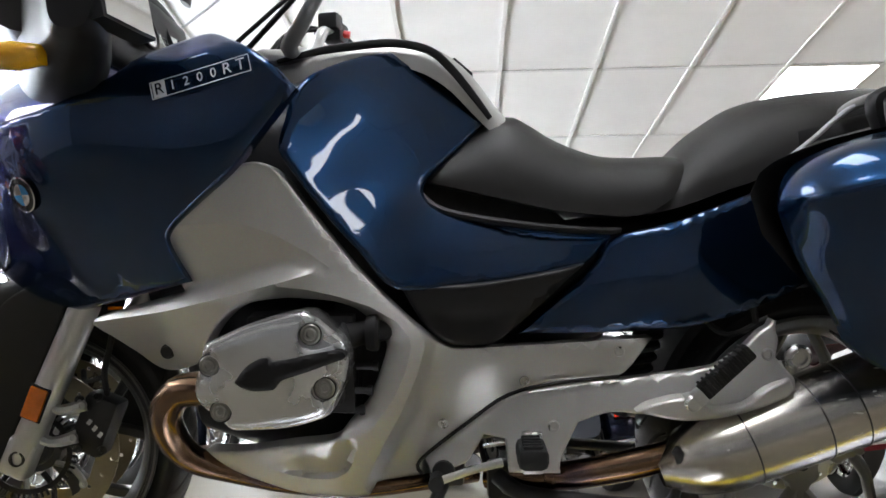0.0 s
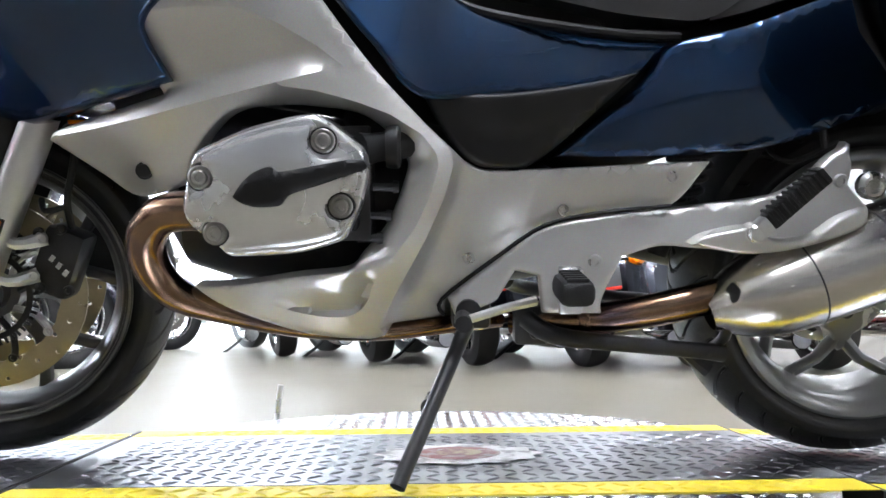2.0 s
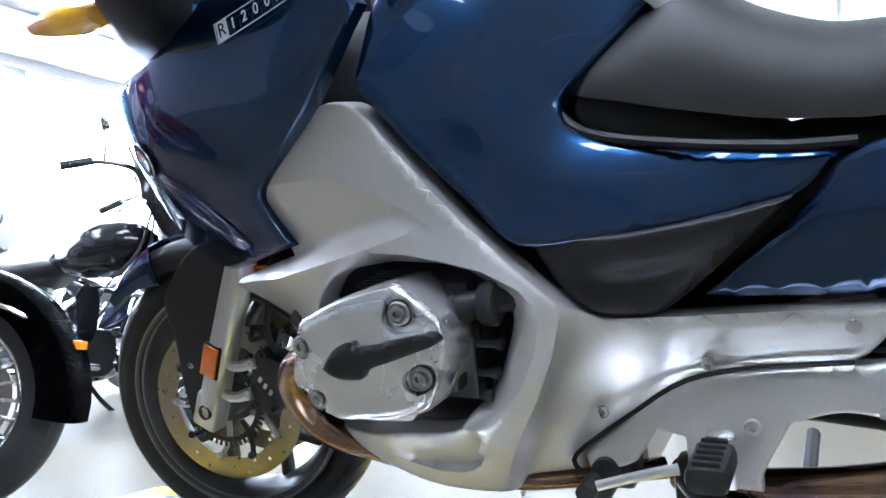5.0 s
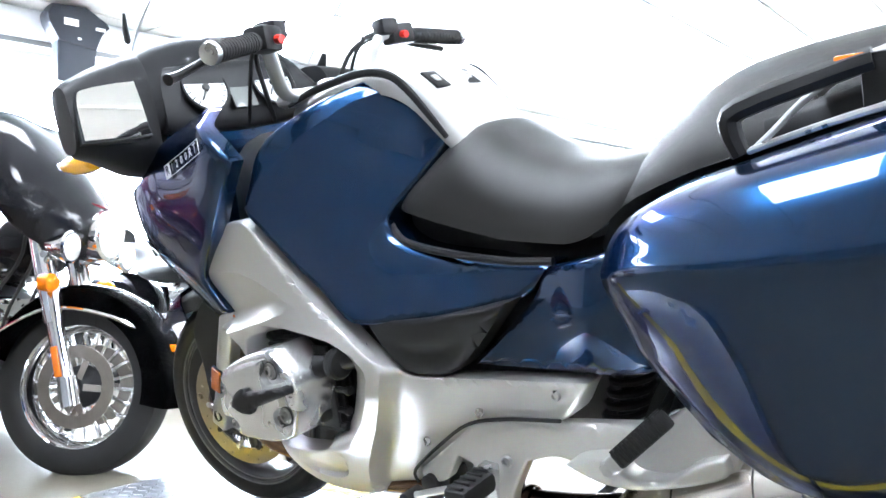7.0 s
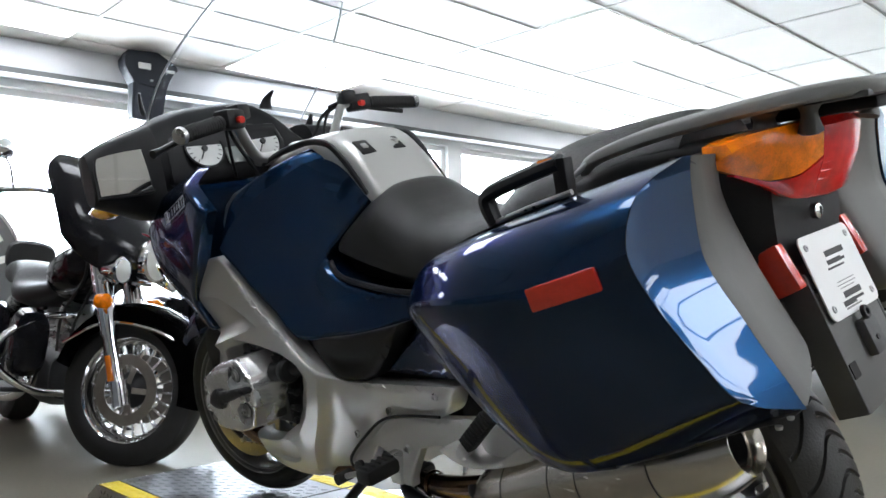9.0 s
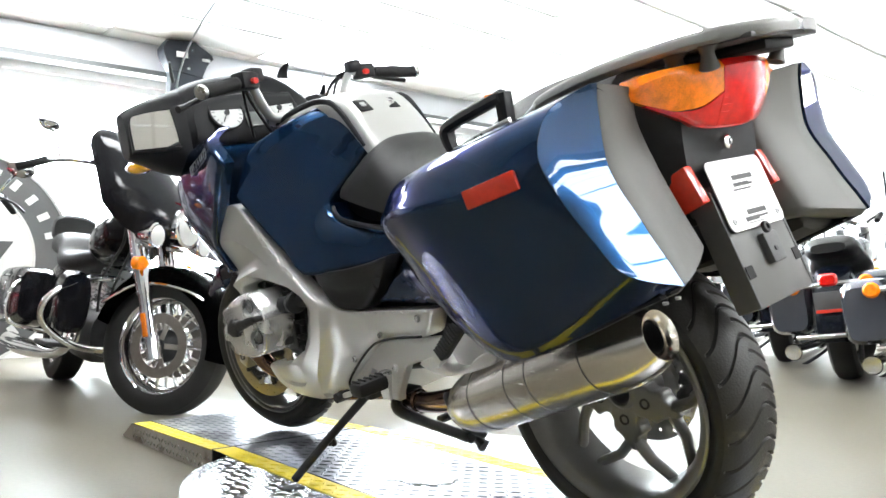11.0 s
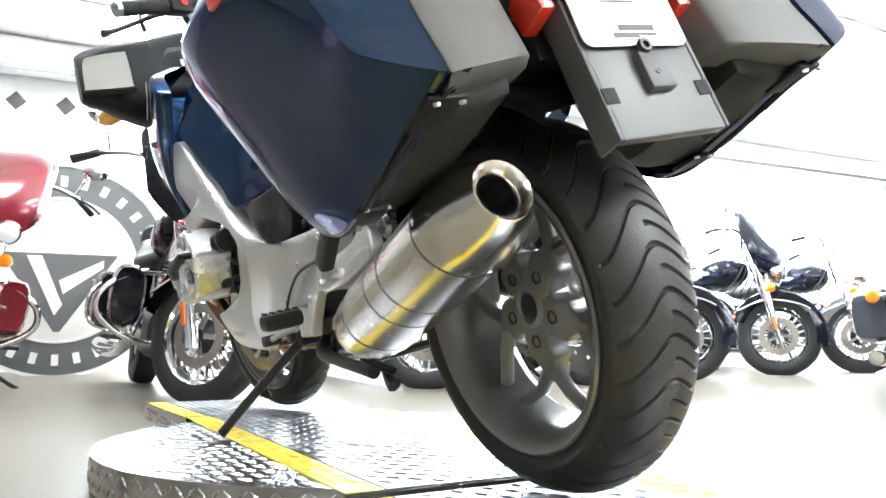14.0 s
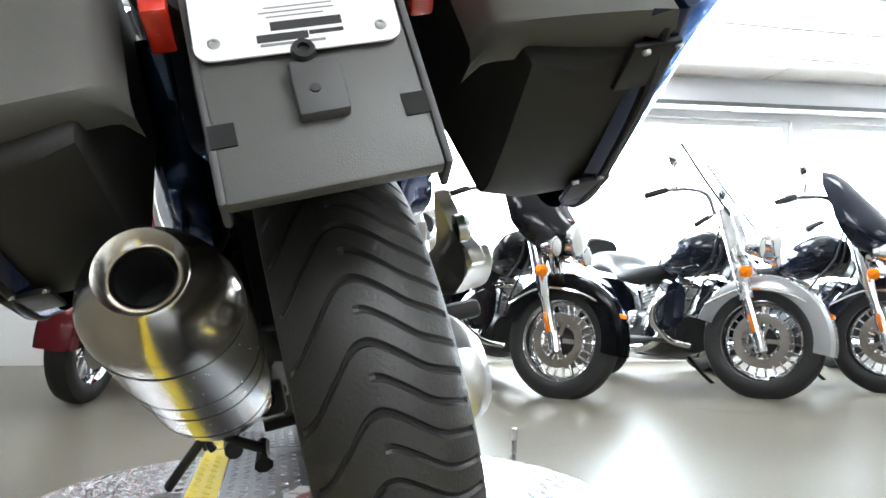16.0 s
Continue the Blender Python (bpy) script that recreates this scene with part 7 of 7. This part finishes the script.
        lathe(b, [(.0001, .03), (.02, .027), (.034, .01), (.03, -.03)], S @ Matrix.Translation((.74, s * .18, .69)) @ Matrix.Rotation(radians(90), 4, "Y"), 16)
        part("turn_signal", b, AMBER_LENS, bk, "orange turn signal")
    if fairing:
        b = bmesh.new()
        rr = []
        side = ((.40, 1.35), (.50, 1.335), (.62, 1.25), (.73, 1.13), (.81, 1.02), (.845, .93), (.83, .86), (.76, .815), (.69, .84), (.64, .93), (.56, 1.06), (.47, 1.19), (.40, 1.29))
        for k in range(23):
            y = -.27 + .54 * k / 22
            f, g = 1 - .62 * (y / .27) ** 2, 1 - .42 * (y / .27) ** 4
            rr.append([b.verts.new(S @ Vector((.47 + (x - .47) * f, y, 1.08 + (z - 1.08) * g + .04 * (y / .27) ** 2 - .03))) for x, z in side])
        skin(b, rr, True, True)
        fr = part("batwing_fairing", b, paint, bk, "glossy handlebar fairing", smooth=50)
        b = bmesh.new()
        tube(b, [S @ Vector((.56, -.255, 1.035)), S @ Vector((.72, -.15, 1.005)), S @ Vector((.815, 0, .99)), S @ Vector((.72, .15, 1.005)), S @ Vector((.56, .255, 1.035))], .005, 6)
        part("pinstripe", b, RED_PAINT, fr)
    if screen or fairing:
        b = bmesh.new()
        h = .28 if not fairing else .10
        rr = [[b.verts.new(S @ Vector(((.74 - .34 * t if not fairing else .50 - .10 * t) - .08 * (j / 6) ** 2, j / 6 * (.30 - .08 * t) * (1 if not fairing else .75), (.98 if not fairing else 1.295) + h * 1.6 * t))) for j in range(-6, 7)] for t in (0, .25, .5, .75, 1)]
        skin(b, rr, False)
        bmesh.ops.solidify(b, geom=b.faces[:], thickness=.004)
        ws = part("windshield", b, SCREEN, bk, "clear windshield")
        if not fairing:
            b = bmesh.new()
            tube(b, [S @ Vector((.665, -.295, .98)), S @ Vector((.49, -.26, 1.2)), S @ Vector((.325, -.22, 1.425))], .009, 6)
            part("windshield_edge", b, DARK_METAL, ws)
            b = bmesh.new()
            tube(b, [S @ Vector((.665, .295, .98)), S @ Vector((.49, .26, 1.2)), S @ Vector((.325, .22, 1.425))], .009, 6)
            part("windshield_edge", b, DARK_METAL, ws)
    for s in (-1, 1):
        b = bmesh.new()
        tube(b, [S @ Vector((.50, s * .06, 1.04)), S @ Vector((.48, s * .20, 1.13)), S @ Vector((.36, s * .36, 1.12)), S @ Vector((.22, s * .44, 1.06))], [.014, .014, .014, .014], 10, 4)
        hb = part("handlebar", b, CHROME, bk, "bright handlebar with black grip and mirror")
        b = bmesh.new()
        tube(b, [S @ Vector((.33, s * .385, 1.11)), S @ Vector((.22, s * .44, 1.06))], .019, 10, 1)
        tube(b, [S @ Vector((.40, s * .36, 1.11)), S @ Vector((.34, s * .44, 1.09)), S @ Vector((.27, s * .49, 1.06))], .007, 6, 3)
        part("grip", b, RUBBER_BLACK, hb)
        b = bmesh.new()
        tube(b, [S @ Vector((.37, s * .36, 1.12)), S @ Vector((.38, s * .40, 1.20)), S @ Vector((.37, s * .43, 1.24))], .006, 6, 3)
        lathe(b, [(.0001, .03), (.04, .024), (.06, .006), (.06, 0), (.0001, 0)], S @ Matrix.Translation((.37, s * .45, 1.27)) @ Matrix.Rotation(radians(90), 4, "Y") @ Matrix.Diagonal((.75, 1.15, 1, 1)), 20)
        part("mirror", b, CHROME, hb, "oval bright mirror")
    # tank, seat, body
    b = bmesh.new()
    superloft(b, interp(np.linspace(-.10, .50, 16), [(-.10, .05, .74, .80), (0, .11, .71, .86), (.15, .16, .69, .92), (.3, .17, .70, .96), (.42, .14, .73, .96), (.50, .07, .78, .92)]), 22, power=2.3)
    tk = part("fuel_tank", b, paint, bk, "glossy teardrop tank")
    b = bmesh.new()
    superloft(b, [(.06, .03, .90, .935), (.15, .04, .92, .965), (.32, .04, .95, .985), (.38, .02, .955, .975)], 14)
    part("tank_console", b, CHROME, tk)
    b = bmesh.new()
    superloft(b, interp(np.linspace(-.98, .04, 26), [(-.98, .10, .80, .86), (-.85, .15, .76, .91), (-.62, .16, .74, .90), (-.50, .17, .70, .86), (-.42, .19, .66, .80), (-.25, .19, .64, .77), (-.08, .14, .66, .78), (.04, .08, .70, .78)]), 20, power=2.8)
    part("seat", b, CRUISER_SEAT, bk, "black two-level seat")
    if back:
        b = bmesh.new()
        superloft(b, [(-1.02, .13, .86, 1.02), (-.98, .14, .84, 1.04), (-.95, .13, .86, 1.02)], 18, power=3)
        part("backrest", b, CRUISER_SEAT, bk, "black backrest")
    # engine
    b = bmesh.new()
    superloft(b, [(-.34, .11, .22, .46), (-.2, .13, .19, .48), (.1, .14, .18, .48), (.26, .11, .22, .44)], 18, power=3)
    part("engine", b, DARK_METAL, bk, "dark crankcase")
    for a, x in ((-24, .10), (24, -.12)):
        b = bmesh.new()
        mm = Matrix.Translation((x, 0, .44)) @ Matrix.Rotation(radians(-a), 4, "Y")
        fins = []
        for k in range(8):
            fb = bmesh.new()
            fins.append(fb)
            lathe(fb, [(.071, k * .022), (.088, k * .022 + .003), (.088, k * .022 + .008), (.071, k * .022 + .011)], mm, 20, True)
        lathe(b, [(.07, 0), (.07, .18), (.085, .19), (.08, .24), (.0001, .25)], mm, 20)
        cy = part("cylinder", b, DULL_CHROME, bk, "finned bright cylinder")
        for fb in fins:
            part("cylinder_fin", fb, DULL_CHROME, cy)
    for s in (-1, 1):
        b = bmesh.new()
        lathe(b, [(.10, 0), (.10, .03), (.085, .045), (.0001, .048)], Matrix.Translation((.05, s * .13, .34)) @ (TO_Y if s < 0 else TO_Y.inverted()), 26)
        lathe(b, [(.06, 0), (.06, .03), (.05, .04), (.0001, .042)], Matrix.Translation((-.2, s * .12, .40)) @ (TO_Y if s < 0 else TO_Y.inverted()), 22)
        part("engine_cover", b, CHROME, bk, "round bright engine cover")
        b = bmesh.new()
        tube(b, [(.12, s * .15, .40), (.22, s * .19, .30), (.05, s * .21, .22), (-.4, s * .23, .20), (-.75, s * .25, .20), (-1.12, s * .26, .21)], [.024, .026, .028, .045, .052, .052], 14, 5, False)
        tube(b, [(-1.05, s * .26, .208), (-1.125, s * .26, .21)], [.045, .047], 14, 1)
        part("exhaust_pipe", b, CHROME, bk, "long bright exhaust pipe")
        b = bmesh.new()
        rr = []
        for x, w, zb, zt in interp(np.linspace(-1.16, -.52, 14), [(-1.16, .10, .34, .62), (-1.12, .12, .32, .655), (-.9, .125, .31, .665), (-.65, .12, .32, .665), (-.52, .09, .36, .64)]):
            rr.append((x, w, zb, zt))
        superloft(b, rr, 18, power=4.5)
        bmesh.ops.transform(b, matrix=Matrix.Translation((0, s * .245, 0)), verts=b.verts)
        bg = part("saddlebag", b, bags, bk, "glossy hard saddlebag")
        b = bmesh.new()
        tube(b, [(-1.17, s * .33, .60), (-.9, s * .373, .61), (-.53, s * .335, .60)], .004, 6)
        block(b, -.90, -.84, s * .366 - .006, s * .366 + .006, .52, .58, .003)
        part("bag_trim", b, CHROME, bg)
        b = bmesh.new()
        block(b, .02, .36, min(s * .20, s * .32), max(s * .20, s * .32), .262, .285, .008)
        part("footboard", b, RUBBER_BLACK, bk)
        if crash:
            b = bmesh.new()
            tube(b, [(.36, s * .05, .62), (.40, s * .20, .60), (.40, s * .35, .50), (.38, s * .36, .38), (.36, s * .22, .28), (.33, s * .06, .26)], .017, 10, 5)
            part("crash_bar", b, CHROME, bk, "bright engine guard bar")
            b = bmesh.new()
            superloft(b, [(.30, .06, .36, .60), (.36, .085, .33, .64), (.42, .07, .36, .62)], 16, power=3)
            bmesh.ops.transform(b, matrix=Matrix.Translation((0, s * .24, 0)), verts=b.verts)
            part("leg_shield", b, paint, bk, "glossy lower leg shield")
            b = bmesh.new()
            tube(b, [(-.56, s * .16, .30), (-.54, s * .36, .34), (-.53, s * .385, .50), (-.55, s * .30, .60), (-.57, s * .16, .62)], .012, 8, 5)
            part("bag_guard", b, CHROME, bk)
        b = bmesh.new()
        lathe(b, [(.0001, .03), (.03, .026), (.042, .006), (.036, -.03)], Matrix.Translation((-1.20, s * .20, .60)) @ Matrix.Rotation(radians(-90), 4, "Y"), 18)
        part("rear_signal", b, AMBER_LENS, bk, "round rear turn signal")
    b = bmesh.new()
    tube(b, [(-1.185, -.22, .60), (-1.19, 0, .605), (-1.185, .22, .60)], .016, 10)
    part("light_bar", b, CHROME, bk, "bright rear light bar")
    b = bmesh.new()
    superloft(b, [(-1.235, .04, .60, .655), (-1.21, .055, .59, .67), (-1.16, .05, .59, .67)], 16, power=3)
    part("tail_light", b, RED_LENS, bk, "red tail light")
    b = bmesh.new()
    block(b, -1.225, -1.215, -.09, .09, .44, .56, .003)
    pl = part("plate", b, GREY_PLASTIC, bk, "dark plate with a red lower edge")
    b = bmesh.new()
    block(b, -1.232, -1.216, -.085, .085, .435, .455, .003)
    part("plate_reflector", b, RED_REFL, pl)
    b = bmesh.new()
    tube(b, [(-1.22, -.21, .30), (-1.25, 0, .30), (-1.22, .21, .30)], .014, 10)
    part("rear_bumper", b, CHROME, bk)
    b = bmesh.new()
    tube(b, [(.05, .14, .20), (.02, .28, .10), (0.0, .40, .035)], .012, 8, 3)
    block(b, -.04, .03, .385, .44, .028, .040, .003)
    part("side_stand", b, DARK_METAL, bk)
    for q in range(5):
        b = bmesh.new()
        tube(b, [S @ Vector((.55, .05 * (q - 2), 1.0)), Vector((.52 + .02 * q, .04 * (q - 2), .80)), Vector((.38, .06 * (q - 2), .62 - .03 * q)), Vector((.25, .09 * (q - 2) / 2, .45))], .007, 6, 4)
        part("hose", b, RUBBER_BLACK, bk)
    return bk


def park(front, rear):
    """The pose of a cruiser whose wheels stand at these two floor places."""
    f, r = Vector((*front, 0)), Vector((*rear, 0))
    d = (f - r).normalized()
    q = Vector((-d.y, d.x, 0))
    c = f - d * (.62 + .19 * math.cos(radians(STEER))) - q * .19 * math.sin(radians(STEER))
    return Matrix.Translation((c.x, c.y, 0)) @ Matrix.Rotation(math.atan2(d.y, d.x), 4, "Z")


c_black = cruiser(park((-2.66, -.09), (-4.18, -.10)), GLOSS_BLACK, "black touring cruiser with wheel turned, parked by the round sign")
cruiser(pose(-3.98, -1.27, 0, 0, 0, 9), RED_PAINT, "dark red touring cruiser with bright crash bars", steer=-18)
c_silver = cruiser(park((-3.08, 2.40), (-4.6, 2.15)), BLACK_BLUE, "black and silver cruiser with clear windshield", fairing=False, screen=True, fender=SILVER_PAINT)
c_mid = cruiser(park((-3.22, 3.28), (-4.75, 3.05)), BLACK_BLUE, "midnight blue touring cruiser in the parked row", crash=False)
tagged(copy_thing(c_black, park((-3.20, 1.28), (-4.7, 1.05)) @ Matrix.Rotation(radians(-7), 4, "X")), "black touring cruiser in the row by the windows")
tagged(copy_thing(c_mid, park((-3.45, 4.50), (-4.95, 4.3)) @ Matrix.Rotation(radians(-7), 4, "X")), "midnight blue touring cruiser further along the row")
tagged(copy_thing(c_silver, park((-3.5, 5.55), (-5.0, 5.4)) @ Matrix.Rotation(radians(-7), 4, "X")), "cruiser with clear windshield at the row's end")
c_rear = cruiser(park((-2.0, 5.25), (-1.45, 3.75)), BLACK_BLUE, "cruiser seen from behind with slate saddlebags", fairing=False, screen=True, bags=BAG_GREY, steer=20, back=False)
for (rx, ry), (fx, fy), lab in (((-2.25, 4.45), (-2.85, 5.9), "cruiser with slate saddlebags parked facing away"), ((-.79, 3.36), (-1.25, 4.9), "cruiser with slate saddlebags in the far row"),
                                ((-.15, 3.25), (-.5, 4.8), "cruiser with slate saddlebags in the far row"), ((.46, 3.12), (.2, 4.7), "cruiser with slate saddlebags in the far row")):
    tagged(copy_thing(c_rear, park((fx, fy), (rx, ry)) @ Matrix.Rotation(radians(-7), 4, "X")), lab)
cruiser(park((1.0, 4.55), (1.08, 2.97)), RED_PAINT, "red cruiser parked in the far row", fairing=True, bags=RED_PAINT, steer=20)

# ---- round sign on the window wall's pier ----
SG = Matrix.Translation((-5.38, -.72, .775)) @ Matrix.Rotation(radians(90), 4, "Z") @ Matrix.Rotation(radians(90), 4, "X")
sign = thing("round_sign", SG, "large round grey shop sign leaning by the wall", "sign")


def disc(b, r0, r1, z0, z1, seg=72):
    lathe(b, [(r0, z0), (r1, z0), (r1, z1), (r0, z1)], None, seg, True)


b = bmesh.new()
lathe(b, [(.0001, 0), (.79, 0), (.80, .006), (.80, .03), (.79, .036), (.0001, .036)], None, 72)
part("board", b, SIGN_LIGHT, sign, "pale round board")
b = bmesh.new()
disc(b, .545, .775, .030, .040)
part("dark_ring", b, SIGN_DARK, sign, "dark grey ring")
for r in (.535, .79):
    b = bmesh.new()
    disc(b, r - .008, r + .008, .030, .046)
    part("ring_trim", b, SIGN_LIGHT, sign)
for q, (a0, n) in enumerate(((90, 13), (270, 7))):
    for k in range(n):
        a = radians(a0 + (k - (n - 1) / 2) * (12.5 if q == 0 else -12.5))
        b = bmesh.new()
        mm = Matrix.Rotation(a, 4, "Z")
        block(b, .625, .705, -.024, .024, .040, .045, 0, mm)
        part("letter_block", b, SIGN_LIGHT, sign, smooth=0)
b = bmesh.new()
v = [b.verts.new((x, y, .039)) for x, y in ((-.40, .12), (.40, .12), (.02, -.46), (-.02, -.46))]
b.faces.new(v)
part("emblem_field", b, SIGN_DARK, sign, smooth=0)
b = bmesh.new()
for pts in (((-.22, .10), (-.12, .10), (.03, -.26), (-.02, -.34)), ((.03, -.18), (.30, .02), (.30, .08), (.0, -.08))):
    b.faces.new([b.verts.new((x, y, .043)) for x, y in pts])
part("emblem_stroke", b, SIGN_LIGHT, sign, smooth=0)

# ---- hanging loudspeaker under the soffit ----
SPEAKER_BLACK = material("slate_black_speaker", (0.016, 0.018, 0.025), 0.5, 0, 0.15, 10, 300, bump=0.1, spec=0.3)
SP = Matrix.Translation((-5.35, .925, 2.44))
spk = thing("hanging_speaker", SP, "black hanging loudspeaker pair under the ceiling", "speaker")
b = bmesh.new()
horn = round_loop([(-.225, .07), (-.185, .135), (.04, .150), (.19, .06), (.205, .03), (.155, -.03), (.11, -.15), (-.145, -.12), (-.215, .0)], 2, 30)
skin(b, [[b.verts.new((x, y * k, z * k)) for y, z in horn] for x, k in ((-.10, .85), (-.07, 1.0), (.05, 1.0), (.07, .96))], True, True)
part("cabinet", b, SPEAKER_BLACK, spk)
b = bmesh.new()
low = [(-.150, -.10), (.112, -.14), (.075, -.405), (-.155, -.395)]
skin(b, [[b.verts.new((x, y, z)) for y, z in low] for x in (-.06, .064)], True, True)
bmesh.ops.bevel(b, geom=b.edges[:], offset=.006, segments=2, affect="EDGES")
part("lower_cabinet", b, SPEAKER_BLACK, spk)
for y, z, w, h in ((-.065, .022, .048, .024), (.135, .006, .034, .012), (-.01, -.085, .012, .008)):
    b = bmesh.new()
    block(b, .066, .074, y - w, y + w, z - h, z + h, .002)
    part("pale_label", b, SIGN_LIGHT, spk)
b = bmesh.new()
tube(b, [(0, 0, .12), (0, 0, .16)], .012, 8, 1)
part("hanger", b, DARK_METAL, spk)
# dark diamond marks on the pier
for k in range(4):
    b = bmesh.new()
    block(b, 0, .012, -.055, .055, -.055, .055, .002, Matrix.Translation((WX + .001, -.75 - .36 * k, 2.16)) @ Matrix.Rotation(radians(45), 4, "X"))
    tagged(part("wall_diamond", b, PRINT), "small dark diamond ornament on the white wall", "ornament", "wall diamonds")
